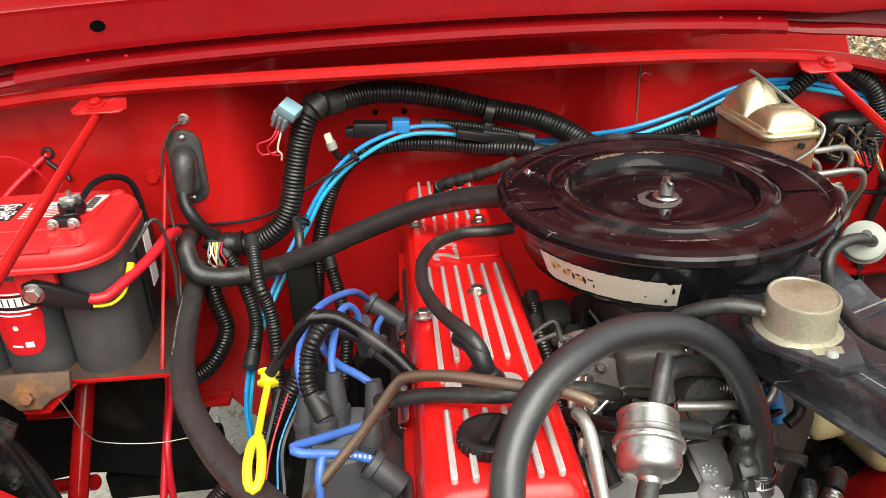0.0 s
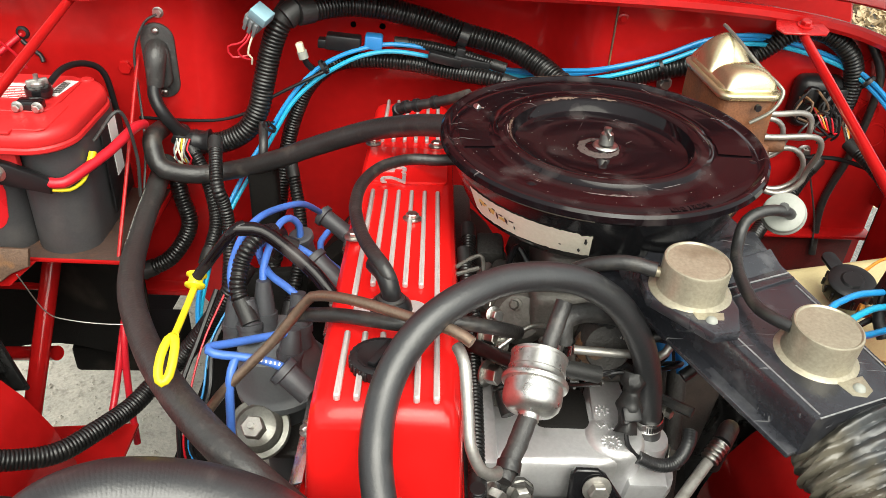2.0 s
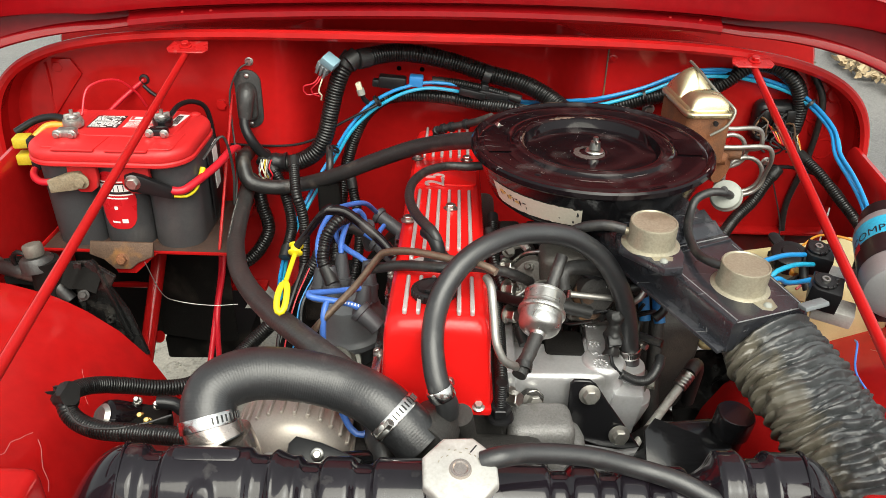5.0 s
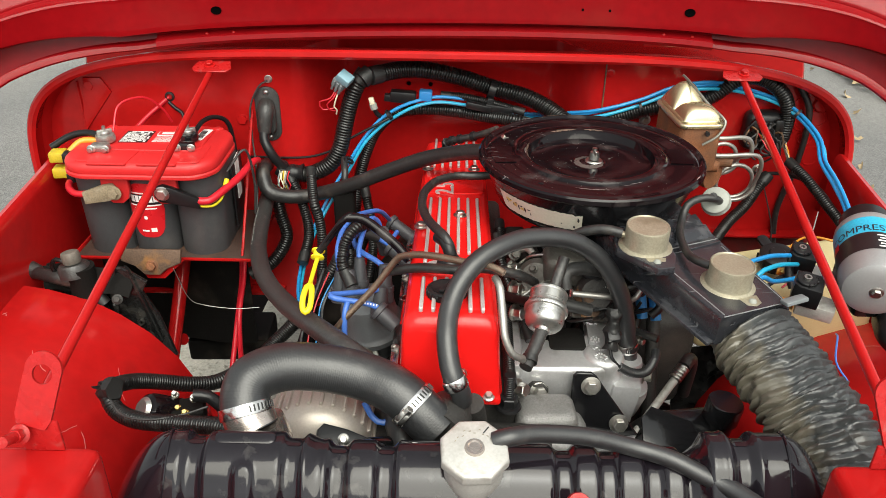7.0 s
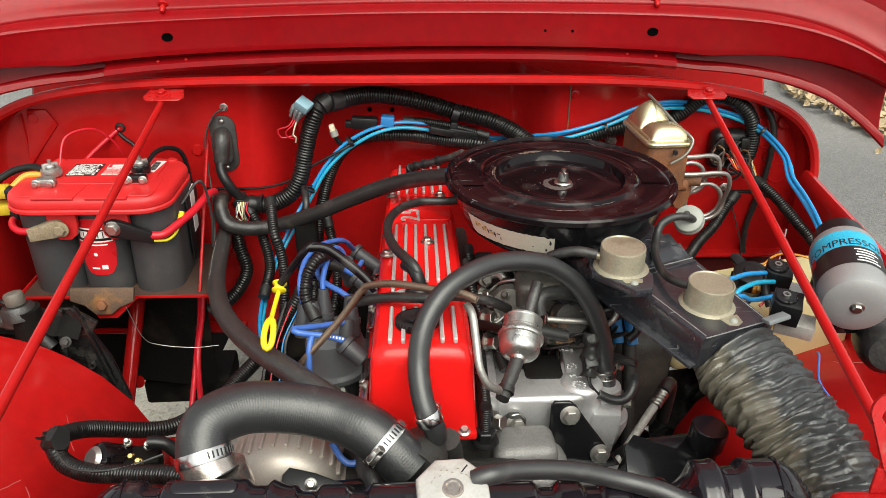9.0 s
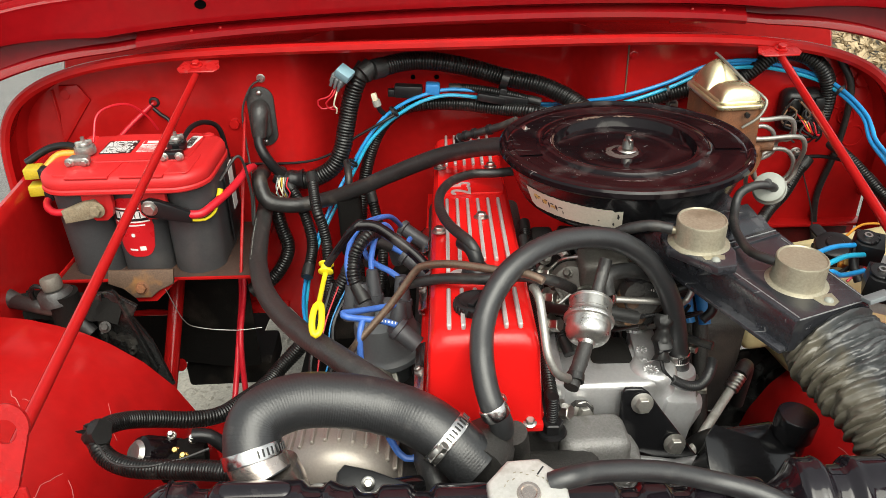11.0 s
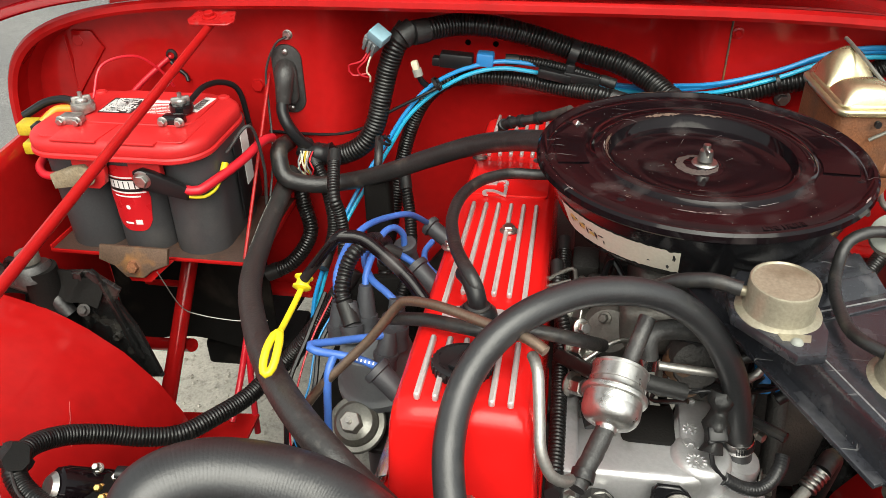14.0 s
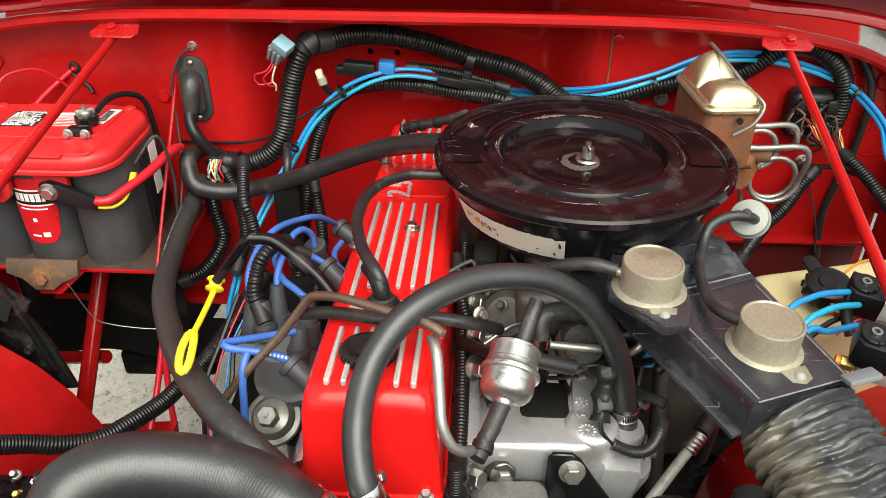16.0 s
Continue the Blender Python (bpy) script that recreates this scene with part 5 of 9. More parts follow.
part("pump_casting", prism([(-0.036, -0.030), (0.012, -0.036), (0.030, -0.028), (0.039, -0.010), (0.040, 0.012), (0.034, 0.036), (-0.036, 0.036)], 0.10, at(0.094, 0.372, 0.786, 4, 3, 2), 0.012, 4), IRON_GREY, engine, "grey iron pump casting")
part("pump_flange", box(0.007, 0.060, 0.100, at(0.056, 0.366, 0.846, 4, 0, 2), 0.003), IRON_GREY, engine)
part("pump_boss", lathe([(0, 0.010), (0.016, 0.010), (0.019, 0.006), (0.020, -0.010), (0, -0.010)], 24, axis_m((0.110, 0.350, 0.872), (0.1, -0.6, 0.8))), IRON_GREY, engine)
part("pump_bolt", bolt(axis_m((0.080, 0.341, 0.828), (0, -0.8, 0.6)), 0.0085, 0.010), BRASS, engine)
part("coolant_neck", lathe([(0, 0.02), (0.017, 0.02), (0.019, 0.014), (0.021, -0.03), (0.026, -0.045), (0, -0.045)], 24, at(0.2, 0.464, 0.897, 5, 4, 0)), CAST_ALU, engine)
part("coolant_body", lathe([(0, 0.0), (0.026, 0.0), (0.028, -0.01), (0.024, -0.045), (0.015, -0.055), (0, -0.055)], 24, at(0.203, 0.455, 0.882, 10, 6, 0)), CAST_ALU, engine)
part("coolant_plug", bolt(axis_m((0.220, 0.455, 0.897), (1, -0.3, 0.1)), 0.009, 0.010), CAD, engine, "dull plated plug")
part("flange", box(0.022, 0.26, 0.07, at(0.047, 0.52, 0.922), 0.006), CAST_ALU, engine)
part("port", box(0.05, 0.05, 0.03, at(0.12, 0.475, 0.925), 0.008), DARK, engine, "dark opening between the runners")
for y, z in ((0.475, 0.975), (0.515, 0.985), (0.38, 0.930), (0.56, 0.99)):
    wsh = part("manifold_bolt", bolt(axis_m((0.050, y, z), (0.75, -0.6, 0.3)), 0.0085, 0.012), STEEL, engine)
for x, y, r, n in ((0.1561, 0.4705, 0.0068, 8), (0.1579, 0.4333, 0.0090, 12)):
    bm = bmesh.new()
    for k in range(n):
        a = 2 * math.pi * (k + 0.3) / n
        box(r * 0.42, r * 0.24, 0.0022, at(x + r * 0.78 * math.cos(a), y + r * 0.78 * math.sin(a), 0.9397, 0, 0, math.degrees(a)), 0.0004, 1, bm=bm)
    box(r * 0.34, r * 0.34, 0.0022, at(x - 0.0003, y, 0.9397, 0, 0, 30), 0.0004, 1, bm=bm)
    box(r * 0.14, r * 0.60, 0.0018, at(x + 0.0005, y - 0.0005, 0.9397, 0, 0, 18), 0.0003, 1, bm=bm)
    part("casting_mark", bm, CAST_ALU, engine, "raised round casting mark")
for x, y, w, h, t in ((0.150, 0.453, 0.0016, 0.006, 20), (0.153, 0.4515, 0.0014, 0.007, -25), (0.156, 0.4525, 0.005, 0.0014, 10), (0.158, 0.4505, 0.0014, 0.0065, 5), (0.162, 0.4515, 0.0014, 0.006, -20), (0.1645, 0.4495, 0.0045, 0.0014, 30), (0.147, 0.5075, 0.0015, 0.006, 10), (0.151, 0.508, 0.004, 0.0015, 0), (0.156, 0.5075, 0.005, 0.0045, 0), (0.162, 0.508, 0.0045, 0.0045, 0)):
    part("casting_letter", box(w, h, 0.0020, at(x, y, 0.9392, 0, 0, t), 0.0003, 1), CAST_ALU, engine)
# black lifting bracket
C0b, C1b = Vector((0.142, 0.402, 0.921)), Vector((0.180, 0.392, 0.871))
bpm = Matrix(((1, 0, 0, 0), (0, 0.196, -0.981, 0.4074), (0, 0.981, 0.196, 0.932), (0, 0, 0, 1)))
bm = prism([(0.120, 0.0), (0.124, 0.005), (0.142, 0.005), (0.149, 0.0), (0.164, -0.022), (0.178, -0.041), (0.206, -0.080), (0.187, -0.084), (0.158, -0.080), (0.131, -0.070), (0.126, -0.062), (0.119, -0.030)], 0.006, bpm, 0.0025, 3)
brk = part("lifting_bracket", bm, SATIN_BLACK, engine, "black steel bracket with two bolts")
for p in (C0b, C1b):
    part("bracket_bolt", bolt(axis_m(p + Vector((0, -0.0045, 0.001)), (0.05, -0.97, 0.22)), 0.0085, 0.008), PIPE_STEEL, brk)
bm = prism([(0.105, -0.074), (0.148, -0.078), (0.182, -0.083), (0.222, -0.076), (0.206, -0.100), (0.170, -0.104), (0.150, -0.122), (0.112, -0.120), (0.098, -0.100)], 0.012, bpm @ at(0, 0, 0.004), 0.003, 2)
foot = part("bracket_foot", bm, CAST_ALU, engine, "pale cast bracket foot with small bolts")
for x, z in ((0.150, -0.112), (0.196, -0.094), (0.118, -0.110)):
    part("foot_bolt", bolt(bpm @ at(x, z, 0.016), 0.0038, 0.004), STEEL, foot)
# carburettor and linkage under the air cleaner
CARB = mat("sooty_aluminium", (0.10, 0.095, 0.085), 0.5, metal=0.4, var=0.4, scale=40, bump=0.2, dirt=(0.04, 0.035, 0.03), dirt_amt=0.4, dirt_scale=35)
part("carburettor", box(0.10, 0.12, 0.085, at(0.155, 0.62, 1.0), 0.012, 3), CARB, engine)
part("carburettor_bowl", box(0.06, 0.05, 0.05, at(0.12, 0.545, 1.0), 0.01, 3), CARB, engine)
part("vacuum_diaphragm", lathe([(0, 0.02), (0.02, 0.018), (0.027, 0.008), (0.027, 0.0), (0.02, -0.01), (0, -0.014)], 24, axis_m((0.085, 0.545, 0.985), (-0.2, -0.8, 0.5))), CARB, engine)
part("choke_housing", lathe([(0, 0.03), (0.02, 0.03), (0.023, 0.024), (0.023, 0.0), (0, 0.0)], 22, axis_m((0.155, 0.515, 0.985), (0, -0.9, 0.4))), CAST_IRON, engine)
part("vacuum_pipe", tube([(0.112, 0.47, 1.01), (0.141, 0.472, 1.006), (0.174, 0.476, 1.001), (0.198, 0.482, 0.993), (0.209, 0.487, 1.003), (0.21, 0.492, 1.018), (0.202, 0.497, 1.029), (0.186, 0.5, 1.032)], 0.0038, 12), PIPE_STEEL, engine, "bent bright steel pipe")
part("throttle_spring", corrugated([(0.14, 0.50, 1.005), (0.175, 0.495, 1.004)], 0.0055, 0.0028, 0.0022, 10), STEEL, engine)
part("brown_fitting", lathe([(0, 0.02), (0.014, 0.02), (0.017, 0.012), (0.017, -0.008), (0.02, -0.012), (0, -0.012)], 20, at(0.145, 0.50, 0.978)), RUST_PLATE, engine)
for x, y, z, t in ((0.075, 0.60, 0.985, 20), (0.06, 0.65, 0.985, 0), (0.22, 0.55, 0.98, 30), (0.10, 0.68, 0.97, 10), (0.21, 0.63, 0.95, -20)):
    part("linkage_block", box(0.03, 0.035, 0.03, at(x, y, z, 10, t, t), 0.006), CAST_IRON, engine)
for pts in ([(0.06, 0.57, 0.99), (0.075, 0.56, 1.01), (0.10, 0.55, 1.02)], [(0.05, 0.60, 0.97), (0.07, 0.585, 0.965), (0.09, 0.57, 0.975)], [(0.06, 0.49, 0.99), (0.09, 0.51, 1.0), (0.12, 0.52, 0.99)]):
    part("link_rod", tube(pts, 0.0022, 8), STEEL, engine)

rnd = random.Random(77)
for k in range(24):
    x, y, z = rnd.uniform(0.045, 0.22), rnd.uniform(0.49, 0.62), rnd.uniform(0.955, 1.015)
    pts = [(x, y, z)]
    for q in range(3):
        x, y, z = x + rnd.uniform(-0.035, 0.035), y + rnd.uniform(-0.03, 0.03), min(1.03, max(0.94, z + rnd.uniform(-0.025, 0.025)))
        pts.append((x, y, z))
    part("vacuum_tube", tube(pts, rnd.choice((0.0022, 0.0035, 0.005)), 8), (BLACK_PLASTIC, RUBBER, BLACK_PLASTIC, CARB, LOOM_BLACK, PIPE_STEEL)[k % 6], engine)
for k in range(18):
    part("fitting", bolt(axis_m((rnd.uniform(0.05, 0.20), rnd.uniform(0.50, 0.58), rnd.uniform(0.965, 1.01)), (rnd.uniform(-0.5, 0.5), -0.8, 0.5)), rnd.uniform(0.004, 0.007), 0.008), (CAD, CARB, STEEL)[k % 3], engine)

# ---- valve cover ----
VX, VY0, VY1, VZ0, VZ1 = -0.031, 0.342, 1.000, 0.932, 1.046
cover = thing("valve_cover", (VX, 0.6, VZ0), "glossy red finned valve cover", "valve cover")
bm = bmesh.new()
def cover_pt(u, v):
    """u along the cover, v over it from one flange to the other."""
    prof = [(-0.060, 0.0), (-0.0565, 0.06), (-0.0545, 0.092), (-0.052, 0.104), (-0.047, 0.111), (-0.040, 0.114), (-0.02, 0.115), (0.0, 0.1155), (0.02, 0.115), (0.040, 0.114), (0.047, 0.111), (0.052, 0.104), (0.0545, 0.092), (0.0565, 0.06), (0.060, 0.0)]
    f = v * (len(prof) - 1)
    k = min(len(prof) - 2, int(f))
    t = f - k
    a = prof[k][0] * (1 - t) + prof[k + 1][0] * t
    h = prof[k][1] * (1 - t) + prof[k + 1][1] * t
    L = VY1 - VY0
    y = VY0 + L * u
    e = min(u * L, (1 - u) * L)
    r = 0.020
    if e < r:
        s = 1 - e / r
        h = h * (1 - 0.16 * (1 - math.sqrt(max(0.0, 1 - s * s))))
        a = a * (1 - 0.06 * (1 - math.sqrt(max(0.0, 1 - s * s))))
    return Vector((VX + a, y, VZ0 + h))
us = [0, 0.002, 0.006, 0.012, 0.02, 0.03, 0.04] + [0.04 + 0.92 * i / 16 for i in range(1, 17)] + [0.97, 0.98, 0.988, 0.994, 0.998, 1]
rows = [[bm.verts.new(cover_pt(u, j / 42)) for j in range(43)] for u in us]
for a, b in zip(rows, rows[1:]):
    for j in range(42):
        bm.faces.new((a[j], a[j + 1], b[j + 1], b[j]))
for rw, sgn in ((rows[0], -1), (rows[-1], 1)):
    low = [bm.verts.new(Vector((v.co.x, v.co.y + sgn * 0.002, VZ0))) for v in rw]
    for j in range(42):
        try:
            bm.faces.new((rw[j], rw[j + 1], low[j + 1], low[j]))
        except ValueError:
            pass
bmesh.ops.remove_doubles(bm, verts=bm.verts, dist=1e-5)
part("shell", bm, RED_COVER, cover, smooth=60)
TOP = VZ0 + 0.1148
for sx in (-1, 1):
    part("flange", box(0.016 if sx < 0 else 0.012, 0.64, 0.010, at(VX + sx * 0.0615 - (-0.001 if sx < 0 else 0.006), 0.675, VZ0 + 0.004), 0.003), RED_COVER, cover)
part("flange", box(0.122, 0.020, 0.010, at(VX - 0.002, VY0 + 0.004, VZ0 + 0.003), 0.003), RED_COVER, cover)
for x in (-0.045, 0.045):
    part("flange_bolt", bolt(at(VX + x, VY0 - 0.002, VZ0 + 0.008, 20, 0, 0), 0.0048, 0.005), STEEL, cover)
for y0, y1 in ((0.360, 0.475), (0.555, 0.660), (0.725, 0.81)):
    ym = (y0 + y1) / 2
    clip = part("clip", box(0.0120, y1 - y0, 0.0025, at(VX - 0.0668, ym, VZ0 + 0.020, 0, -25, 0), 0.0010), STAINLESS, cover, "bright steel retaining clip")
    part("clip_foot", box(0.008, y1 - y0, 0.003, at(VX - 0.068, ym, VZ0 + 0.0125), 0.001), STAINLESS, clip)
    part("rail_bolt", bolt(axis_m((VX - 0.0672, ym, VZ0 + 0.0212), (-0.42, 0, 0.9)), 0.0040, 0.004), PIPE_STEEL, cover)
XS = [-0.064 + 0.0136 * k for k in range(6)]
for k, x in enumerate(XS):
    for y0, y1 in ((0.835, 0.985), (0.50, 0.688), (0.354, 0.43)):
        if y0 == 0.354 and k in (2, 3):
            y0 = 0.418
        if y0 == 0.50 and k in (0, 5):
            y0 = 0.47
        part("rib", box(0.0044, y1 - y0, 0.007, at(x, (y0 + y1) / 2, TOP + 0.0018), 0.0012, 1), SILVER_PAINT, cover)
part("end_pad", prism(round_rect(0.092, 0.10, 0.008, 4), 0.0035, at(VX, 0.765, TOP - 0.0015), 0.0012), RED_COVER, cover)
part("number", text_mesh("2.5", 0.040, at(-0.043, 0.732, TOP + 0.0028, 0, 0, 90), 0.0012), SILVER_PAINT, cover, "raised silver displacement figures")
for x, y in ((-0.021, 0.628), (-0.074, 0.585), (-0.074, 0.825), (0.002, 0.825)):
    part("cover_bolt", bolt(at(x, y, TOP + 0.001), 0.0065, 0.005), STEEL, cover)
pcvm = at(-0.033, 0.464, TOP + 0.001)
part("breather_grommet", lathe([(0, 0.012), (0.012, 0.012), (0.016, 0.008), (0.018, 0.0), (0, 0.0)], 24, pcvm), BLACK_PLASTIC, cover, "black rubber breather grommet")
part("grommet_plate", prism(round_rect(0.06, 0.032, 0.014, 6), 0.003, at(-0.033, 0.462, TOP + 0.0003), 0.001), SILVER_PAINT, cover)
cap = part("oil_cap", lathe([(0, 0.008), (0.014, 0.008), (0.016, 0.0095), (0.0205, 0.0095), (0.0225, 0.008), (0.0228, 0.0), (0, 0.0)], 40, at(-0.036, 0.394, TOP + 0.001)), BLACK_PLASTIC, cover, "black ribbed oil filler cap")
bm = bmesh.new()
for k in range(28):
    a = 2 * math.pi * k / 28
    box(0.0022, 0.0022, 0.0075, at(-0.036 + 0.0226 * math.cos(a), 0.394 + 0.0226 * math.sin(a), TOP + 0.0048, 0, 0, math.degrees(a)), 0.0005, 1, bm=bm)
    if k % 4 != 3 and k % 7 != 5:
        box(0.0008, 0.0026, 0.0008, at(-0.036 + 0.0180 * math.cos(a), 0.394 + 0.0180 * math.sin(a), TOP + 0.0107, 0, 0, math.degrees(a)), 0, bm=bm)
part("grip_ribs", bm, BLACK_PLASTIC, cap)
part("grip_bar", box(0.030, 0.006, 0.004, at(-0.036, 0.394, TOP + 0.0115, 0, 0, 65), 0.001), BLACK_PLASTIC, cap)

# the engine leans back: the cover falls towards the firewall
for ob in cover.children_recursive:
    base = world_base(ob.parent)
    for v in ob.data.vertices:
        v.co.z += 0.0085 - 0.078 * (v.co.y + base.y - 0.36)

# ---- air cleaner ----
AX, AY, AZ = 0.1566, 0.6468, 1.05
AH = 0.0047
AM4 = at(AX, AY, AH) @ Matrix.Diagonal((0.988, 0.988, 1, 1))
air = thing("air_cleaner", (AX, AY, AZ), "round gloss-black air cleaner with scuffed lid", "air cleaner")
prof = [(0.0, 1.1085), (0.018, 1.1085), (0.021, 1.1070), (0.026, 1.1072), (0.055, 1.1085), (0.079, 1.1085), (0.0835, 1.1100), (0.0860, 1.1150), (0.0875, 1.1200), (0.0910, 1.1222), (0.0960, 1.1226), (0.1005, 1.1218), (0.1035, 1.1188), (0.1060, 1.1178), (0.118, 1.1184), (0.133, 1.1200), (0.1425, 1.1206), (0.1455, 1.1196), (0.1475, 1.1206), (0.1500, 1.1226), (0.1530, 1.1226), (0.1553, 1.1202), (0.156, 1.1150), (0.1535, 1.1125), (0.150, 1.1125)]
lidp = part("lid", lathe(prof, 96, AM4), GLOSS_BLACK, air, "gloss black pressed-steel lid", smooth=30)
part("pan", lathe([(0.149, 1.1125), (0.1475, 1.108), (0.132, 1.069), (0.127, 1.060), (0.117, 1.052), (0.10, 1.046), (0.0, 1.046)], 96, AM4), SATIN_BLACK, air)
part("stud", lathe([(0, 0.017), (0.0032, 0.017), (0.0036, 0.0), (0.0115, -0.0005), (0.013, -0.003), (0, -0.003)], 24, at(AX + 0.006, AY + 0.003, 1.1105 + AH)), STEEL, lidp)
wn = bmesh.new()
lathe([(0, 0.010), (0.006, 0.010), (0.0075, 0.0), (0, 0.0)], 16, at(AX + 0.006, AY + 0.003, 1.1115 + AH), wn)
for sgn in (-1, 1):
    box(0.0028, 0.0065, 0.0085, at(AX + 0.006, AY + 0.003 + sgn * 0.006, 1.1215 + AH, sgn * -22, 0, 0) @ Matrix.Rotation(0.5, 4, "Z"), 0.0014, 2, bm=wn)
part("wing_nut", wn, STEEL, lidp, "zinc wing nut")
for a, r in ((-128, 0.125), (-18, 0.138), (155, 0.139)):
    part("dimple", lathe([(0, 0.0022), (0.003, 0.002), (0.0058, 0.0), (0.0058, -0.002)], 16, at(AX + r * math.cos(radians(a)), AY + r * math.sin(radians(a)), 1.1188 + AH)), GLOSS_BLACK, lidp)
def lid_z(r):
    """Height of the lid's face at a radius."""
    for (q, z), (q2, z2) in zip(prof, prof[1:]):
        if q <= r <= q2:
            return z + (z2 - z) * (r - q) / max(1e-6, q2 - q)
    return 1.12


def lid_strip(r0, r1, a0, a1, n, seed, ragged=0.5, lift=0.0003):
    """A ragged worn strip lying on the lid between two radii."""
    rnd = random.Random(seed)
    bm = bmesh.new()
    rows = []
    for i in range(n + 1):
        a = radians(a0 + (a1 - a0) * i / n)
        w = (r1 - r0) * (1 - ragged * rnd.random()) * min(1.0, 4.0 * min(i, n - i) / n + 0.05)
        mid = (r0 + r1) / 2 + (r1 - r0) * ragged * 0.4 * (rnd.random() - 0.5)
        rows.append([bm.verts.new(AM4 @ Vector((r * math.cos(a), r * math.sin(a), lid_z(r) + lift))) for r in (mid - w / 2, mid, mid + w / 2)])
    for p, q in zip(rows, rows[1:]):
        for k in range(2):
            bm.faces.new((p[k], p[k + 1], q[k + 1], q[k]))
    return bm


rnd = random.Random(21)
bm = bmesh.new()
for k in range(150):
    r, a = 0.15 * math.sqrt(rnd.random()), rnd.uniform(0, 6.28)
    if k % 3:
        a = rnd.gauss(radians(185), 0.9)
    lathe([(0, 0.0004), (rnd.uniform(0.00015, 0.0006) * (1.6 if k % 17 == 0 else 1), 0.0002)], 5, at(AX + r * math.cos(a), AY + r * math.sin(a), lid_z(r / 0.988) + AH), bm)
tagged(part("specks", bm, DISC_WHITE, lidp), kind="stuff")
bm = bmesh.new()
rnd = random.Random(41)
for k in range(10):
    a = radians(-76 + 1.35 * k + (1.5 if k > 3 else 0))
    m = at(AX, AY, lid_z(0.142) + AH) @ Matrix.Rotation(a, 4, "Z") @ at(0.1405, 0, 0)
    box(0.0060, 0.0009, 0.0008, m @ at(0, -0.0011, 0), 0, bm=bm)
    if k % 3 != 1:
        box(0.0009, 0.0026, 0.0008, m @ at((0.0026, -0.0026, 0.0)[k % 3], 0, 0), 0, bm=bm)
    if k % 2:
        box(0.0060, 0.0009, 0.0008, m @ at(0, 0.0012, 0, 0, 0, 12), 0, bm=bm)
part("embossing", bm, GLOSS_BLACK, lidp, "worn embossed lettering")
# bare and rubbed places: the bead, the front of the flat and the rim
SCRAPE = mat("bare_metal_scrape", (0.42, 0.38, 0.37), 0.40, metal=0.5, var=0.5, scale=300, bump=0.2)
RUBBED = mat("rubbed_primer", (0.12, 0.080, 0.058), 0.5, metal=0.2, var=0.6, scale=200, bump=0.2)
for k, (r0, r1, a0, a1, n, mt) in enumerate((
        (0.1145, 0.1162, -108, -84, 40, SCRAPE), (0.1128, 0.1140, -96, -89, 14, SCRAPE), (0.1150, 0.1164, -129.5, -126, 8, RUBBED), (0.1178, 0.1188, -129, -125.5, 8, SCRAPE),
        (0.0865, 0.0905, 158, 200, 44, RUBBED), (0.0880, 0.0925, 96, 122, 30, RUBBED), (0.0885, 0.0918, 70, 88, 22, RUBBED), (0.0905, 0.0916, 170, 186, 16, SCRAPE),
        (0.1502, 0.1526, 96, 112, 18, RUBBED), (0.1508, 0.1520, 118, 124, 8, SCRAPE), (0.1515, 0.1528, 60, 66, 8, SCRAPE), (0.1512, 0.1528, -36, -30, 8, SCRAPE), (0.1516, 0.1526, -146, -141, 8, SCRAPE), (0.1040, 0.1046, -70, -58, 18, SCRAPE))):
    part("scrape", lid_strip(r0, r1, a0, a1, n, 60 + k, 0.8), mt, lidp)
rnd = random.Random(52)
for k in range(7):
    r, a = rnd.uniform(0.03, 0.145), rnd.uniform(0, 360)
    w = rnd.uniform(1.5, 6.0)
    p = [AM4 @ Vector((rr * math.cos(radians(a + w * i / 5)), rr * math.sin(radians(a + w * i / 5)), lid_z(rr))) for i in range(6) for rr in (r + 0.0016 * i * (k % 3 - 1),)]
    part("hair_scratch", tube(p, 0.00010, 4, 0.002), SCRAPE, lidp)
part("dust_ring", lid_strip(0.0135, 0.0225, 0, 360, 60, 5, 0.35, 0.0002), mat("settled_dust", (0.075, 0.06, 0.055), 0.55, var=0.5, scale=250, bump=0.1), lidp)
# raised panels in the flat on either side
for a0, a1 in ((168, 196), (-14, 12)):
    bm = lathe([(0.1085, lid_z(0.1085) + 0.0002), (0.1092, lid_z(0.1092) + 0.0011), (0.1385, lid_z(0.1385) + 0.0011), (0.1395, lid_z(0.1395) + 0.0002)], 20, AM4, None, a0, a1)
    part("panel", bm, GLOSS_BLACK, lidp)
# paper sticker round the front of the pan, torn and faded
rnd = random.Random(9)
st = bmesh.new()
rows = []
for i in range(57):
    f = i / 56
    a = radians(-153 + 52 * f)
    lo = 1.0675 + 0.0012 * noise.noise(Vector((f * 30, 0, 1))) + 0.004 * max(0, 0.06 - f) / 0.06
    hi = 1.0955 - 0.002 * f + 0.0014 * noise.noise(Vector((f * 40, 3, 1))) - 0.014 * max(0.0, (f - 0.86) / 0.14) * abs(noise.noise(Vector((f * 60, 7, 1))))
    row = []
    for k in range(5):
        z = lo + (hi - lo) * k / 4
        r = 0.132 + (z - 1.069) * (0.0155 / 0.039) + 0.0009
        row.append(st.verts.new(AM4 @ Vector((r * math.cos(a), r * math.sin(a), z))))
    rows.append(row)
for p, q in zip(rows, rows[1:]):
    for k in range(4):
        st.faces.new((p[k], q[k], q[k + 1], p[k + 1]))
stk = part("sticker", st, WHITE_PAPER, air, "torn off-white information sticker")


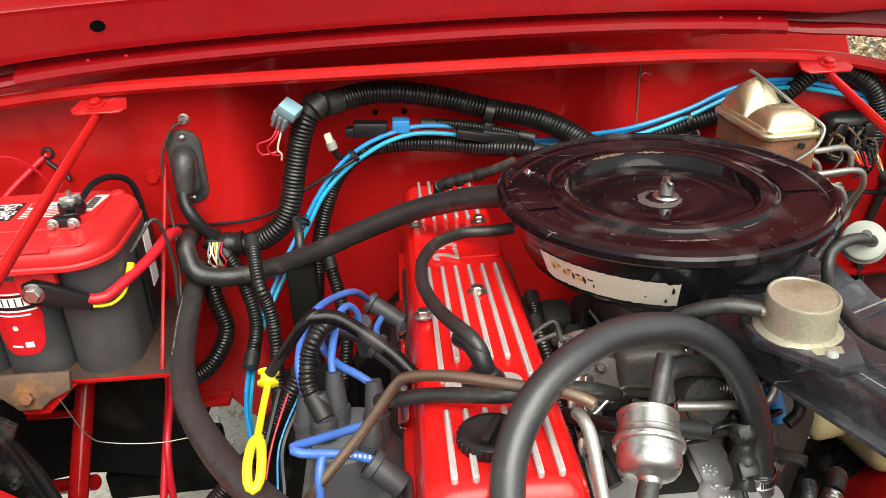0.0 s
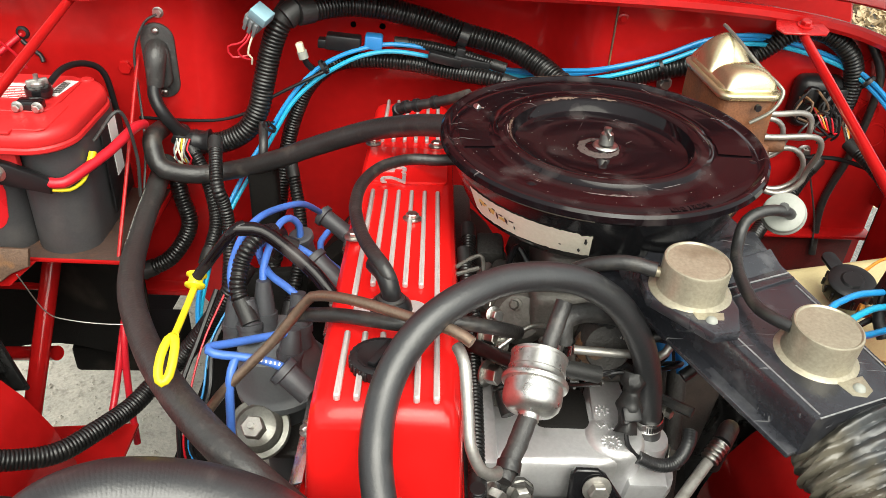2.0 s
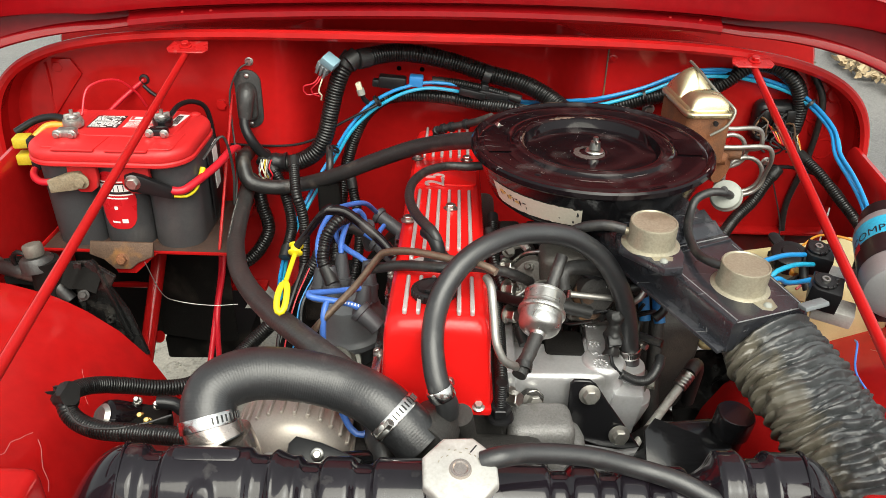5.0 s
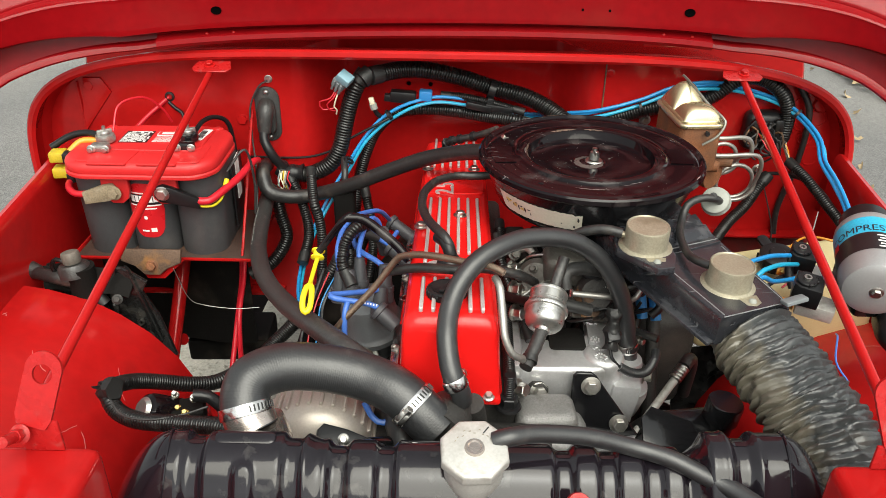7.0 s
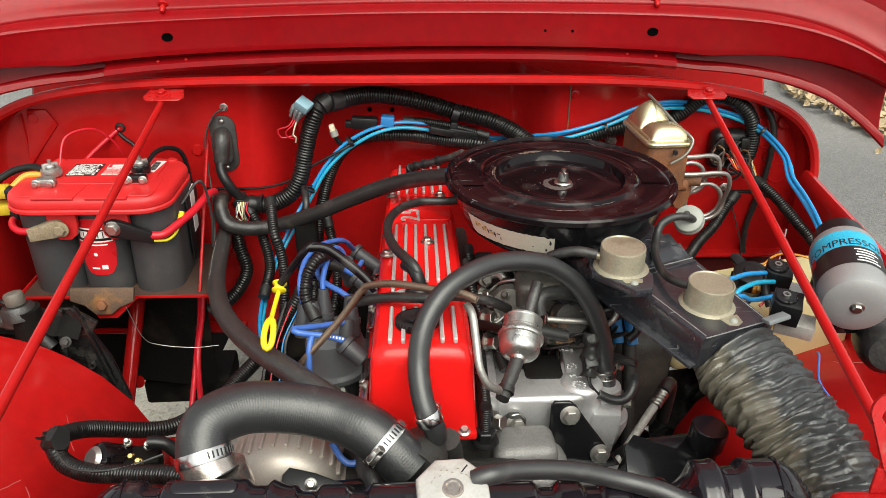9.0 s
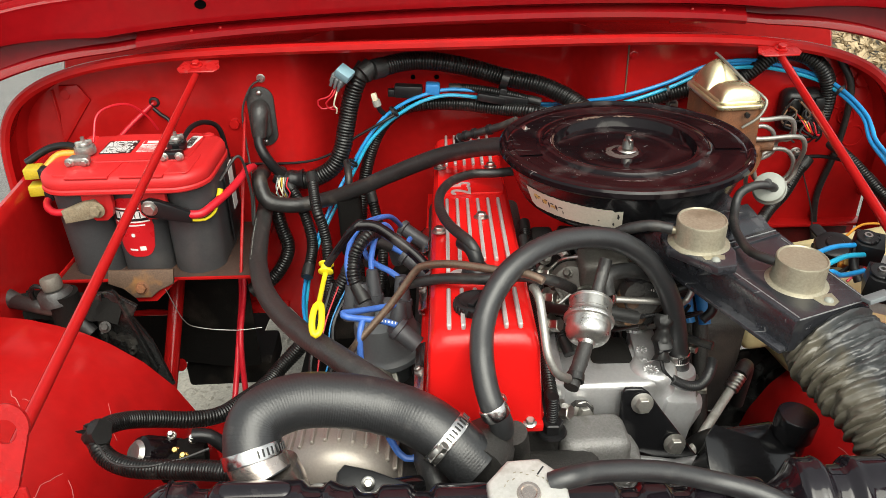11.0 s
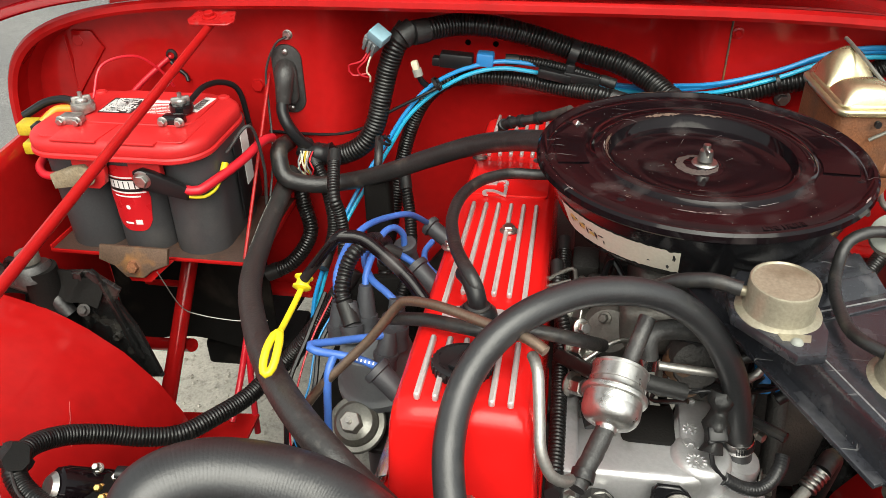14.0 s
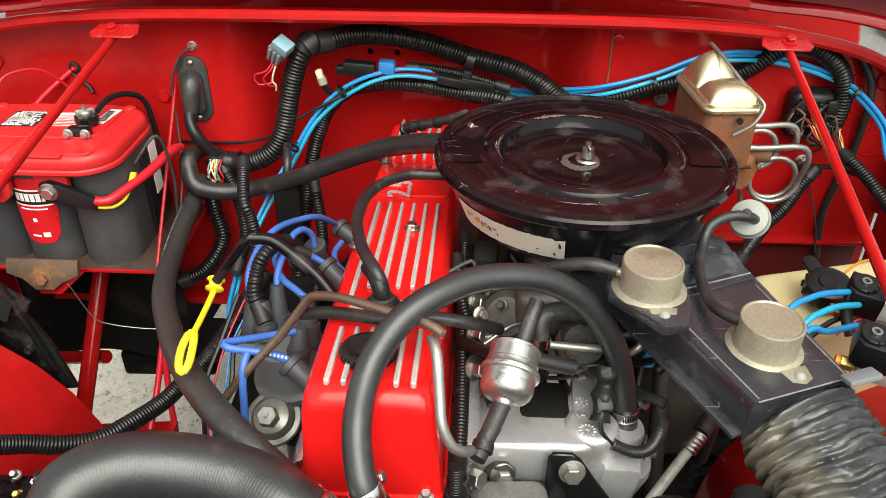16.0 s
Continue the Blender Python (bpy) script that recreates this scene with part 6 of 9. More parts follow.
def on_pan(a, z, off=0.0012):
    r = 0.132 + (z - 1.069) * (0.0155 / 0.039) + off
    return AM4 @ Vector((r * math.cos(radians(a)), r * math.sin(radians(a)), z))


def pan_blot(a, z, w, h, seed):
    rnd = random.Random(seed)
    bm = bmesh.new()
    mid = bm.verts.new(on_pan(a, z, 0.0016))
    n = 14
    ring = [bm.verts.new(on_pan(a + w * rnd.uniform(0.45, 1) * math.cos(2 * math.pi * i / n), z + h * rnd.uniform(0.4, 1) * math.sin(2 * math.pi * i / n), 0.0012)) for i in range(n)]
    for i in range(n):
        bm.faces.new((mid, ring[i], ring[(i + 1) % n]))
    return bm


GOLD_INK = mat("yellowed_ink", (0.50, 0.36, 0.10), 0.5, var=0.4, scale=200)
for k, (a, z, w, h) in enumerate(((-146, 1.086, 3.2, 0.0045), (-141, 1.083, 2.4, 0.0055), (-136, 1.080, 2.0, 0.0035))):
    part("faded_print", pan_blot(a, z, w, h, k), GOLD_INK, stk, "yellowed print")
for k, (a, z, w, h) in enumerate(((-147.5, 1.083, 0.8, 0.0045), (-144.5, 1.087, 1.4, 0.0012), (-142.5, 1.082, 0.6, 0.004), (-140, 1.0865, 1.2, 0.0016), (-138.5, 1.081, 0.7, 0.005), (-136.5, 1.084, 1.5, 0.0014), (-134, 1.0805, 0.8, 0.0055), (-131.5, 1.0825, 1.6, 0.0016), (-130.5, 1.0765, 0.6, 0.0035), (-112, 1.076, 0.7, 0.0012), (-103, 1.085, 0.8, 0.005), (-105, 1.073, 0.9, 0.003))):
    part("paint_chip", pan_blot(a, z, w, h, 20 + k), LABEL_BLACK, stk)
# intake snorkel
def snork(w0, w1, y0, y1, z0, z1, drop, r):
    """A tapering box along local y; rounded top edges."""
    bm = bmesh.new()
    n = 10
    rows = []
    for i in range(n + 1):
        t = i / n
        w = w0 + (w1 - w0) * t
        y = y0 + (y1 - y0) * t
        dz = -drop * t
        ring = [(-w / 2, z0), (-w / 2, z1 - r), (-w / 2 + r * 0.3, z1 - r * 0.3), (-w / 2 + r, z1), (w / 2 - r, z1), (w / 2 - r * 0.3, z1 - r * 0.3), (w / 2, z1 - r), (w / 2, z0)]
        rows.append([bm.verts.new(Vector((sx0, y, sz0 + dz))) for sx0, sz0 in ring])
    for a, b in zip(rows, rows[1:]):
        for k in range(8):
            bm.faces.new((a[k], a[(k + 1) % 8], b[(k + 1) % 8], b[k]))
    bm.faces.new(rows[0])
    bm.faces.new(list(reversed(rows[-1])))
    return bm
# the snorkel's own axes: y along it, x across
SN0, SN1 = Vector((0.218, 0.570, 1.076)), Vector((0.302, 0.362, 1.063))
ay = (SN1 - SN0).normalized()
ax = Vector((ay.y, -ay.x, 0)).normalized()
az = ax.cross(ay)
SNM = Matrix.Translation(SN0) @ Matrix((ax, ay, az)).transposed().to_4x4()
SL = (SN1 - SN0).length
bm = snork(0.135, 0.092, -0.05, SL, -0.038, 0.0, 0.0, 0.006)
bmesh.ops.transform(bm, matrix=SNM, verts=bm.verts)
sn = part("snorkel", bm, DUSTY_BLACK, air, "dusty black plastic intake snorkel")
for t, w, tilt in ((0.052, 0.118, -20), (0.078, 0.108, -26)):
    part("step", box(w, 0.024, 0.006, SNM @ at(0.002, t, 0.0006, tilt, 0, 4), 0.0012), DUSTY_BLACK, sn)
for t, w in ((0.100, 0.102), (0.036, 0.120)):
    part("groove", box(w, 0.003, 0.003, SNM @ at(0.0, t, 0.0006, 0, 0, 4), 0.0008, 1), DUSTY_BLACK, sn)
part("side_lip", box(0.004, SL + 0.04, 0.006, SNM @ at(-0.0565, SL / 2 - 0.02, -0.036, 0, 0, -5.5), 0.0012), DUSTY_BLACK, sn)
part("side_rib", box(0.010, SL - 0.06, 0.005, SNM @ at(-0.0535, SL / 2 + 0.03, -0.014, 0, 14, -5.5), 0.0015), DUSTY_BLACK, sn)
# edges rubbed pale
WORN_EDGE = mat("rubbed_plastic_edge", (0.20, 0.20, 0.205), 0.45, var=0.7, scale=160, bump=0.1)
for p, q in (((-0.046, 0.105, 0.0), (-0.0405, SL - 0.002, 0.0)), ((0.052, 0.02, 0.0), (0.0405, SL - 0.002, 0.0)), ((-0.042, SL + 0.0002, -0.001), (0.042, SL + 0.0002, -0.001)), ((-0.052, 0.0895, 0.0005), (0.050, 0.0925, 0.0005)), ((-0.056, 0.064, 0.0008), (0.056, 0.067, 0.0008))):
    p, q = Vector(p), Vector(q)
    part("worn_edge", tube([SNM @ p, SNM @ p.lerp(q, 0.5), SNM @ q], 0.0007, 6), WORN_EDGE, sn)
part("slot", box(0.018, 0.007, 0.002, SNM @ at(-0.035, 0.045, 0.0005, 0, 0, -10), 0.0006, 1), LABEL_BLACK, sn)
part("edge_flange", box(0.016, SL + 0.05, 0.005, SNM @ at(0.061, SL / 2 - 0.025, -0.036, 0, 0, 5.5), 0.0015), DUSTY_BLACK, sn)
# vacuum motor cans on the snorkel
for p, hh, tilt in (((0.1956, 0.450, 1.0895), 0.029, (0.0, -0.05, 1)), ((0.2843, 0.4085, 1.064), 0.030, (0.02, -0.06, 1))):
    m = axis_m(p, tilt)
    can = part("vacuum_motor", lathe([(0.0, hh - 0.0012), (0.0222, hh - 0.0012), (0.0234, hh), (0.0246, hh - 0.0004), (0.0252, hh - 0.002), (0.0252, 0.007), (0.0262, 0.004), (0.0290, 0.003), (0.0312, 0.0015), (0.0312, 0.0), (0, 0)], 48, m), TAN_CAN, air, "tan plated vacuum motor can")
    part("can_tab", prism([(-0.012, 0.0), (0.012, 0.0), (0.009, -0.014), (0.0, -0.018), (-0.009, -0.014)], 0.002, m @ at(0.006, -0.028, 0.0008), 0.0006), TAN_CAN, can)
    part("rivet", screw(m @ at(0.006, -0.038, 0.0028), 0.0045, 0.003), DISC_WHITE, can, "white plastic rivet")
    if p[0] < 0.25:
        part("nipple", tube([m @ Vector((-0.022, 0.004, hh * 0.45)), m @ Vector((-0.034, 0.006, hh * 0.47))], 0.0042, 10), TAN_CAN, can)
part("motor_base", prism([(-0.034, 0.002), (0.004, -0.042), (0.024, -0.037), (0.032, -0.010), (0.028, 0.06), (-0.02, 0.065), (-0.034, 0.03)], 0.010, at(0.1956, 0.439, 1.080, -1, 0, 0), 0.002), DUSTY_BLACK, sn)
part("motor_stem", box(0.04, 0.05, 0.03, at(0.2076, 0.465, 1.0685), 0.006), DUSTY_BLACK, sn)
# vacuum hoses of the cans
single("vacuum_hose", tube([(0.168, 0.4538, 1.1045), (0.146, 0.461, 1.1055), (0.122, 0.470, 1.096), (0.104, 0.484, 1.077), (0.09, 0.52, 1.055)], 0.0060, 12), RUBBER, "grey rubber vacuum hose to the snorkel can", "hose")
single("vacuum_hose", tube([(0.312, 0.556, 1.099), (0.303, 0.549, 1.106), (0.285, 0.546, 1.108), (0.266, 0.538, 1.102), (0.256, 0.520, 1.088), (0.247, 0.487, 1.084), (0.246, 0.446, 1.083), (0.252, 0.424, 1.086), (0.262, 0.413, 1.087)], 0.0050, 12), RUBBER, "grey rubber vacuum hose curling to the white valve", "hose")
val = thing("check_valve", (0.31, 0.556, 1.10), "off-white round plastic vacuum valve", "valve")
vm = axis_m((0.3085, 0.562, 1.0975), (-0.42, -0.66, 0.62)) @ Matrix.Diagonal((0.92, 0.92, 1, 1))
part("body", lathe([(0, 0.005), (0.017, 0.005), (0.0190, 0.0035), (0.0196, 0.0), (0.0196, -0.003), (0.0206, -0.004), (0.0208, -0.007), (0.0196, -0.009), (0, -0.010)], 36, vm), DISC_WHITE, val)
part("stem", lathe([(0, 0.022), (0.0048, 0.022), (0.0055, 0.006), (0, 0.006)], 14, vm), RUBBER, val)
part("stem", lathe([(0, -0.022), (0.004, -0.022), (0.0045, -0.006), (0, -0.006)], 14, vm), DISC_WHITE, val)
# crinkled air duct


def duct():
    rnd = random.Random(11)
    step = 0.0008
    path = spline([(0.306, 0.385, 1.018), (0.321, 0.352, 1.010), (0.340, 0.305, 0.995), (0.358, 0.255, 0.975), (0.374, 0.20, 0.945), (0.385, 0.15, 0.91)], step)
    n = len(path)
    seg = 144
    bm = bmesh.new()
    rings = []
    ridges = [rnd.uniform(0.55, 1.35) for _ in range(400)]
    def fold(f, sharp):
        fr = f - math.floor(f)
        lo, hi = ridges[int(math.floor(f)) % 400], ridges[int(math.floor(f) + 1) % 400]
        return (1.0 - abs(2 * fr - 1)) ** sharp * (lo * (1 - fr) + hi * fr)
    for i, p in enumerate(path):
        tg = (path[min(i + 1, n - 1)] - path[max(i - 1, 0)]).normalized()
        sd = tg.cross(Vector((0, 0, 1))).normalized()
        up = sd.cross(tg)
        ring = []
        s = i * step
        for k in range(seg):
            a = 2 * math.pi * k / seg
            ca, sa = math.cos(a), math.sin(a)
            wob = noise.noise(Vector((ca * 1.1, sa * 1.1, s * 26)))
            w2 = noise.noise(Vector((ca * 1.6 + 7, sa * 1.6, s * 34)))
            coil = fold(s / 0.0155 + 0.50 * wob + 0.35 * math.sin(a + 0.6), 0.9)
            crease = fold(s / 0.0078 + 0.75 * w2 - 0.9 * math.sin(a), 0.6)
            crumple = 1.0 - 2.2 * abs(noise.noise(Vector((ca * 1.5 + 3, sa * 1.5, s * 70 + 2.5 * wob + 0.8 * math.sin(a)))))
            crumple2 = 1.0 - 2.2 * abs(noise.noise(Vector((ca * 2.2 - 5, sa * 2.2, s * 170 + 3.0 * w2))))
            tight = min(1.0, max(0.0, (s - 0.004) / 0.014))
            r = 0.0405 + tight * (0.0060 * coil + 0.0042 * crease + 0.0019 * crumple + 0.0008 * crumple2) + 0.0012 * (1 - tight) * crumple
            squash = 1.0 + 0.12 * math.cos(2 * a)
            ring.append(bm.verts.new(p + (sd * math.cos(a) * squash + up * math.sin(a) * 0.92) * r))
        rings.append(ring)
    for a, b in zip(rings, rings[1:]):
        for k in range(seg):
            bm.faces.new((a[k], a[(k + 1) % seg], b[(k + 1) % seg], b[k]))
    return bm


DUCT = mat("aged_foil_duct", (0.040, 0.043, 0.045), 0.40, metal=0.0, var=0.5, scale=45, fine=250, bump=0.12, dirt=(0.12, 0.11, 0.09), dirt_amt=0.08, dirt_scale=16, rvar=0.14, spec=0.7)
# tan ageing along the flank that faces the engine
n, l = DUCT.node_tree.nodes, DUCT.node_tree.links
tc, dp, nz, ad, rg, mx = n.new("ShaderNodeTexCoord"), n.new("ShaderNodeVectorMath"), n.new("ShaderNodeTexNoise"), n.new("ShaderNodeMath"), n.new("ShaderNodeMapRange"), n.new("ShaderNodeMix")
dp.operation = "DOT_PRODUCT"
dp.inputs[1].default_value = (-0.948, -0.319, 0.0)
nz.inputs["Scale"].default_value, nz.inputs["Detail"].default_value = 55.0, 6.0
ad.operation = "MULTIPLY_ADD"
ad.inputs[1].default_value = 0.05
rg.inputs["From Min"].default_value, rg.inputs["From Max"].default_value = 0.048, 0.066
rg.inputs["To Max"].default_value = 0.6
mx.data_type = "RGBA"
mx.inputs[7].default_value = (0.15, 0.13, 0.09, 1)
l.new(tc.outputs["Object"], dp.inputs[0])
l.new(tc.outputs["Object"], nz.inputs["Vector"])
l.new(nz.outputs["Fac"], ad.inputs[0])
l.new(dp.outputs["Value"], ad.inputs[2])
l.new(ad.outputs[0], rg.inputs["Value"])
l.new(rg.outputs[0], mx.inputs[0])
l.new(n["Principled BSDF"].inputs["Base Color"].links[0].from_socket, mx.inputs[6])
l.new(mx.outputs[2], n["Principled BSDF"].inputs["Base Color"])
dk = thing("air_duct", (0.34, 0.30, 0.95), "crinkled grey flexible air intake duct", "air duct")
part("hose", duct(), DUCT, dk)
part("clip", box(0.026, 0.014, 0.005, at(0.3445, 0.3690, 1.0705, -14, -10, 14), 0.0012), RELAY_GREY, dk, "pale grey clip")

# ---- rubber hoses ----
def hose(name, pts, r, material, label, clamps=(), seg=20, step=0.005, ribs=0.0):
    ob = thing(name, pts[0], label, "hose")
    part("tube", corrugated(pts, r, 0.0026, ribs, seg) if ribs else tube(pts, r, seg, step), material, ob)
    path = spline(pts, 0.004)
    for f, turn in clamps:
        i = max(1, min(len(path) - 2, int(f * (len(path) - 1))))
        hose_clamp(ob, path[i], path[i + 1] - path[i - 1], r + 0.0004, 0.012, turn)
    return ob


hose("heater_hose", [(-0.3676, 0.9339, 0.9759), (-0.3645, 0.8903, 0.9849), (-0.3611, 0.8755, 0.973), (-0.3487, 0.863, 0.9547), (-0.3136, 0.8705, 0.9429), (-0.2693, 0.8805, 0.9447), (-0.2063, 0.8604, 0.9728), (-0.1443, 0.8357, 1.009), (-0.0789, 0.8004, 1.048), (-0.0263, 0.7594, 1.076), (0.0145, 0.7172, 1.096), (0.0509, 0.6801, 1.111)], 0.0122, RUBBER, "black rubber hose curving across to the air cleaner", ((0.97, 40),))
heater = hose("heater_hose", [(-0.3604, 0.913, 0.9382), (-0.3611, 0.8796, 0.931), (-0.3581, 0.8414, 0.9257), (-0.3509, 0.7837, 0.9254), (-0.3414, 0.7261, 0.9255), (-0.3256, 0.6676, 0.9371), (-0.3052, 0.6063, 0.9461), (-0.2734, 0.5407, 0.9569), (-0.2295, 0.463, 0.9785), (-0.1781, 0.3913, 0.9966), (-0.1275, 0.3435, 0.9934), (-0.0869, 0.3307, 0.9586)], 0.0130, RUBBER_OLD, "worn black rubber heater hose running to the front of the engine")
bm = bmesh.new()
hp = spline([(-0.3581, 0.8414, 0.9257), (-0.3509, 0.7837, 0.9254), (-0.3414, 0.7261, 0.9255), (-0.3385, 0.71, 0.927)], 0.0035)
rnd = random.Random(14)
for k, (a, b) in enumerate(zip(hp, hp[1:])):
    if k % 7 != 5:
        tg = (b - a).normalized()
        nv = Vector((-0.45, -0.55, 0.60))
        nv = (nv - tg * nv.dot(tg)).normalized()
        fr = Matrix((tg, nv.cross(tg), nv)).transposed().to_4x4()
        box(0.0030 * rnd.uniform(0.6, 1.0), 0.0022 * rnd.uniform(0.5, 1.0), 0.0004, Matrix.Translation(a + nv * 0.0131) @ fr, 0, bm=bm)
part("print", bm, DISC_WHITE, heater, "faded white print")
hose("breather_hose", [(0.0262, 0.7082, 1.063), (0.0014, 0.7053, 1.062), (-0.0218, 0.7057, 1.062), (-0.041, 0.6955, 1.063), (-0.0582, 0.6746, 1.065), (-0.0709, 0.6359, 1.068), (-0.0732, 0.5933, 1.07), (-0.0682, 0.5597, 1.072), (-0.0596, 0.5248, 1.077), (-0.0497, 0.4958, 1.082), (-0.0401, 0.4753, 1.083), (-0.0331, 0.4678, 1.072), (-0.0315, 0.4704, 1.05)], 0.0060, RUBBER, "black rubber breather hose with an elbow")
single("hose_elbow", tube([(-0.048, 0.492, 1.074), (-0.039, 0.474, 1.077), (-0.033, 0.464, 1.066), (-0.033, 0.464, 1.056)], 0.0080, 14), BLACK_PLASTIC, "black rubber elbow on the valve cover", "hose elbow")
single("elbow_collar", lathe([(0.0082, 0.0), (0.0115, 0.001), (0.0122, 0.006), (0.0105, 0.010), (0.0082, 0.011)], 24, axis_m((-0.033, 0.464, 1.052), (0, 0, 1))), RUBBER, "black rubber collar under the breather elbow", "collar")
rear = hose("breather_hose", [(-0.0450, 0.8120, 1.0602), (-0.0446, 0.8080, 1.0716), (-0.0364, 0.8000, 1.0797), (-0.0115, 0.7850, 1.0914), (0.0143, 0.7680, 1.1051), (0.0331, 0.7520, 1.1185)], 0.0056, RUBBER, "short black breather hose at the rear of the valve cover")
rpath = spline([(-0.0450, 0.8120, 1.0602), (-0.0446, 0.8080, 1.0716), (-0.0364, 0.8000, 1.0797), (-0.0115, 0.7850, 1.0914), (0.0143, 0.7680, 1.1051), (0.0331, 0.7520, 1.1185)], 0.003)
for k in (5, 9, 14, 22):
    part("collar", lathe([(0.0054, -0.003), (0.0076, -0.0025), (0.0076, 0.0025), (0.0054, 0.003)], 16, axis_m(rpath[k], rpath[k + 1] - rpath[k - 1])), BLACK_PLASTIC, rear)
hose("coolant_hose", [(-0.0182, 0.2854, 0.9893), (-0.0191, 0.2841, 1.001), (-0.0267, 0.2872, 1.018), (-0.0317, 0.299, 1.031), (-0.0347, 0.317, 1.049), (-0.0328, 0.3407, 1.065), (-0.0246, 0.3615, 1.082), (-0.0066, 0.3815, 1.1), (0.02, 0.4026, 1.11), (0.0571, 0.4277, 1.11), (0.1058, 0.4462, 1.098), (0.1468, 0.457, 1.067), (0.1739, 0.4615, 1.024), (0.1895, 0.465, 0.9791), (0.2004, 0.4676, 0.9229), (0.2029, 0.4657, 0.9053)], 0.0112, RUBBER_CLEAN, "thick smooth black coolant hose arching over the engine", ((0.045, 200), (0.945, 60)), 24, 0.004)
hose("radiator_hose", [(-0.0413, 0.2593, 0.9706), (-0.0615, 0.2703, 0.9881), (-0.0861, 0.2827, 1.003), (-0.118, 0.2956, 1.01), (-0.1586, 0.299, 1.018), (-0.2026, 0.2892, 1.027), (-0.2324, 0.2691, 1.025), (-0.2362, 0.2492, 1.008), (-0.2261, 0.2367, 0.9884)], 0.0252, RUBBER_CLEAN, "large ribbed black radiator hose", ((0.15, 20), (0.93, 300)), 40, 0.004, 0.00010)
single("hose_sleeve", tube([(-0.2345, 0.2465, 1.004), (-0.2300, 0.2410, 0.9950), (-0.2261, 0.2367, 0.9884)], 0.0262, 32, 0.003), NECK, "polished metal sleeve at the end of the radiator hose", "sleeve")
hose("water_hose", [(-0.11, 0.36, 0.90), (-0.095, 0.335, 0.93), (-0.085, 0.30, 0.94), (-0.075, 0.27, 0.92), (-0.07, 0.25, 0.88)], 0.016, RUBBER, "black hose below the radiator hose")
hose("overflow_hose", [(0.0107, 0.1718, 1.041), (0.0232, 0.1728, 1.045), (0.0513, 0.1837, 1.04), (0.099, 0.194, 1.028), (0.1441, 0.1957, 1.014), (0.1765, 0.1863, 1.01), (0.207, 0.1714, 1.003), (0.2287, 0.1574, 1.001), (0.2576, 0.1234, 1.001)], 0.0085, RUBBER_CLEAN, "black rubber overflow hose on the radiator")
hose("vacuum_hose", [(-0.1134, 0.484, 1.026), (-0.1094, 0.468, 1.037), (-0.074, 0.4444, 1.057), (-0.0413, 0.4272, 1.067), (-0.0212, 0.4222, 1.069), (0.0081, 0.4315, 1.066), (0.0461, 0.4414, 1.053), (0.0727, 0.4741, 1.022)], 0.0058, RUBBER, "thin black vacuum hose over the valve cover")

# ---- fuel line and filter ----
fl = thing("fuel_pipe", (-0.167, 0.42, 0.985), "bent copper-coloured fuel pipe over the valve cover", "fuel pipe")
part("pipe", tube([(-0.1863, 0.4324, 0.9527), (-0.1661, 0.4379, 0.981), (-0.1261, 0.4519, 1.023), (-0.0998, 0.4562, 1.059), (-0.0886, 0.4523, 1.069), (-0.0584, 0.4286, 1.084), (-0.0116, 0.398, 1.093), (0.0134, 0.3797, 1.099), (0.026, 0.3703, 1.097)], 0.0042, 12), COPPER, fl)
part("fall_pipe", tube([(0.0168, 0.3781, 1.086), (0.0216, 0.3637, 1.083), (0.025, 0.3436, 1.058), (0.0276, 0.3311, 1.04), (0.0361, 0.3264, 1.022), (0.046, 0.3308, 1.013), (0.0486, 0.3381, 1.007), (0.0499, 0.3449, 1)], 0.0043, 12), PIPE_STEEL, fl, "bright steel fall of the pipe")
ff = thing("fuel_filter", (0.08, 0.43, 1.0), "plated steel inline fuel filter with rubber ends", "fuel filter")
fd = Vector((0.206, 0.877, 0.435)).normalized()
fm = axis_m(Vector((0.0817, 0.418, 1.0175)), fd)
part("can", lathe([(0, -0.010), (0.0226, -0.010), (0.0232, -0.008), (0.0232, -0.003), (0.0258, -0.0022), (0.0264, -0.0008), (0.0264, 0.0014), (0.0256, 0.003), (0.0228, 0.0036), (0.0222, 0.006), (0.0222, 0.0085), (0.0230, 0.009), (0.0230, 0.0105), (0.0222, 0.011), (0.0222, 0.0205), (0.0230, 0.0215), (0.0230, 0.0235), (0.0215, 0.0245), (0.0195, 0.0235), (0, 0.0235)], 48, fm), ZINC, ff, smooth=22)
part("nose", lathe([(0.0232, -0.009), (0.0232, -0.014), (0.0218, -0.0185), (0.0188, -0.0222), (0.0135, -0.0245), (0.0092, -0.0252), (0.0082, -0.0265), (0.0082, -0.030), (0, -0.030)], 48, fm), ZINC, ff, smooth=50)
he = tube([fm @ Vector((0, 0, -0.0255)), (0.0690, 0.3795, 0.9990), (0.0605, 0.3615, 0.991), (0.0545, 0.349, 0.986)], 0.0078, 14, 0.003)
for v in he.verts:
    v.co += 0.0006 * noise.noise_vector(v.co * 130)
part("hose_end", he, RUBBER_OLD, ff, "short perished rubber hose")
he = tube([fm @ Vector((-0.004, 0.006, 0.022)), fm @ Vector((-0.008, 0.014, 0.040)), fm @ Vector((-0.012, 0.022, 0.064))], 0.0068, 14, 0.003)
for v in he.verts:
    v.co += 0.0005 * noise.noise_vector(v.co * 120)
part("hose_end", he, RUBBER_OLD, ff)
part("elbow", tube([(0.112, 0.468, 1.012), (0.109, 0.472, 1.026), (0.112, 0.478, 1.036), (0.128, 0.485, 1.037), (0.153, 0.492, 1.031), (0.176, 0.5, 1.018)], 0.0088, 14), RUBBER_OLD, ff, "perished rubber elbow")
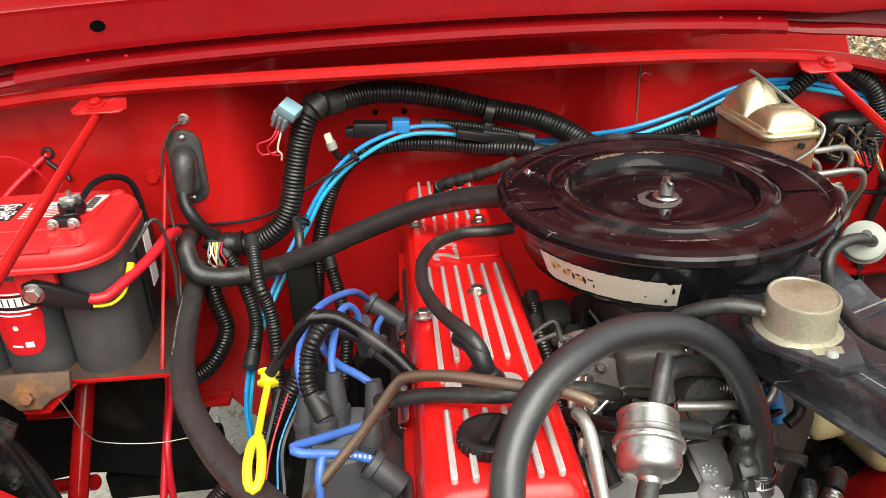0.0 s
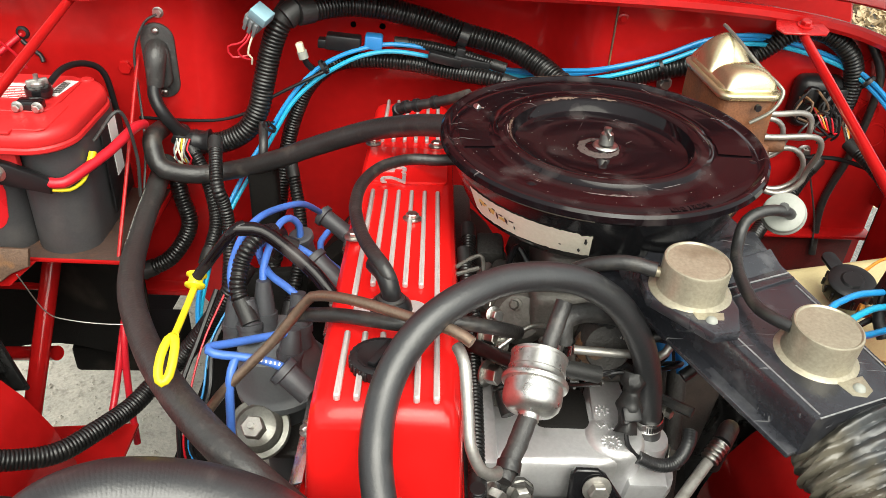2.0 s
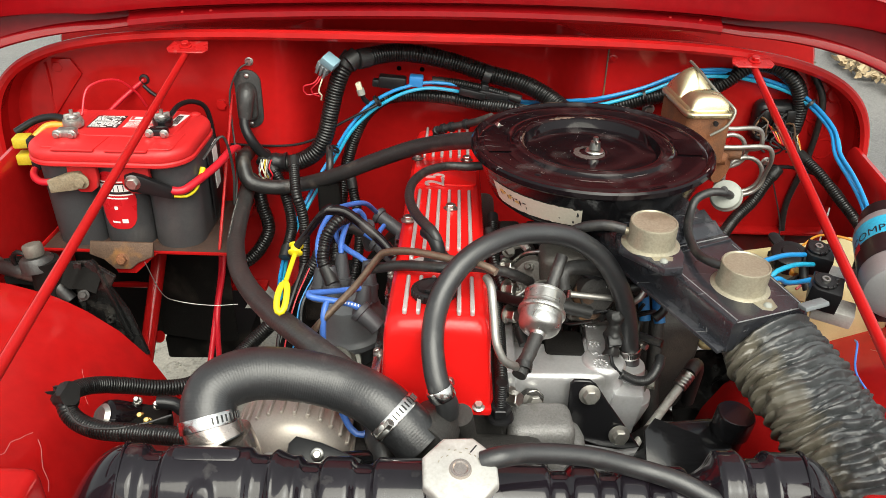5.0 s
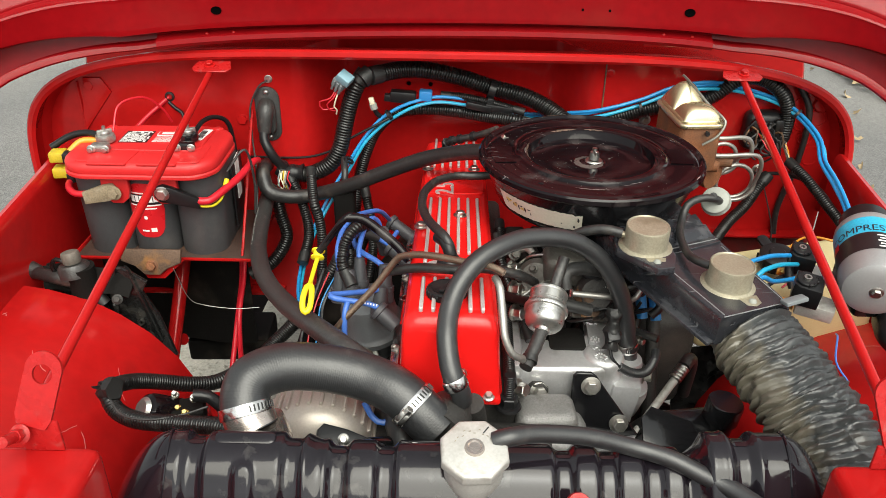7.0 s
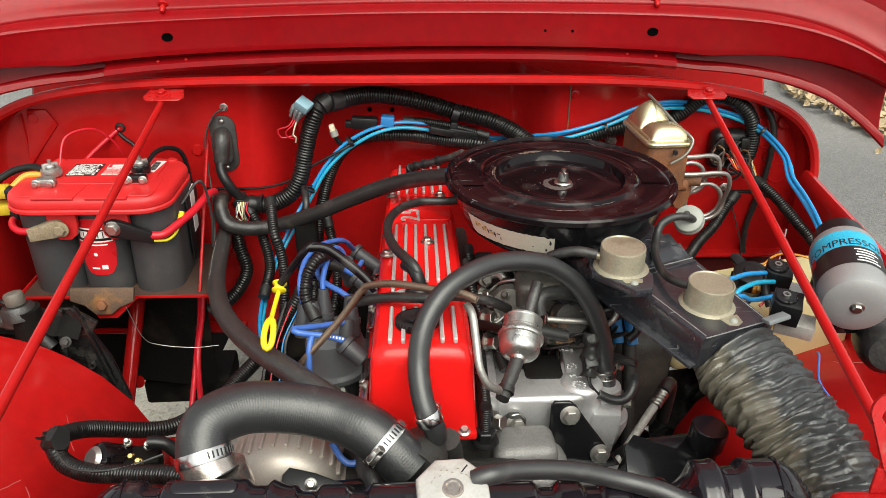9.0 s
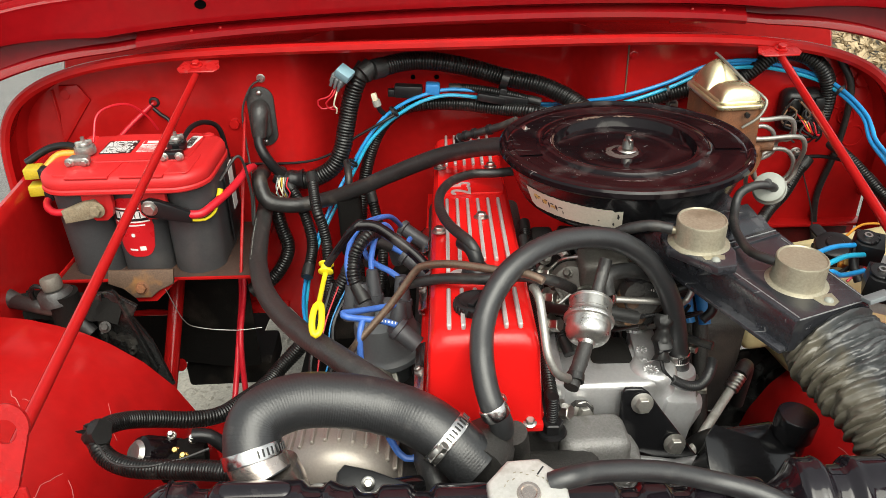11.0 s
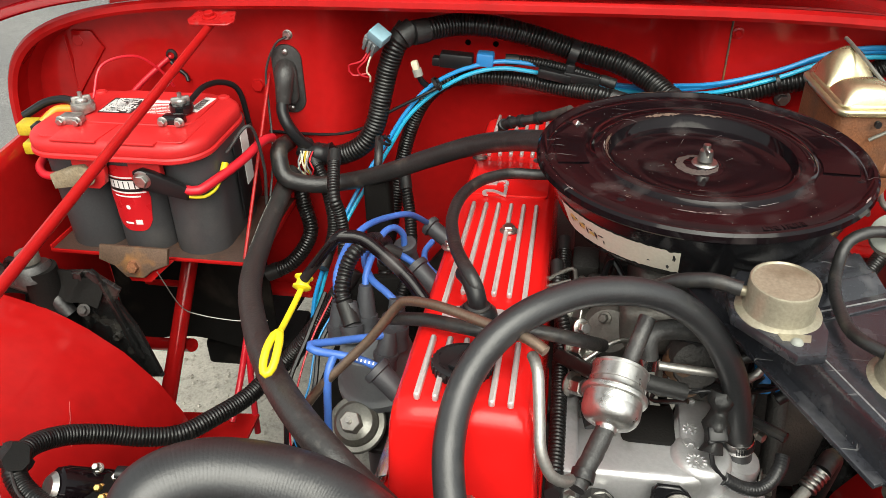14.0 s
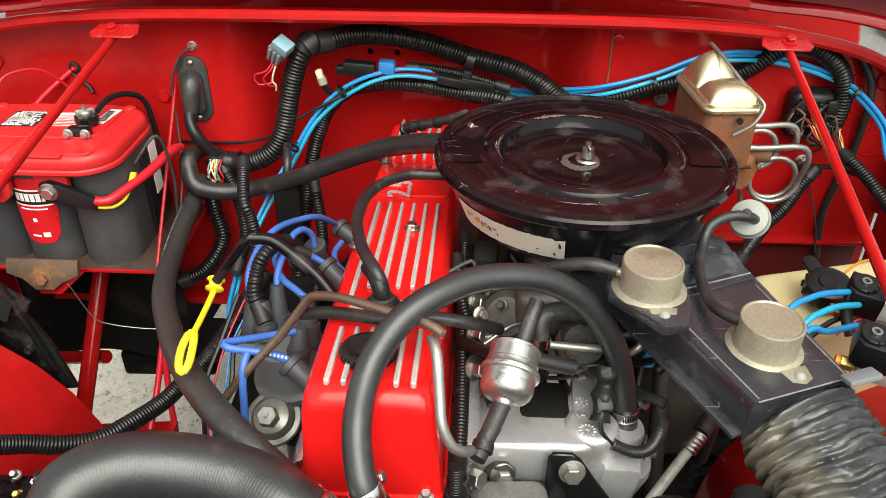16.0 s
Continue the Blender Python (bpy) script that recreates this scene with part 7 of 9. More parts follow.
part("band", lathe([(0.0078, -0.004), (0.0092, -0.004), (0.0092, 0.004), (0.0078, 0.004)], 16, axis_m((0.0595, 0.357, 0.9915), fd)), RUBBER, ff)
part("band", lathe([(0.0086, -0.005), (0.0098, -0.005), (0.0098, 0.005), (0.0086, 0.005)], 18, axis_m((0.111, 0.468, 1.015), (0, 0.15, 1))), STAINLESS, ff)
hose("fuel_hose", [(0.038, 0.50, 0.985), (0.055, 0.48, 0.992), (0.072, 0.462, 1.0), (0.09, 0.455, 1.0)], 0.0065, LOOM_BLACK, "black ribbed hose beside the fuel filter")
loom([(0.03, 0.60, 1.02), (0.034, 0.56, 1.005), (0.045, 0.52, 0.985), (0.06, 0.48, 0.965), (0.07, 0.45, 0.95)], "thin black loom beside the valve cover", 0.0062, 0.0038, 0.0014)
loom([(0.037, 0.66, 1.01), (0.038, 0.56, 0.985), (0.04, 0.46, 0.965), (0.04, 0.36, 0.95)], "black loom along the valve cover", 0.0072, 0.0038, 0.0014)
loom([(0.104, 0.455, 1.004), (0.122, 0.457, 0.998), (0.143, 0.460, 0.991)], "short black loom behind the fuel filter", 0.0072, 0.0038, 0.0014)
plug = thing("sensor_plug", (0.172, 0.452, 0.955), "black taped electrical plug with wires", "connector")
lump = tube([(0.175, 0.464, 0.992), (0.173, 0.456, 0.978), (0.171, 0.446, 0.966), (0.169, 0.438, 0.955), (0.168, 0.434, 0.950)], lambda q: 0.0095 + 0.0022 * math.sin(q * 260) - 0.05 * max(0.0, q - 0.04), 16, 0.0025)
for v in lump.verts:
    v.co += 0.0020 * noise.noise_vector(v.co * 140)
part("body", lump, TAPE, plug, "crumpled black tape wrapping")
part("socket", box(0.016, 0.013, 0.018, at(0.171, 0.441, 0.964, 38, -4, 6), 0.002), BLACK_PLASTIC, plug)
part("lock", box(0.005, 0.004, 0.016, at(0.166, 0.436, 0.960, 38, -4, 6), 0.0012), BLACK_PLASTIC, plug)
part("lead", tube([(0.1684, 0.435, 0.952), (0.170, 0.428, 0.943), (0.1765, 0.425, 0.935), (0.182, 0.425, 0.930)], 0.0022, 8), BLACK_PLASTIC, plug)
part("wire", corrugated([(0.180, 0.425, 0.931), (0.1957, 0.425, 0.9225), (0.2100, 0.427, 0.920), (0.2200, 0.432, 0.9235), (0.2274, 0.440, 0.933), (0.231, 0.450, 0.938)], 0.0060, 0.0026, 0.00025), RUBBER_CLEAN, plug)
for k in range(3):
    part("thin_wire", tube([(0.172, 0.462, 0.990), (0.162, 0.462 + 0.002 * k, 0.993 - 0.002 * k), (0.150, 0.461, 0.990 + 0.002 * k), (0.141, 0.459, 0.991)], 0.0013, 6), BLACK_PLASTIC, plug)

# ---- ignition ----
dist = thing("distributor", (-0.155, 0.52, 0.80), "grey distributor cap with blue ignition leads", "distributor")
DX, DY, DZ = -0.141, 0.540, 0.908
part("cap", lathe([(0, 0.050), (0.024, 0.050), (0.033, 0.046), (0.037, 0.036), (0.041, 0.006), (0.044, 0.003), (0.0475, 0.0), (0.048, -0.007), (0.043, -0.010), (0.036, -0.012), (0, -0.012)], 40, at(DX, DY, DZ, 8, -8, 0)), DIST_GREY, dist)
part("body", lathe([(0, 0.0), (0.030, 0.0), (0.024, -0.04), (0.022, -0.18), (0, -0.18)], 28, at(DX, DY, DZ - 0.018)), DIST_GREY, dist)
part("hold_plate", prism(round_rect(0.07, 0.05, 0.012, 4), 0.008, at(DX + 0.022, DY - 0.030, DZ - 0.06, 10, 0, 0), 0.003), CAST_IRON, dist)
for a, b in (((-0.184, 0.54, 0.945), (-0.183, 0.55, 0.988)), ((-0.166, 0.53, 0.955), (-0.170, 0.545, 0.992)), ((-0.156, 0.545, 0.950), (-0.157, 0.56, 1.003)), ((-0.120, 0.525, 0.955), (-0.121, 0.54, 1.005)), ((-0.126, 0.495, 0.955), (-0.122, 0.507, 0.990))):
    a, b = Vector(a), Vector(b)
    tm = axis_m(a, b - a)
    L = (b - a).length
    tw = part("tower", lathe([(0, L), (0.0068, L), (0.0090, L * 0.7), (0.0108, L * 0.3), (0.012, 0.0), (0, 0.0)], 18, tm), BOOT_GREY, dist)
    part("boot_ring", lathe([(0.0098, L * 0.28), (0.0122, L * 0.29), (0.0122, L * 0.42), (0.0095, L * 0.43)], 16, tm), BOOT_GREY, tw)
# plug boots beside the cover
BOOTS = [((-0.135, 0.78, 0.946), (-0.095, 0.76, 0.925)), ((-0.124, 0.64, 0.978), (-0.090, 0.62, 0.955)), ((-0.124, 0.457, 0.988), (-0.100, 0.447, 0.970)), ((-0.139, 0.662, 0.990), (-0.132, 0.67, 0.95))]
for a, b in BOOTS:
    a, b = Vector(a), Vector(b)
    bt = thing("plug_boot", b, "dark grey rubber spark plug boot", "plug boot", "plug boots")
    part("sleeve", tube([a, a.lerp(b, 0.5), b], 0.0105, 16), BOOT_GREY, bt)
    part("collar", lathe([(0.0105, -0.004), (0.0132, -0.003), (0.0132, 0.003), (0.0105, 0.004)], 18, axis_m(a.lerp(b, 0.1), b - a)), BOOT_GREY, bt)
LEADS = [
    [(-0.133, 0.78, 0.946), (-0.144, 0.72, 0.993), (-0.161, 0.68, 1.011), (-0.174, 0.64, 1.023), (-0.184, 0.61, 1.021), (-0.187, 0.58, 1.016), (-0.187, 0.56, 1.006), (-0.183, 0.55, 0.985)],
    [(-0.139, 0.66, 0.986), (-0.139, 0.66, 1.002), (-0.146, 0.65, 1.017), (-0.153, 0.63, 1.022), (-0.156, 0.61, 1.018), (-0.158, 0.585, 1.014), (-0.159, 0.57, 1.006), (-0.157, 0.56, 0.998)],
    [(-0.122, 0.64, 0.977), (-0.136, 0.64, 0.987), (-0.15, 0.635, 0.996), (-0.164, 0.63, 1.004), (-0.172, 0.615, 1.002), (-0.167, 0.60, 0.998)],
    [(-0.167, 0.60, 0.997), (-0.151, 0.565, 1.006), (-0.134, 0.548, 1.006), (-0.121, 0.54, 1.000)],
    [(-0.114, 0.455, 0.987), (-0.133, 0.455, 0.997), (-0.154, 0.455, 1.001), (-0.175, 0.45, 1.008), (-0.181, 0.456, 1.009), (-0.168, 0.47, 1.002), (-0.148, 0.49, 0.992), (-0.126, 0.503, 0.988)],
    [(-0.159, 0.455, 1.002), (-0.162, 0.44, 0.99), (-0.163, 0.43, 0.95), (-0.165, 0.425, 0.90)],
    [(-0.118, 0.72, 0.958), (-0.124, 0.70, 0.955), (-0.118, 0.68, 0.950), (-0.10, 0.67, 0.94)],
]
for pts in LEADS:
    single("ignition_lead", tube(pts, 0.0037, 10), PLUG_BLUE, "bright blue silicone ignition lead", "ignition lead", "ignition leads")
bm = bmesh.new()
rnd = random.Random(5)
for k in range(7):
    box(0.0013, 0.0004, 0.0026, at(-0.145 + 0.0036 * k, 0.4520, 1.0022 - 0.0008 * k, -50, 10, 0), 0, bm=bm)
single("lead_print", bm, LABEL_WHITE, "white print on a blue ignition lead", "print")
loom([(-0.165, 0.53, 0.975), (-0.172, 0.54, 0.985), (-0.179, 0.55, 0.998), (-0.179, 0.57, 1.013), (-0.171, 0.58, 1.028), (-0.160, 0.60, 1.030), (-0.16, 0.66, 0.99), (-0.18, 0.72, 0.92)], "black corrugated loom beside the distributor", 0.0082, 0.0042, 0.0016)
loom([(-0.166, 0.63, 1.004), (-0.152, 0.635, 0.998), (-0.140, 0.639, 0.990)], "short black loom sleeve on an ignition lead", 0.0070, 0.0038, 0.0014)
for k, (mt, off) in enumerate(((RED_WIRE, 0.0), (BLUE_WIRE, 0.012), (BLACK_PLASTIC, -0.010), (BLACK_PLASTIC, 0.018))):
    single("thin_wire", tube([(-0.205 + off, 0.60, 0.96), (-0.222 + off * 0.6, 0.56, 0.925), (-0.228 + off, 0.52, 0.895), (-0.232 + off * 0.4, 0.49, 0.85), (-0.22 + off * 1.6, 0.48, 0.80), (-0.21 + off, 0.49, 0.72)], 0.0011 if k < 2 else 0.0026, 6), mt, ("red", "blue", "black", "black")[k] + " thin wire hanging beside the engine", "wire")
adv = thing("vacuum_advance", (-0.137, 0.437, 0.90), "plated round vacuum canister beside the engine", "vacuum canister")
am = axis_m((-0.1565, 0.485, 0.887), (-0.05, -0.55, 0.83)) @ Matrix.Diagonal((0.92, 0.92, 0.92, 1))
part("can", lathe([(0, 0.011), (0.012, 0.0105), (0.020, 0.008), (0.0245, 0.003), (0.0255, -0.0005), (0.031, -0.001), (0.0325, -0.003), (0.0325, -0.005), (0.030, -0.008), (0.026, -0.018), (0, -0.022)], 44, am), CAD, adv, smooth=25)
part("nut", prism(circle(0.0118, 6), 0.016, am @ at(0, -0.003, 0.009), 0.001, 1), PIPE_STEEL, adv)
part("stem", lathe([(0, 0.024), (0.0030, 0.024), (0.0036, 0.0), (0, 0.0)], 12, am @ at(0, -0.003, 0.009)), STEEL, adv)
part("plug", tube([am @ Vector((-0.005, 0.03, -0.006)), am @ Vector((-0.008, 0.042, -0.012))], 0.008, 10), DISC_WHITE, adv)

loom([(-0.275, 0.86, 1.0), (-0.262, 0.80, 0.970), (-0.255, 0.795, 0.944), (-0.251, 0.79, 0.917), (-0.249, 0.77, 0.88), (-0.25, 0.73, 0.82)], "black corrugated loom dropping behind the distributor", 0.0085, 0.0042, 0.0016)
loom([(-0.19, 0.90, 0.95), (-0.175, 0.86, 0.90), (-0.17, 0.82, 0.86), (-0.18, 0.76, 0.80)], "black corrugated loom dropping behind the ignition leads", 0.0085, 0.0042, 0.0016)
mod = thing("ignition_module", (-0.222, 0.875, 0.86), "black ignition module on the firewall", "module")
part("housing", box(0.038, 0.026, 0.11, at(-0.222, 0.875, 0.905), 0.006, 3), DARK, mod)
part("lead", tube([(-0.222, 0.872, 0.955), (-0.22, 0.88, 0.985), (-0.225, 0.91, 1.0)], 0.006, 10), RUBBER, mod)
single("inner_bracket", box(0.10, 0.02, 0.10, at(-0.21, 0.80, 0.79, -12, 0, 8), 0.005), DARK, "grimy black bracket behind the distributor", "bracket")
# dipstick
dip = thing("dipstick", (-0.205, 0.515, 1.02), "bright yellow looped dipstick handle", "dipstick")
part("cap", lathe([(0, 0.011), (0.006, 0.011), (0.0088, 0.0095), (0.0088, 0.0075), (0.0062, 0.006), (0.0062, 0.001), (0.0088, 0.0), (0.0088, -0.002), (0.005, -0.004), (0, -0.004)], 20, axis_m((-0.205, 0.515, 1.029), (0.02, 0.8, 0.55))), YELLOW, dip)
part("handle", tube([(-0.205, 0.515, 1.028), (-0.206, 0.49, 1.024), (-0.205, 0.455, 1.025), (-0.204, 0.44, 1.029)], 0.0029, 12), YELLOW, dip)
part("loop", tube([(-0.202, 0.447, 1.028), (-0.206, 0.440, 1.030), (-0.2078, 0.424, 1.026), (-0.2068, 0.411, 1.019), (-0.2028, 0.406, 1.016), (-0.1985, 0.411, 1.019), (-0.1978, 0.424, 1.026), (-0.200, 0.439, 1.031), (-0.205, 0.443, 1.030)], 0.0036, 12), YELLOW, dip)
tb = thing("dipstick_tube", (-0.19, 0.52, 1.05), "dark painted dipstick tube bracket", "tube")
part("tube", tube([(-0.203, 0.517, 1.036), (-0.185, 0.519, 1.060), (-0.168, 0.52, 1.082), (-0.160, 0.525, 1.085)], 0.0048, 12), GLOSS_BLACK, tb)
part("arm", tube([(-0.166, 0.522, 1.083), (-0.146, 0.525, 1.080), (-0.124, 0.52, 1.066), (-0.101, 0.51, 1.050), (-0.085, 0.50, 1.035)], 0.0062, 12), GLOSS_BLACK, tb)

TANK = mat("glossy_black_tank", (0.010, 0.008, 0.011), 0.09, var=0.3, scale=14, fine=60, bump=0.03, dirt=(0.10, 0.095, 0.09), dirt_amt=0.08, dirt_scale=45, rvar=0.05)

# ---- radiator ----
rad = thing("radiator", (-0.01, 0.15, 0.45), "black painted radiator with ribbed top tank", "radiator")
def ease(t):
    t = min(1.0, max(0.0, t))
    return t * t * (3 - 2 * t)


def tank(u, v):
    """Pressed top tank: u along it, v over it from the back to the front."""
    x = -0.350 + 0.688 * u
    e = min(u, 1 - u) * 0.688
    end = 1 - (1 - min(1, e / 0.06)) ** 2
    sc = 0.55 + 0.45 * end
    # rounded section: low back, small rear shoulder, long front curve
    if v < 0.12:
        y, z = 0.226, 0.88 + 0.085 * v / 0.12
    elif v < 0.35:
        a = math.pi / 2 * (v - 0.12) / 0.23
        y, z = 0.196 + 0.030 * math.cos(a), 0.965 + 0.035 * math.sin(a)
    elif v < 0.92:
        a = math.pi / 2 * (v - 0.35) / 0.57
        y, z = 0.196 - 0.062 * math.sin(a), 0.90 + 0.10 * math.cos(a)
    else:
        y, z = 0.134, 0.90 - 0.02 * (v - 0.92) / 0.08
    groove = 0.0
    for c in GROOVES:
        d = abs(x - c)
        groove = max(groove, ease((0.0125 - d) / 0.0075))
        groove -= 0.22 * ease(1 - abs(d - 0.0145) / 0.004)
    d = math.hypot((x + 0.219) / 0.0115, max(0.0, (y - 0.163) / 0.012))
    rib = ease((1.0 - d) / 0.45) * ease((0.176 - y) / 0.006)
    z2 = 0.90 + (z - 0.90) * (sc if z > 0.90 else 1)
    up = 0.015 * ease((-0.148 - x) / 0.02) + 0.007 * ease((x + 0.165) / 0.02) * ease((0.205 - x) / 0.02) + 0.027 * ease((x - 0.190) / 0.022)
    z2 += up * max(0.0, min(1.0, (z - 0.93) / 0.06)) * end
    k = 1 if z > 0.9 else 0
    return Vector((x, y + k * (0.0035 * groove - 0.003 * rib) * (1 if y < 0.196 else -1), z2 + k * (0.0035 * rib - 0.0048 * groove)))


GROOVES = (-0.268, -0.176, -0.134, -0.089, 0.078, 0.119, 0.161, 0.198, 0.240)
part("top_tank", grid_sheet(tank, 300, 60, 0.0), TANK, rad, "gloss black ribbed top tank", smooth=80)
for u in (0.085, 0.915):
    part("seam_bead", tube([tank(u, 0.14 + 0.05 * k) + Vector(((u - 0.5) * 0.11 * ((k - 8) / 8) ** 2 * (1 if k > 8 else 0.2), 0, 0.0005)) for k in range(16)], 0.0016, 8), TANK, rad)
part("core", box(0.60, 0.05, 0.50, at(-0.008, 0.16, 0.65), 0.004), DARK, rad)
part("side_post", box(0.02, 0.07, 0.5, at(-0.32, 0.16, 0.65), 0.004), SATIN_BLACK, rad)
part("side_post", box(0.02, 0.07, 0.5, at(0.30, 0.16, 0.65), 0.004), SATIN_BLACK, rad)
part("embossed_pad", prism(round_rect(0.058, 0.014, 0.006, 5), 0.007, at(-0.222, 0.197, 1.0110, 17, 0, 0), 0.003), TANK, rad)
part("filler_neck", lathe([(0, 0.018), (0.026, 0.018), (0.027, 0.0), (0.02, -0.02), (0, -0.02)], 28, at(-0.0077, 0.166, 1.010, 12, 0, 0)), CHROME_CAP, rad)
cm = at(-0.0077, 0.163, 1.030, 12, 0, 4) @ Matrix.Diagonal((0.965, 0.965, 1, 1))
cp = part("radiator_cap", prism([(0.0335 * math.cos(radians(22.5 + 45 * i)), 0.0335 * math.sin(radians(22.5 + 45 * i))) for i in range(8)], 0.014, cm, 0.0035, 3), CHROME_CAP, rad, "worn plated octagonal radiator cap")
part("boss", lathe([(0, 0.0012), (0.0055, 0.0012), (0.0065, 0.0025), (0.0085, 0.0025), (0.0095, 0.0)], 24, cm @ at(0, 0, 0.014)), NECK, cp)
bm = bmesh.new()
rnd = random.Random(9)
for k in range(10):
    a = 30 + k * 14
    box(0.0007, 0.0022, 0.0003, cm @ Matrix.Rotation(radians(a), 4, "Z") @ at(0.017 + rnd.uniform(-0.001, 0.004), 0, 0.0142), 0, bm=bm)
part("stamped_print", bm, TAN_CAN, cp)
part("arrow", box(0.009, 0.0012, 0.0003, cm @ at(0.012, 0.019, 0.0142, 0, 0, 50), 0), LABEL_BLACK, cp)
part("inlet_neck", tube([(-0.220, 0.243, 0.992), (-0.214, 0.241, 0.972), (-0.208, 0.239, 0.93), (-0.214, 0.232, 0.90), (-0.21, 0.22, 0.88)], 0.0235, 26), NECK, rad, "polished radiator inlet neck")
part("drain_plug", lathe([(0, 0.012), (0.010, 0.012), (0.012, 0.008), (0.012, 0), (0, 0)], 20, at(0.084, 0.135, 1.000, 30, 0, 0)), RED, rad)
# fan shroud lip and alternator behind the hose
alt = thing("alternator", (-0.185, 0.36, 0.82), "grey aluminium alternator with cooling fins", "alternator")
alm = axis_m((-0.180, 0.315, 0.895), (0.0, -1, 0.05))
part("housing", lathe([(0, 0.03), (0.035, 0.03), (0.055, 0.022), (0.063, 0.008), (0.063, -0.05), (0.055, -0.07), (0, -0.07)], 48, alm), ALT_ALU, alt)
for k in range(30):
    a = 360 / 30 * k
    part("fin", box(0.006, 0.004, 0.055, alm @ Matrix.Rotation(radians(a), 4, "Z") @ at(0.064, 0, -0.02), 0.001, 1), ALT_ALU, alt)
part("arm", tube([(-0.20, 0.255, 0.945), (-0.16, 0.25, 0.955), (-0.13, 0.26, 0.945), (-0.09, 0.28, 0.93)], 0.010, 12), SATIN_BLACK, alt, "black adjusting arm")
part("arm_bolt", bolt(axis_m((-0.185, 0.245, 0.955), (0, -0.5, 0.85)), 0.008, 0.008), STEEL, alt)
single("alternator_bracket", prism([(-0.032, -0.018), (0.034, -0.018), (0.040, 0.000), (0.0, 0.012), (-0.026, 0.016), (-0.032, 0.008)], 0.014, at(-0.138, 0.258, 0.952, 30, 6, 0), 0.004), BLACK_PLASTIC, "black bolted alternator bracket", "bracket")
single("bracket_bolt", bolt(axis_m((-0.139, 0.247, 0.968), (0.1, -0.7, 0.7)), 0.0042, 0.005), STEEL, "zinc bolt in the alternator bracket", "bolt")
single("blue_wire", tube([(-0.125, 0.312, 0.962), (-0.115, 0.305, 0.946), (-0.103, 0.302, 0.942), (-0.088, 0.312, 0.950)], 0.0035, 8), PLUG_BLUE, "blue lead behind the radiator hose", "wire")
# solenoid and relay on the inner fender
sol = thing("starter_solenoid", (-0.385, 0.36, 0.88), "black starter solenoid with brass studs", "solenoid")
som = axis_m((-0.378, 0.356, 0.903), (-0.55, -0.55, 0.65))
part("body", lathe([(0, 0.022), (0.012, 0.022), (0.018, 0.018), (0.020, 0.010), (0.020, -0.03), (0, -0.03)], 26, som), GLOSS_BLACK, sol)
part("cap", lathe([(0, 0.026), (0.010, 0.026), (0.014, 0.022), (0, 0.022)], 24, som), STEEL, sol)
for p, mt in (((-0.355, 0.358, 0.905), BRASS), ((-0.342, 0.345, 0.91), BRASS), ((-0.362, 0.372, 0.915), STEEL), ((-0.335, 0.36, 0.92), STEEL)):
    part("stud", bolt(axis_m(p, (0.1, -0.5, 0.8)), 0.0034, 0.008), mt, sol)
part("terminal_block", box(0.05, 0.035, 0.03, at(-0.35, 0.36, 0.893, 0, 0, 15), 0.005), DARK, sol)
part("cable_end", tube([(-0.335, 0.36, 0.925), (-0.318, 0.362, 0.922), (-0.30, 0.36, 0.905)], 0.0075, 12), BLACK_PLASTIC, sol)
single("thin_wire", tube([(-0.435, 0.355, 0.928), (-0.41, 0.33, 0.92), (-0.375, 0.32, 0.922), (-0.34, 0.325, 0.925), (-0.31, 0.335, 0.93)], 0.0014, 6), RUBBER_OLD, "thin grey wire over the loom", "wire")
knot = thing("tape_knot", (-0.435, 0.365, 0.922), "ragged knot of black tape on the loom", "tape")
bm = tube([(-0.444, 0.372, 0.910), (-0.440, 0.368, 0.922), (-0.432, 0.362, 0.932), (-0.425, 0.358, 0.936)], 0.0125, 14, 0.003)
for v in bm.verts:
    v.co += 0.006 * noise.noise_vector(v.co * 110)
part("wrap", bm, TAPE, knot)
rnd = random.Random(6)
for k in range(6):
    p = Vector((-0.440 + 0.003 * (k % 3), 0.366, 0.925 + 0.003 * (k % 2)))
    d = Vector((rnd.uniform(-1, -0.3), rnd.uniform(-0.8, 0.5), rnd.uniform(0.1, 0.9))).normalized()
    L = rnd.uniform(0.012, 0.024)
    part("loose_end", prism([(-0.0028, 0), (0.0030, 0), (0.0022, L * 0.6), (0.0006, L), (-0.0016, L * 0.8)], 0.0008, axis_m(p, d) @ Matrix.Rotation(rnd.uniform(0, 6), 4, "Z") @ pose(0, 0, 0, 90, 0, 0)), TAPE, knot)

BUSH = mat("dusty_grey_nut", (0.15, 0.135, 0.115), 0.6, metal=0.3, var=0.25, scale=40, bump=0.2)
SHEET = mat("worn_black_chassis_paint", (0.010, 0.010, 0.010), 0.24, var=0.4, scale=30, fine=150, bump=0.25, dirt=(0.075, 0.068, 0.06), dirt_amt=0.2, dirt_scale=45, rvar=0.14, spec=0.45)
# ---- left side clutter by the wheel arch ----
boot = thing("hydraulic_line", (-0.64, 0.64, 0.90), "black hydraulic line with rubber end boot", "hydraulic line")
part("line", tube([(-0.675, 0.655, 0.912), (-0.62, 0.635, 0.912), (-0.585, 0.640, 0.898), (-0.575, 0.635, 0.888), (-0.562, 0.632, 0.870)], 0.0104, 14), RUBBER, boot)
part("boot", tube([(-0.712, 0.664, 0.912), (-0.706, 0.663, 0.913), (-0.690, 0.660, 0.914), (-0.672, 0.655, 0.913), (-0.655, 0.650, 0.912)], lambda s: 0.0155 + 0.10 * s if s < 0.02 else 0.0175 - 0.22 * (s - 0.02), 16), RUBBER_OLD, boot)
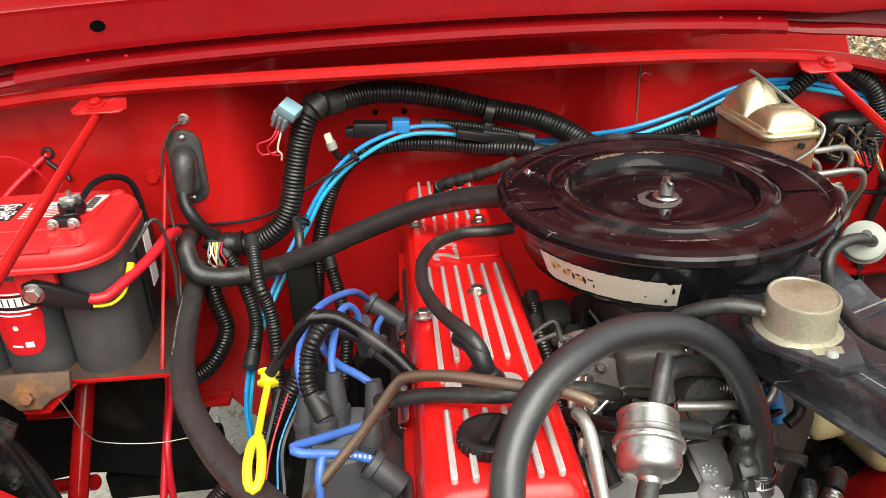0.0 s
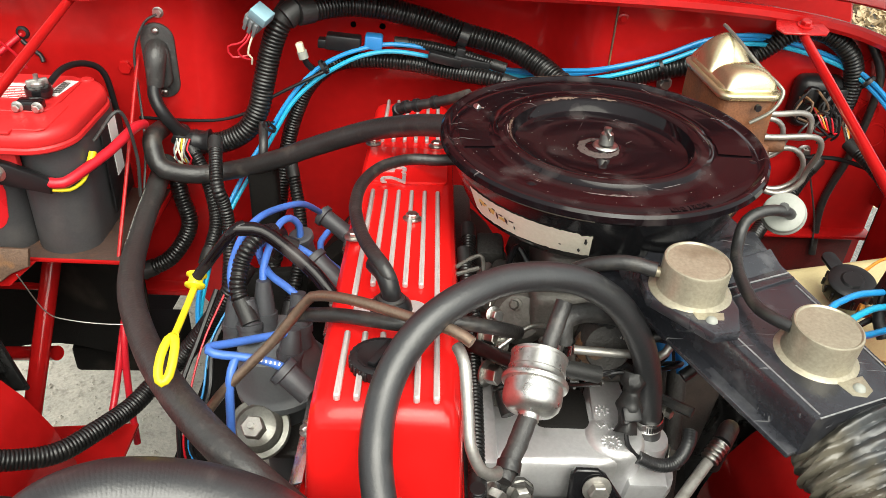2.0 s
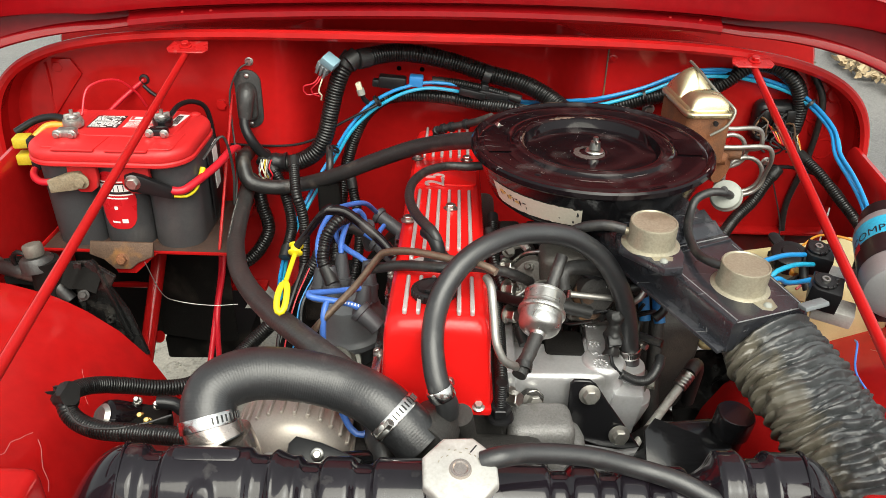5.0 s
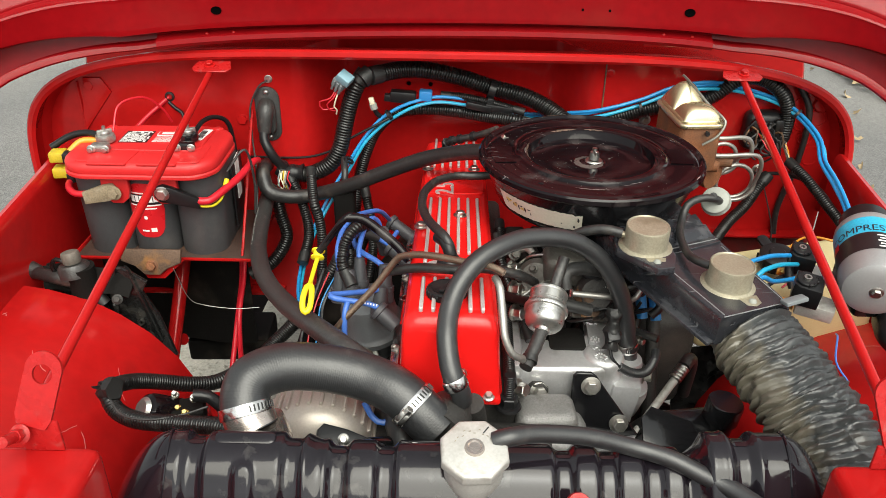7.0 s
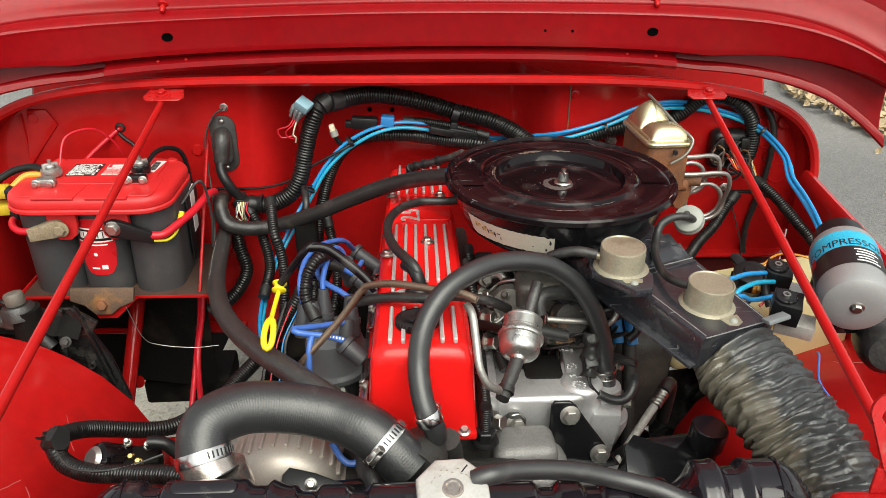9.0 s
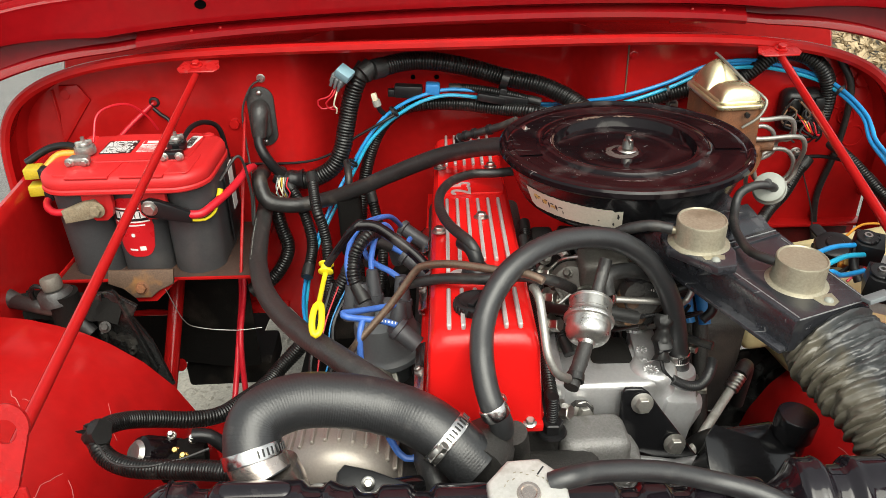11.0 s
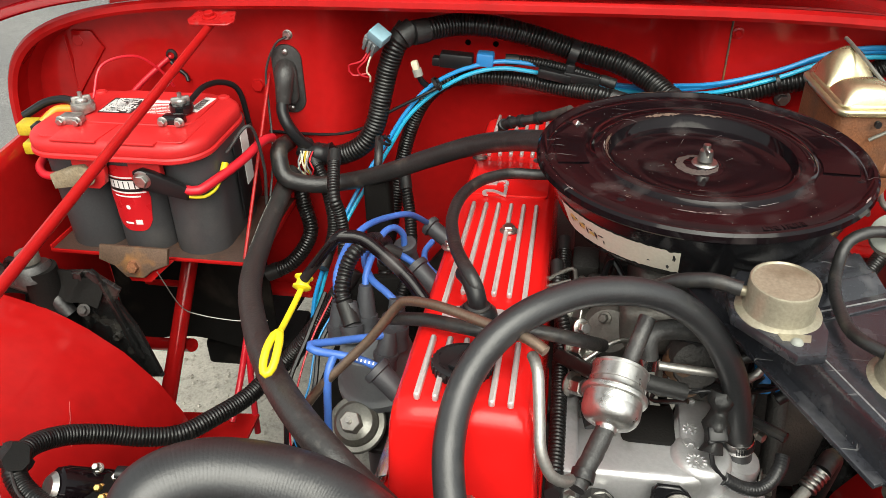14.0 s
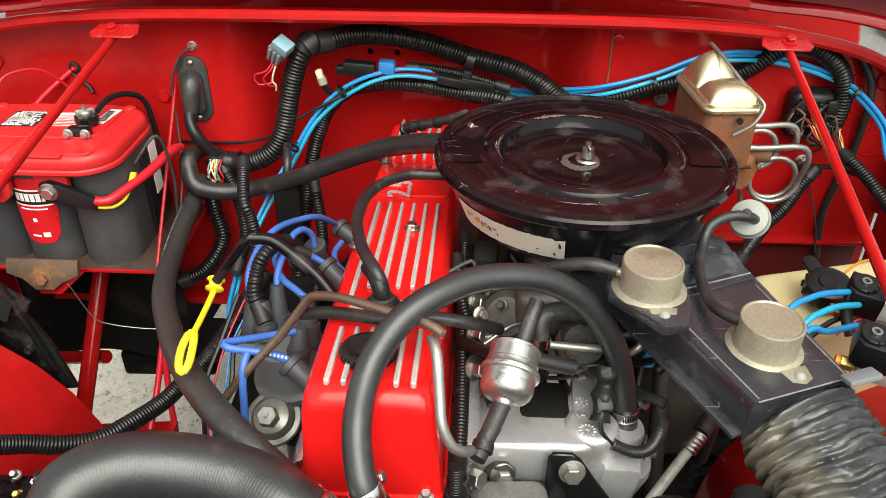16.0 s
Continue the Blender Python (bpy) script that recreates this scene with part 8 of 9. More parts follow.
mt_ = thing("shock_mount", (-0.59, 0.64, 0.87), "grimy black shock absorber mount with rubber bush", "shock mount")
part("bush", prism(circle(0.0135, 18), 0.020, at(-0.600, 0.640, 0.936, -10, -8, 10), 0.004), BUSH, mt_)
part("washer", lathe([(0, 0.006), (0.020, 0.006), (0.023, 0.002), (0.023, -0.014), (0, -0.014)], 22, at(-0.600, 0.640, 0.930, -10, -8, 0)), RUBBER_OLD, mt_)
part("stem", lathe([(0, 0.0), (0.02, 0.0), (0.022, -0.06), (0.03, -0.10), (0, -0.10)], 18, at(-0.59, 0.64, 0.932)), DARK, mt_)
def crumple(p00, p10, p01, p11, amp, nu, nv, seed, thick=0.004):
    """A creased sheet between four corners."""
    a, b, c, d = (Vector(p) for p in (p00, p10, p01, p11))
    def f(u, v):
        q = a.lerp(b, u).lerp(c.lerp(d, u), v)
        s = Vector((q.x * 26 + seed, q.y * 26, q.z * 26))
        fold = abs(noise.noise(s)) * 2.2 - 0.5
        return q + Vector((noise.noise(s * 1.7) * amp * 0.6, fold * amp, noise.noise(s * 1.3 + Vector((9, 0, 0))) * amp * 0.7))
    return grid_sheet(f, nu, nv, thick)
tm = at(0, 0.660, 0, 90, 0, 0)
part("tower", prism([(-0.6006, 0.9217), (-0.5702, 0.9187), (-0.5345, 0.9223), (-0.5176, 0.9098), (-0.5006, 0.8972), (-0.5103, 0.8795), (-0.4918, 0.8386), (-0.4745, 0.7583), (-0.5026, 0.7546), (-0.5653, 0.8029), (-0.6073, 0.834), (-0.6153, 0.8724)], 0.008, tm, 0.0025, 2), SHEET, mt_, "black painted steel tower plate")
part("tower_rib", prism([(-0.5547, 0.9219), (-0.5417, 0.9232), (-0.5511, 0.8384), (-0.5627, 0.8304)], 0.007, at(0, 0.6525, 0, 90, 0, 0), 0.002, 2), SHEET, mt_)
part("tower_rib", prism([(-0.5269, 0.9294), (-0.5209, 0.9221), (-0.4892, 0.7928), (-0.499, 0.7915)], 0.007, at(0, 0.6525, 0, 90, 0, 0), 0.002, 2), SHEET, mt_)
for x, z, r in ((-0.612, 0.905, 0.011), (-0.560, 0.890, 0.007), (-0.553, 0.862, 0.006), (-0.585, 0.872, 0.006), (-0.520, 0.825, 0.006)):
    part("tower_boss", lathe([(r * 0.35, 0.001), (r * 0.45, 0.005), (r * 0.8, 0.006), (r, 0.003), (r, -0.004)], 18, axis_m((x, 0.651, z), (0, -1, 0.15))), SHEET, mt_)
part("tower_lug", crumple((-0.575, 0.650, 0.925), (-0.520, 0.655, 0.905), (-0.575, 0.630, 0.895), (-0.525, 0.640, 0.878), 0.005, 22, 12, 8), DARK, mt_)
part("tower_lug", crumple((-0.655, 0.655, 0.925), (-0.610, 0.652, 0.930), (-0.650, 0.635, 0.890), (-0.605, 0.635, 0.885), 0.005, 20, 14, 31), DARK, mt_)
part("tower_bolt", bolt(axis_m((-0.540, 0.630, 0.880), (0.2, -0.8, 0.5)), 0.0055, 0.005), CAST_IRON, mt_)
part("bracket_loop", tube([(-0.62, 0.64, 0.905), (-0.632, 0.638, 0.930), (-0.622, 0.636, 0.945), (-0.605, 0.634, 0.940)], 0.0035, 8), GRIME, mt_)
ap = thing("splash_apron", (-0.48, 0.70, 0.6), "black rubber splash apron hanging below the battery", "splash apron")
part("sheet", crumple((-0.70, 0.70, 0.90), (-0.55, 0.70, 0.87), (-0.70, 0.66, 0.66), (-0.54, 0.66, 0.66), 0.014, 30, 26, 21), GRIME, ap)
single("control_rod", tube([(-0.475, 0.70, 0.895), (-0.467, 0.72, 0.827), (-0.448, 0.73, 0.806), (-0.399, 0.74, 0.793), (-0.36, 0.75, 0.79)], 0.0007, 6), PIPE_STEEL, "thin pale wire crossing below the battery", "wire")
for pts in ([(-0.430, 0.925, 0.868), (-0.424, 0.90, 0.83), (-0.418, 0.86, 0.783), (-0.416, 0.8, 0.736), (-0.42, 0.75, 0.672), (-0.419, 0.7, 0.636)], [(-0.422, 0.925, 0.870), (-0.417, 0.895, 0.83), (-0.413, 0.855, 0.786), (-0.41, 0.79, 0.743), (-0.408, 0.76, 0.665), (-0.404, 0.74, 0.576)]):
    single("red_cable", tube(pts, 0.0048, 10), RED_WIRE, "thick red cable hanging down to the chassis", "cable", "red cables")
single("chassis_bracket", box(0.165, 0.11, 0.052, at(-0.492, 0.985, 0.5585, 0, 0, 2), 0.008), DARK, "black chassis bracket under the firewall", "bracket")

# ---- brake master cylinder ----
mc = thing("brake_master_cylinder", (0.345, 0.85, 1.03), "rusty brake master cylinder with gold plated lid", "master cylinder")
mcm = at(0.3415, 0.8335, 1.0455, 0, 0, 5) @ Matrix.Diagonal((0.90, 1.06, 1, 1))
part("reservoir", prism(round_rect(0.074, 0.112, 0.012, 4), 0.072, mcm, 0.003), RUST, mc, "rusty cast reservoir")
part("bore", tube([(0.30, 0.90, 1.03), (0.345, 0.85, 1.03), (0.385, 0.80, 1.03)], 0.024, 20), RUST, mc)
part("outlet", lathe([(0, 0.03), (0.008, 0.03), (0.010, 0.02), (0.012, 0.0), (0, 0)], 14, axis_m((0.385, 0.815, 1.05), (0.9, -0.3, 0))), RUST, mc)
part("outlet", lathe([(0, 0.03), (0.008, 0.03), (0.010, 0.02), (0.012, 0.0), (0, 0)], 14, axis_m((0.36, 0.80, 1.05), (0.8, -0.5, 0))), RUST, mc)
lid2 = part("lid", prism(round_rect(0.082, 0.120, 0.014, 5), 0.008, mcm @ at(0, 0, 0.071), 0.003, 3), YELLOW_ZINC, mc, "gold chromate plated lid")
part("lid_step", prism(round_rect(0.072, 0.108, 0.016, 5), 0.006, mcm @ at(0, 0, 0.077), 0.003, 3), YELLOW_ZINC, lid2)
def mound(cx, cy, wx, wy, h, ridge, seed):
    """A pressed dome; ridge draws its top into a line across."""
    bm = bmesh.new()
    rows = []
    n = 20
    for i in range(n + 1):
        row = []
        for j in range(n + 1):
            u, v = 2 * i / n - 1, 2 * j / n - 1
            a, b = abs(u) ** 3.2, abs(v) ** (3.2 if not ridge else 1.5)
            q = max(0.0, 1 - a) * max(0.0, 1 - b)
            z = h * q ** 0.55 * (1.0 - (0.30 * abs(u) ** 1.5 if ridge else 0.0))
            row.append(bm.verts.new(mcm @ Vector((cx + wx / 2 * u, cy + wy / 2 * v, 0.0815 + z))))
        rows.append(row)
    for p, q in zip(rows, rows[1:]):
        for j in range(n):
            bm.faces.new((p[j], q[j], q[j + 1], p[j + 1]))
    return bm


part("dome", mound(-0.003, 0.026, 0.060, 0.058, 0.038, True, 1), YELLOW_ZINC, lid2, smooth=60)
part("dome", mound(0.0, -0.029, 0.066, 0.048, 0.020, False, 2), YELLOW_ZINC, lid2, smooth=60)
bail = [Vector(p) for p in [(0.333, 0.872, 1.17), (0.336, 0.862, 1.168), (0.346, 0.83, 1.158), (0.36, 0.803, 1.144), (0.375, 0.782, 1.133), (0.379, 0.774, 1.125), (0.369, 0.768, 1.108), (0.348, 0.768, 1.093)]]
part("bail", tube(bail, 0.0021, 8, 0.004), CAD, mc, "steel wire lid bail")
part("bail_foot", lathe([(0, 0.004), (0.004, 0.004), (0.004, 0), (0, 0)], 10, mcm @ at(0.005, -0.062, 0.066, 90, 0, 0)), LABEL_BLACK, mc)
# coiled brake lines
for lead, c, r, turns in (([(0.375, 0.80, 1.063), (0.40, 0.80, 1.063), (0.440, 0.806, 1.063), (0.458, 0.812, 1.056), (0.467, 0.82, 1.036)], Vector((0.442, 0.845, 0.994)), 0.031, 21), ([(0.375, 0.80, 1.092), (0.393, 0.80, 1.092), (0.425, 0.808, 1.091), (0.441, 0.815, 1.080), (0.447, 0.825, 1.054)], Vector((0.422, 0.872, 1.026)), 0.026, 18)):
    pts = [Vector(p) for p in lead]
    for i in range(turns):
        a = radians(10 - 30 * i)
        pts.append(c + Vector((r * math.cos(a), 0.006 * i / 6, r * math.sin(a))))
    pts += [c + Vector((-r, 0.03, -0.02)), c + Vector((-r * 0.6, 0.05, -0.06))]
    single("brake_line", tube(pts, 0.0036, 10), PIPE_STEEL, "coiled grey steel brake line", "brake line", "brake lines")
# fuse block plug on the firewall
fp = thing("bulkhead_connector", (0.505, 0.94, 1.05), "black bulkhead connector with coloured wires", "connector")
part("block", box(0.066, 0.035, 0.070, at(0.502, 0.935, 1.058), 0.014, 4), BLACK_PLASTIC, fp)
for i in range(3):
    part("cell", box(0.016, 0.010, 0.024, at(0.484 + 0.019 * i, 0.915, 1.072 - 0.004 * (i % 2), 0, 8 - 6 * i, 0), 0.004), LOOM_BLACK, fp)
for k in range(5):
    x = 0.500 + 0.004 * k
    part("wire", tube([(x - 0.01, 0.915, 1.058 - 0.003 * k), (x - 0.004, 0.900, 1.048), (x + 0.004, 0.897, 1.036 - 0.002 * k), (x + 0.014, 0.903, 1.030)], 0.0012, 6), (RED_WIRE, ORANGE_WIRE, RED_WIRE, BLACK_PLASTIC, RED_WIRE)[k], fp)
for k in range(5):
    part("wire", tube([(0.530 + 0.003 * k, 0.918, 1.045), (0.540 + 0.003 * (k % 3), 0.915, 1.03), (0.550 + 0.0015 * k, 0.905, 1.005)], 0.0012, 6), (RUST_PLATE, BLACK_PLASTIC, ORANGE_WIRE, BLACK_PLASTIC, WHITE_WIRE)[k], fp)
rnd = random.Random(17)
for k in range(16):
    x, z = 0.470 + 0.055 * rnd.random(), 1.035 + 0.045 * rnd.random()
    part("wire", tube([(x, 0.915, z), (x + rnd.uniform(-0.012, 0.012), 0.902, z - 0.006 + 0.012 * rnd.random()), (x + rnd.uniform(-0.02, 0.02), 0.900, z - 0.018), (x + rnd.uniform(-0.01, 0.03), 0.906, z - 0.03)], 0.0017, 6), (BLACK_PLASTIC, BLACK_PLASTIC, RUBBER_OLD, RUST_PLATE)[k % 4], fp)
single("hood_cable", tube([(0.548, 0.935, 1.14), (0.572, 0.93, 1.10), (0.580, 0.935, 1.05), (0.578, 0.94, 0.98), (0.565, 0.942, 0.90), (0.57, 0.93, 0.82)], 0.0055, 10), RUBBER, "black cable down the firewall side", "cable")
single("thin_wire", tube([(0.515, 0.943, 0.985), (0.53, 0.94, 0.95), (0.555, 0.93, 0.88), (0.56, 0.92, 0.84)], 0.0013, 6), RUBBER_OLD, "thin grey wire on the firewall", "wire")
single("black_wire", tube([(0.508, 0.935, 0.975), (0.55, 0.91, 0.985), (0.585, 0.86, 0.985), (0.60, 0.80, 0.965), (0.61, 0.76, 0.95)], 0.0032, 8), BLACK_PLASTIC, "black wire crossing to the fender", "wire")
single("firewall_bolt", bolt(axis_m((0.515, 0.947, 0.978), (0, -1, 0)), 0.007, 0.008), STEEL, "zinc bolt in the firewall", "bolt", "firewall bolts")
single("firewall_bolt", bolt(axis_m((0.232, 0.947, 1.150), (0, -1, 0)), 0.005, 0.002), RED, "red painted bolt in the firewall", "bolt", "firewall bolts")
single("firewall_bolt", bolt(axis_m((0.30, 0.945, 1.068), (0, -1, 0)), 0.007, 0.008), STEEL, "zinc bolt in the firewall", "bolt", "firewall bolts")
for x, z in ((0.60, 1.10), (0.585, 1.04)):
    single("grommet", lathe([(0, 0.002), (0.011, 0.002), (0.013, 0.004), (0.015, 0.0)], 20, axis_m((x, 0.949, z), (0, -1, 0))), RED, "red painted blanking plug in the firewall", "grommet", "blanking plugs")

# ---- right side: washer bottle, pressure switches, compressor ----
wb = thing("washer_bottle", (0.47, 0.64, 0.82), "cream plastic washer bottle with black cap", "washer bottle")
part("bottle", box(0.215, 0.115, 0.16, at(0.487, 0.655, 0.880, 0, -4, 10), 0.022, 4), CREAM, wb)
part("lower_body", box(0.06, 0.07, 0.06, at(0.370, 0.665, 0.840, 0, 0, 10), 0.014, 3), CREAM, wb)
wcap = part("cap", lathe([(0, 0.010), (0.010, 0.010), (0.012, 0.008), (0.021, 0.008), (0.0235, 0.006), (0.024, 0.0), (0.024, -0.012), (0.018, -0.014), (0, -0.014)], 36, at(0.432, 0.617, 0.984, 14, -6, 0)), BLACK_PLASTIC, wb)
for k in range(14):
    part("cap_tooth", box(0.004, 0.003, 0.010, at(0.432, 0.617, 0.984, 14, -6, 0) @ Matrix.Rotation(radians(360 / 14 * k), 4, "Z") @ at(0.0245, 0, -0.004), 0.001, 1), BLACK_PLASTIC, wcap)
part("cap_tongue", prism(round_rect(0.016, 0.030, 0.007, 4), 0.005, at(0.424, 0.646, 0.989, 14, -6, 12), 0.0015), BLACK_PLASTIC, wcap)
for k, (x, y, z) in enumerate(((0.428, 0.545, 1.038), (0.398, 0.455, 1.046))):
    sw = thing("solenoid_valve", (x, y, z), "black solenoid valve on a steel block", "solenoid valve", "solenoid valves")
    vm = at(x, y, z, 12, 4, -24)
    coil = part("coil", prism([(-0.016, -0.010), (-0.010, -0.0155), (0.016, -0.0155), (0.016, 0.016), (-0.016, 0.016)], 0.030, vm @ at(0.004, 0, -0.032), 0.0018, 2), BLACK_PLASTIC, sw)
    part("coil_top", lathe([(0, 0.002), (0.0115, 0.002), (0.0125, 0.001), (0.0125, -0.003), (0, -0.003)], 24, vm), BLACK_PLASTIC, coil)
    for q in range(4):
        part("coil_tooth", box(0.0035, 0.003, 0.004, vm @ Matrix.Rotation(radians(-70 + 32 * q), 4, "Z") @ at(0.0118, 0, 0.001), 0.0008, 1), BLACK_PLASTIC, coil)
    part("cap_screw", lathe([(0, 0.002), (0.0022, 0.002), (0.0026, 0.0042), (0.0046, 0.0042), (0.0050, 0.0025), (0.0050, 0.0)], 16, vm), STEEL, sw)
    part("block", box(0.044, 0.026, 0.020, vm @ at(0.020, 0.004, -0.043), 0.002), CHROME_CAP, sw, "pale zinc valve block")
    part("fitting", prism(circle(0.0065, 6), 0.012, vm @ at(-0.004, -0.004, -0.043) @ pose(0, 0, 0, 0, -90, 0), 0.0008, 1), BRASS, sw)
    part("collet", lathe([(0.003, 0.0), (0.0062, 0.0), (0.0062, 0.004), (0.003, 0.004)], 16, vm @ at(-0.016, -0.004, -0.043) @ pose(0, 0, 0, 0, -90, 0)), ORANGE_WIRE, sw, "orange collet ring")
for mt, pts in ((BLUE_WIRE, [(0.3206, 0.4820, 1.0220), (0.3426, 0.5000, 1.0399), (0.3610, 0.5150, 1.0381), (0.3844, 0.5300, 1.0349), (0.4128, 0.5420, 1.0295)]), (CYAN_WIRE, [(0.3370, 0.4780, 1.0070), (0.3545, 0.4900, 1.0304), (0.3690, 0.5000, 1.0332), (0.3921, 0.5150, 1.0308), (0.4196, 0.5300, 1.0229)]), (BLUE_WIRE, [(0.3262, 0.4520, 1.0350), (0.3507, 0.4700, 1.0380), (0.3712, 0.4850, 1.0239), (0.3916, 0.4980, 1.0172), (0.4111, 0.5080, 1.0149)])):
    single("air_line", tube(pts, 0.0031, 10), mt, "blue plastic air line" if mt is BLUE_WIRE else "pale blue plastic air line", "air line", "air lines")
tie = thing("cable_tie", (0.414, 0.534, 1.003), "black sleeve and tie round two air lines", "cable tie", "cable ties")
part("sleeve", tube([(0.414, 0.540, 1.016), (0.4146, 0.534, 1.0035), (0.419, 0.524, 0.990)], 0.0056, 12), RUBBER_CLEAN, tie)
part("band", tube([(0.416, 0.546, 1.032), (0.4135, 0.541, 1.020), (0.414, 0.537, 1.010)], 0.0030, 8), BLACK_PLASTIC, tie)
single("thin_wire", tube([(0.375, 0.52, 0.985), (0.40, 0.535, 0.996), (0.425, 0.545, 1.002), (0.44, 0.55, 1.006)], 0.0030, 8), BLACK_PLASTIC, "black wire beside the air lines", "wire")
single("thin_wire", tube([(0.405, 0.525, 0.990), (0.425, 0.535, 1.000), (0.445, 0.54, 1.006)], 0.0016, 6), RED_WIRE, "red wire beside the air lines", "wire")
single("yellow_wire", tube([(0.455, 0.64, 0.985), (0.475, 0.64, 1.004), (0.50, 0.62, 1.012), (0.53, 0.60, 1.005)], 0.0016, 6), ORANGE_WIRE, "thin orange-yellow wire above the washer bottle", "wire")
comp = thing("air_compressor", (0.49, 0.46, 0.98), "silver air compressor canister with blue and black label", "air compressor")
C0, C1 = Vector((0.500, 0.556, 1.082)), Vector((0.454, 0.406, 1.059))
cd = (C0 - C1).normalized()
cm2 = axis_m(C1, cd) @ Matrix.Diagonal((0.93, 0.93, 1, 1))
part("shell", lathe([(0, 0.0), (0.014, 0.0), (0.030, 0.001), (0.038, 0.005), (0.0405, 0.012), (0.041, 0.03), (0.041, 0.106), (0.0395, 0.113), (0.035, 0.118), (0, 0.119)], 56, cm2), CAN_SILVER, comp)
part("end_cap", lathe([(0.0, 0.146), (0.028, 0.146), (0.0315, 0.143), (0.0325, 0.130), (0.0335, 0.116), (0, 0.114)], 56, cm2), BLACK_PLASTIC, comp, "black ridged end cap")
part("end_bolt", bolt(cm2 @ pose(0, 0, 0.001, 180, 0, 0), 0.0058, 0.004), STEEL, comp)
out = cm2.inverted().to_3x3() @ Vector((-0.55, -0.35, 0.76))
AM = math.degrees(math.atan2(out.y, out.x))
part("label_top", lathe([(0.0414, 0.068), (0.0414, 0.100)], 60, cm2, None, AM - 95, AM + 95), LABEL_BLUE, comp, "blue label band")
part("label_band", lathe([(0.0414, 0.034), (0.0414, 0.0675)], 60, cm2, None, AM - 95, AM + 95), LABEL_BLACK, comp, "black label band")
def wrap_text(body, size, cz, a_mid, rr=0.0417):
    """Writing bent round the canister."""
    bm = text_mesh(body, size, Matrix(), 0.0)
    for v in bm.verts:
        a = radians(a_mid) + v.co.x / rr
        v.co = cm2 @ Vector((rr * math.cos(a), rr * math.sin(a), cz + v.co.y))
    return bm
part("writing", wrap_text("COMPRESSOR", 0.0170, 0.076, AM + 8, 0.0419), LABEL_BLACK, comp, "black word COMPRESSOR")
part("badge", lathe([(0.0418, 0.060), (0.0418, 0.072)], 12, cm2, None, AM - 72, AM - 48), LABEL_RED, comp, "small red badge")
bm = bmesh.new()
for k in range(5):
    lathe([(0.0418, 0.038 + 0.0055 * k), (0.0418, 0.0405 + 0.0055 * k)], 8, cm2, bm, AM + 22 + 3 * (k % 2), AM + 62 - 5 * (k % 3))
part("print", bm, LABEL_WHITE, comp)
part("foot", box(0.04, 0.08, 0.05, at(0.49, 0.50, 1.012), 0.006), SATIN_BLACK, comp)
part("pump_head", lathe([(0, 0.03), (0.020, 0.03), (0.027, 0.022), (0.029, 0.0), (0.027, -0.03), (0, -0.034)], 24, axis_m((0.520, 0.440, 0.985), (-0.3, -0.9, 0.2))), RUBBER, comp)
hose("air_hose", [(0.50, 0.36, 0.98), (0.50, 0.33, 0.965), (0.49, 0.28, 0.955), (0.50, 0.22, 0.93)], 0.008, RUBBER, "black hose below the compressor")
single("thin_wire", tube([(0.45, 0.45, 0.97), (0.435, 0.42, 0.985), (0.43, 0.40, 0.965), (0.44, 0.38, 0.95)], 0.0012, 6), PLUG_BLUE, "thin blue wire beside the compressor", "wire")

# ---- power steering reservoir and lower right ----
ps = thing("steering_reservoir", (0.26, 0.34, 0.86), "black power steering pump reservoir", "reservoir")
part("can", box(0.085, 0.05, 0.07, at(0.245, 0.358, 0.872, 12, 8, 18), 0.008, 3), SATIN_BLACK, ps)
part("bracket", prism([(-0.05, -0.03), (0.045, -0.035), (0.05, 0.0), (0.03, 0.012), (-0.03, 0.03), (-0.045, 0.015)], 0.004, at(0.235, 0.335, 0.905, 30, 12, 10), 0.001), SATIN_BLACK, ps)
part("cap", lathe([(0, 0.032), (0.0195, 0.032), (0.021, 0.030), (0.021, 0.006), (0.0175, 0.003), (0.0175, -0.03), (0, -0.03)], 32, at(0.293, 0.366, 0.898, 2, 6, 0)), SATIN_BLACK, ps)
PIPE_PALE = mat("pale_grey_painted_pipe", (0.46, 0.45, 0.42), 0.5, metal=0.2, var=0.2, scale=60, bump=0.1, dirt=(0.2, 0.18, 0.15), dirt_amt=0.2, dirt_scale=60)
sp = thing("steel_pipe", (0.25, 0.45, 0.86), "grey steel pipe with crimped fitting", "pipe")
part("pipe", tube([(0.185, 0.396, 0.800), (0.2183, 0.4275, 0.827), (0.250, 0.458, 0.852), (0.264, 0.471, 0.864), (0.276, 0.482, 0.873)], 0.0056, 14), PIPE_PALE, sp)
part("fitting", corrugated([(0.271, 0.478, 0.870), (0.285, 0.491, 0.881)], 0.0092, 0.0048, 0.0016), STEEL, sp)
part("hose", tube([(0.285, 0.491, 0.881), (0.297, 0.508, 0.882), (0.306, 0.522, 0.862), (0.308, 0.535, 0.80)], 0.0090, 14), RUBBER, sp)
hose("steering_hose", [(0.21, 0.44, 0.80), (0.235, 0.43, 0.835), (0.265, 0.425, 0.84), (0.29, 0.41, 0.81)], 0.013, RUBBER, "thick black rubber hose beside the pump")
col = thing("steering_shaft", (0.28, 0.60, 0.80), "grimy brown steering shaft", "shaft")
part("shaft", tube([(0.262, 0.60, 0.93), (0.258, 0.56, 0.88), (0.252, 0.51, 0.80), (0.245, 0.46, 0.70)], 0.010, 14), CAST_IRON, col)
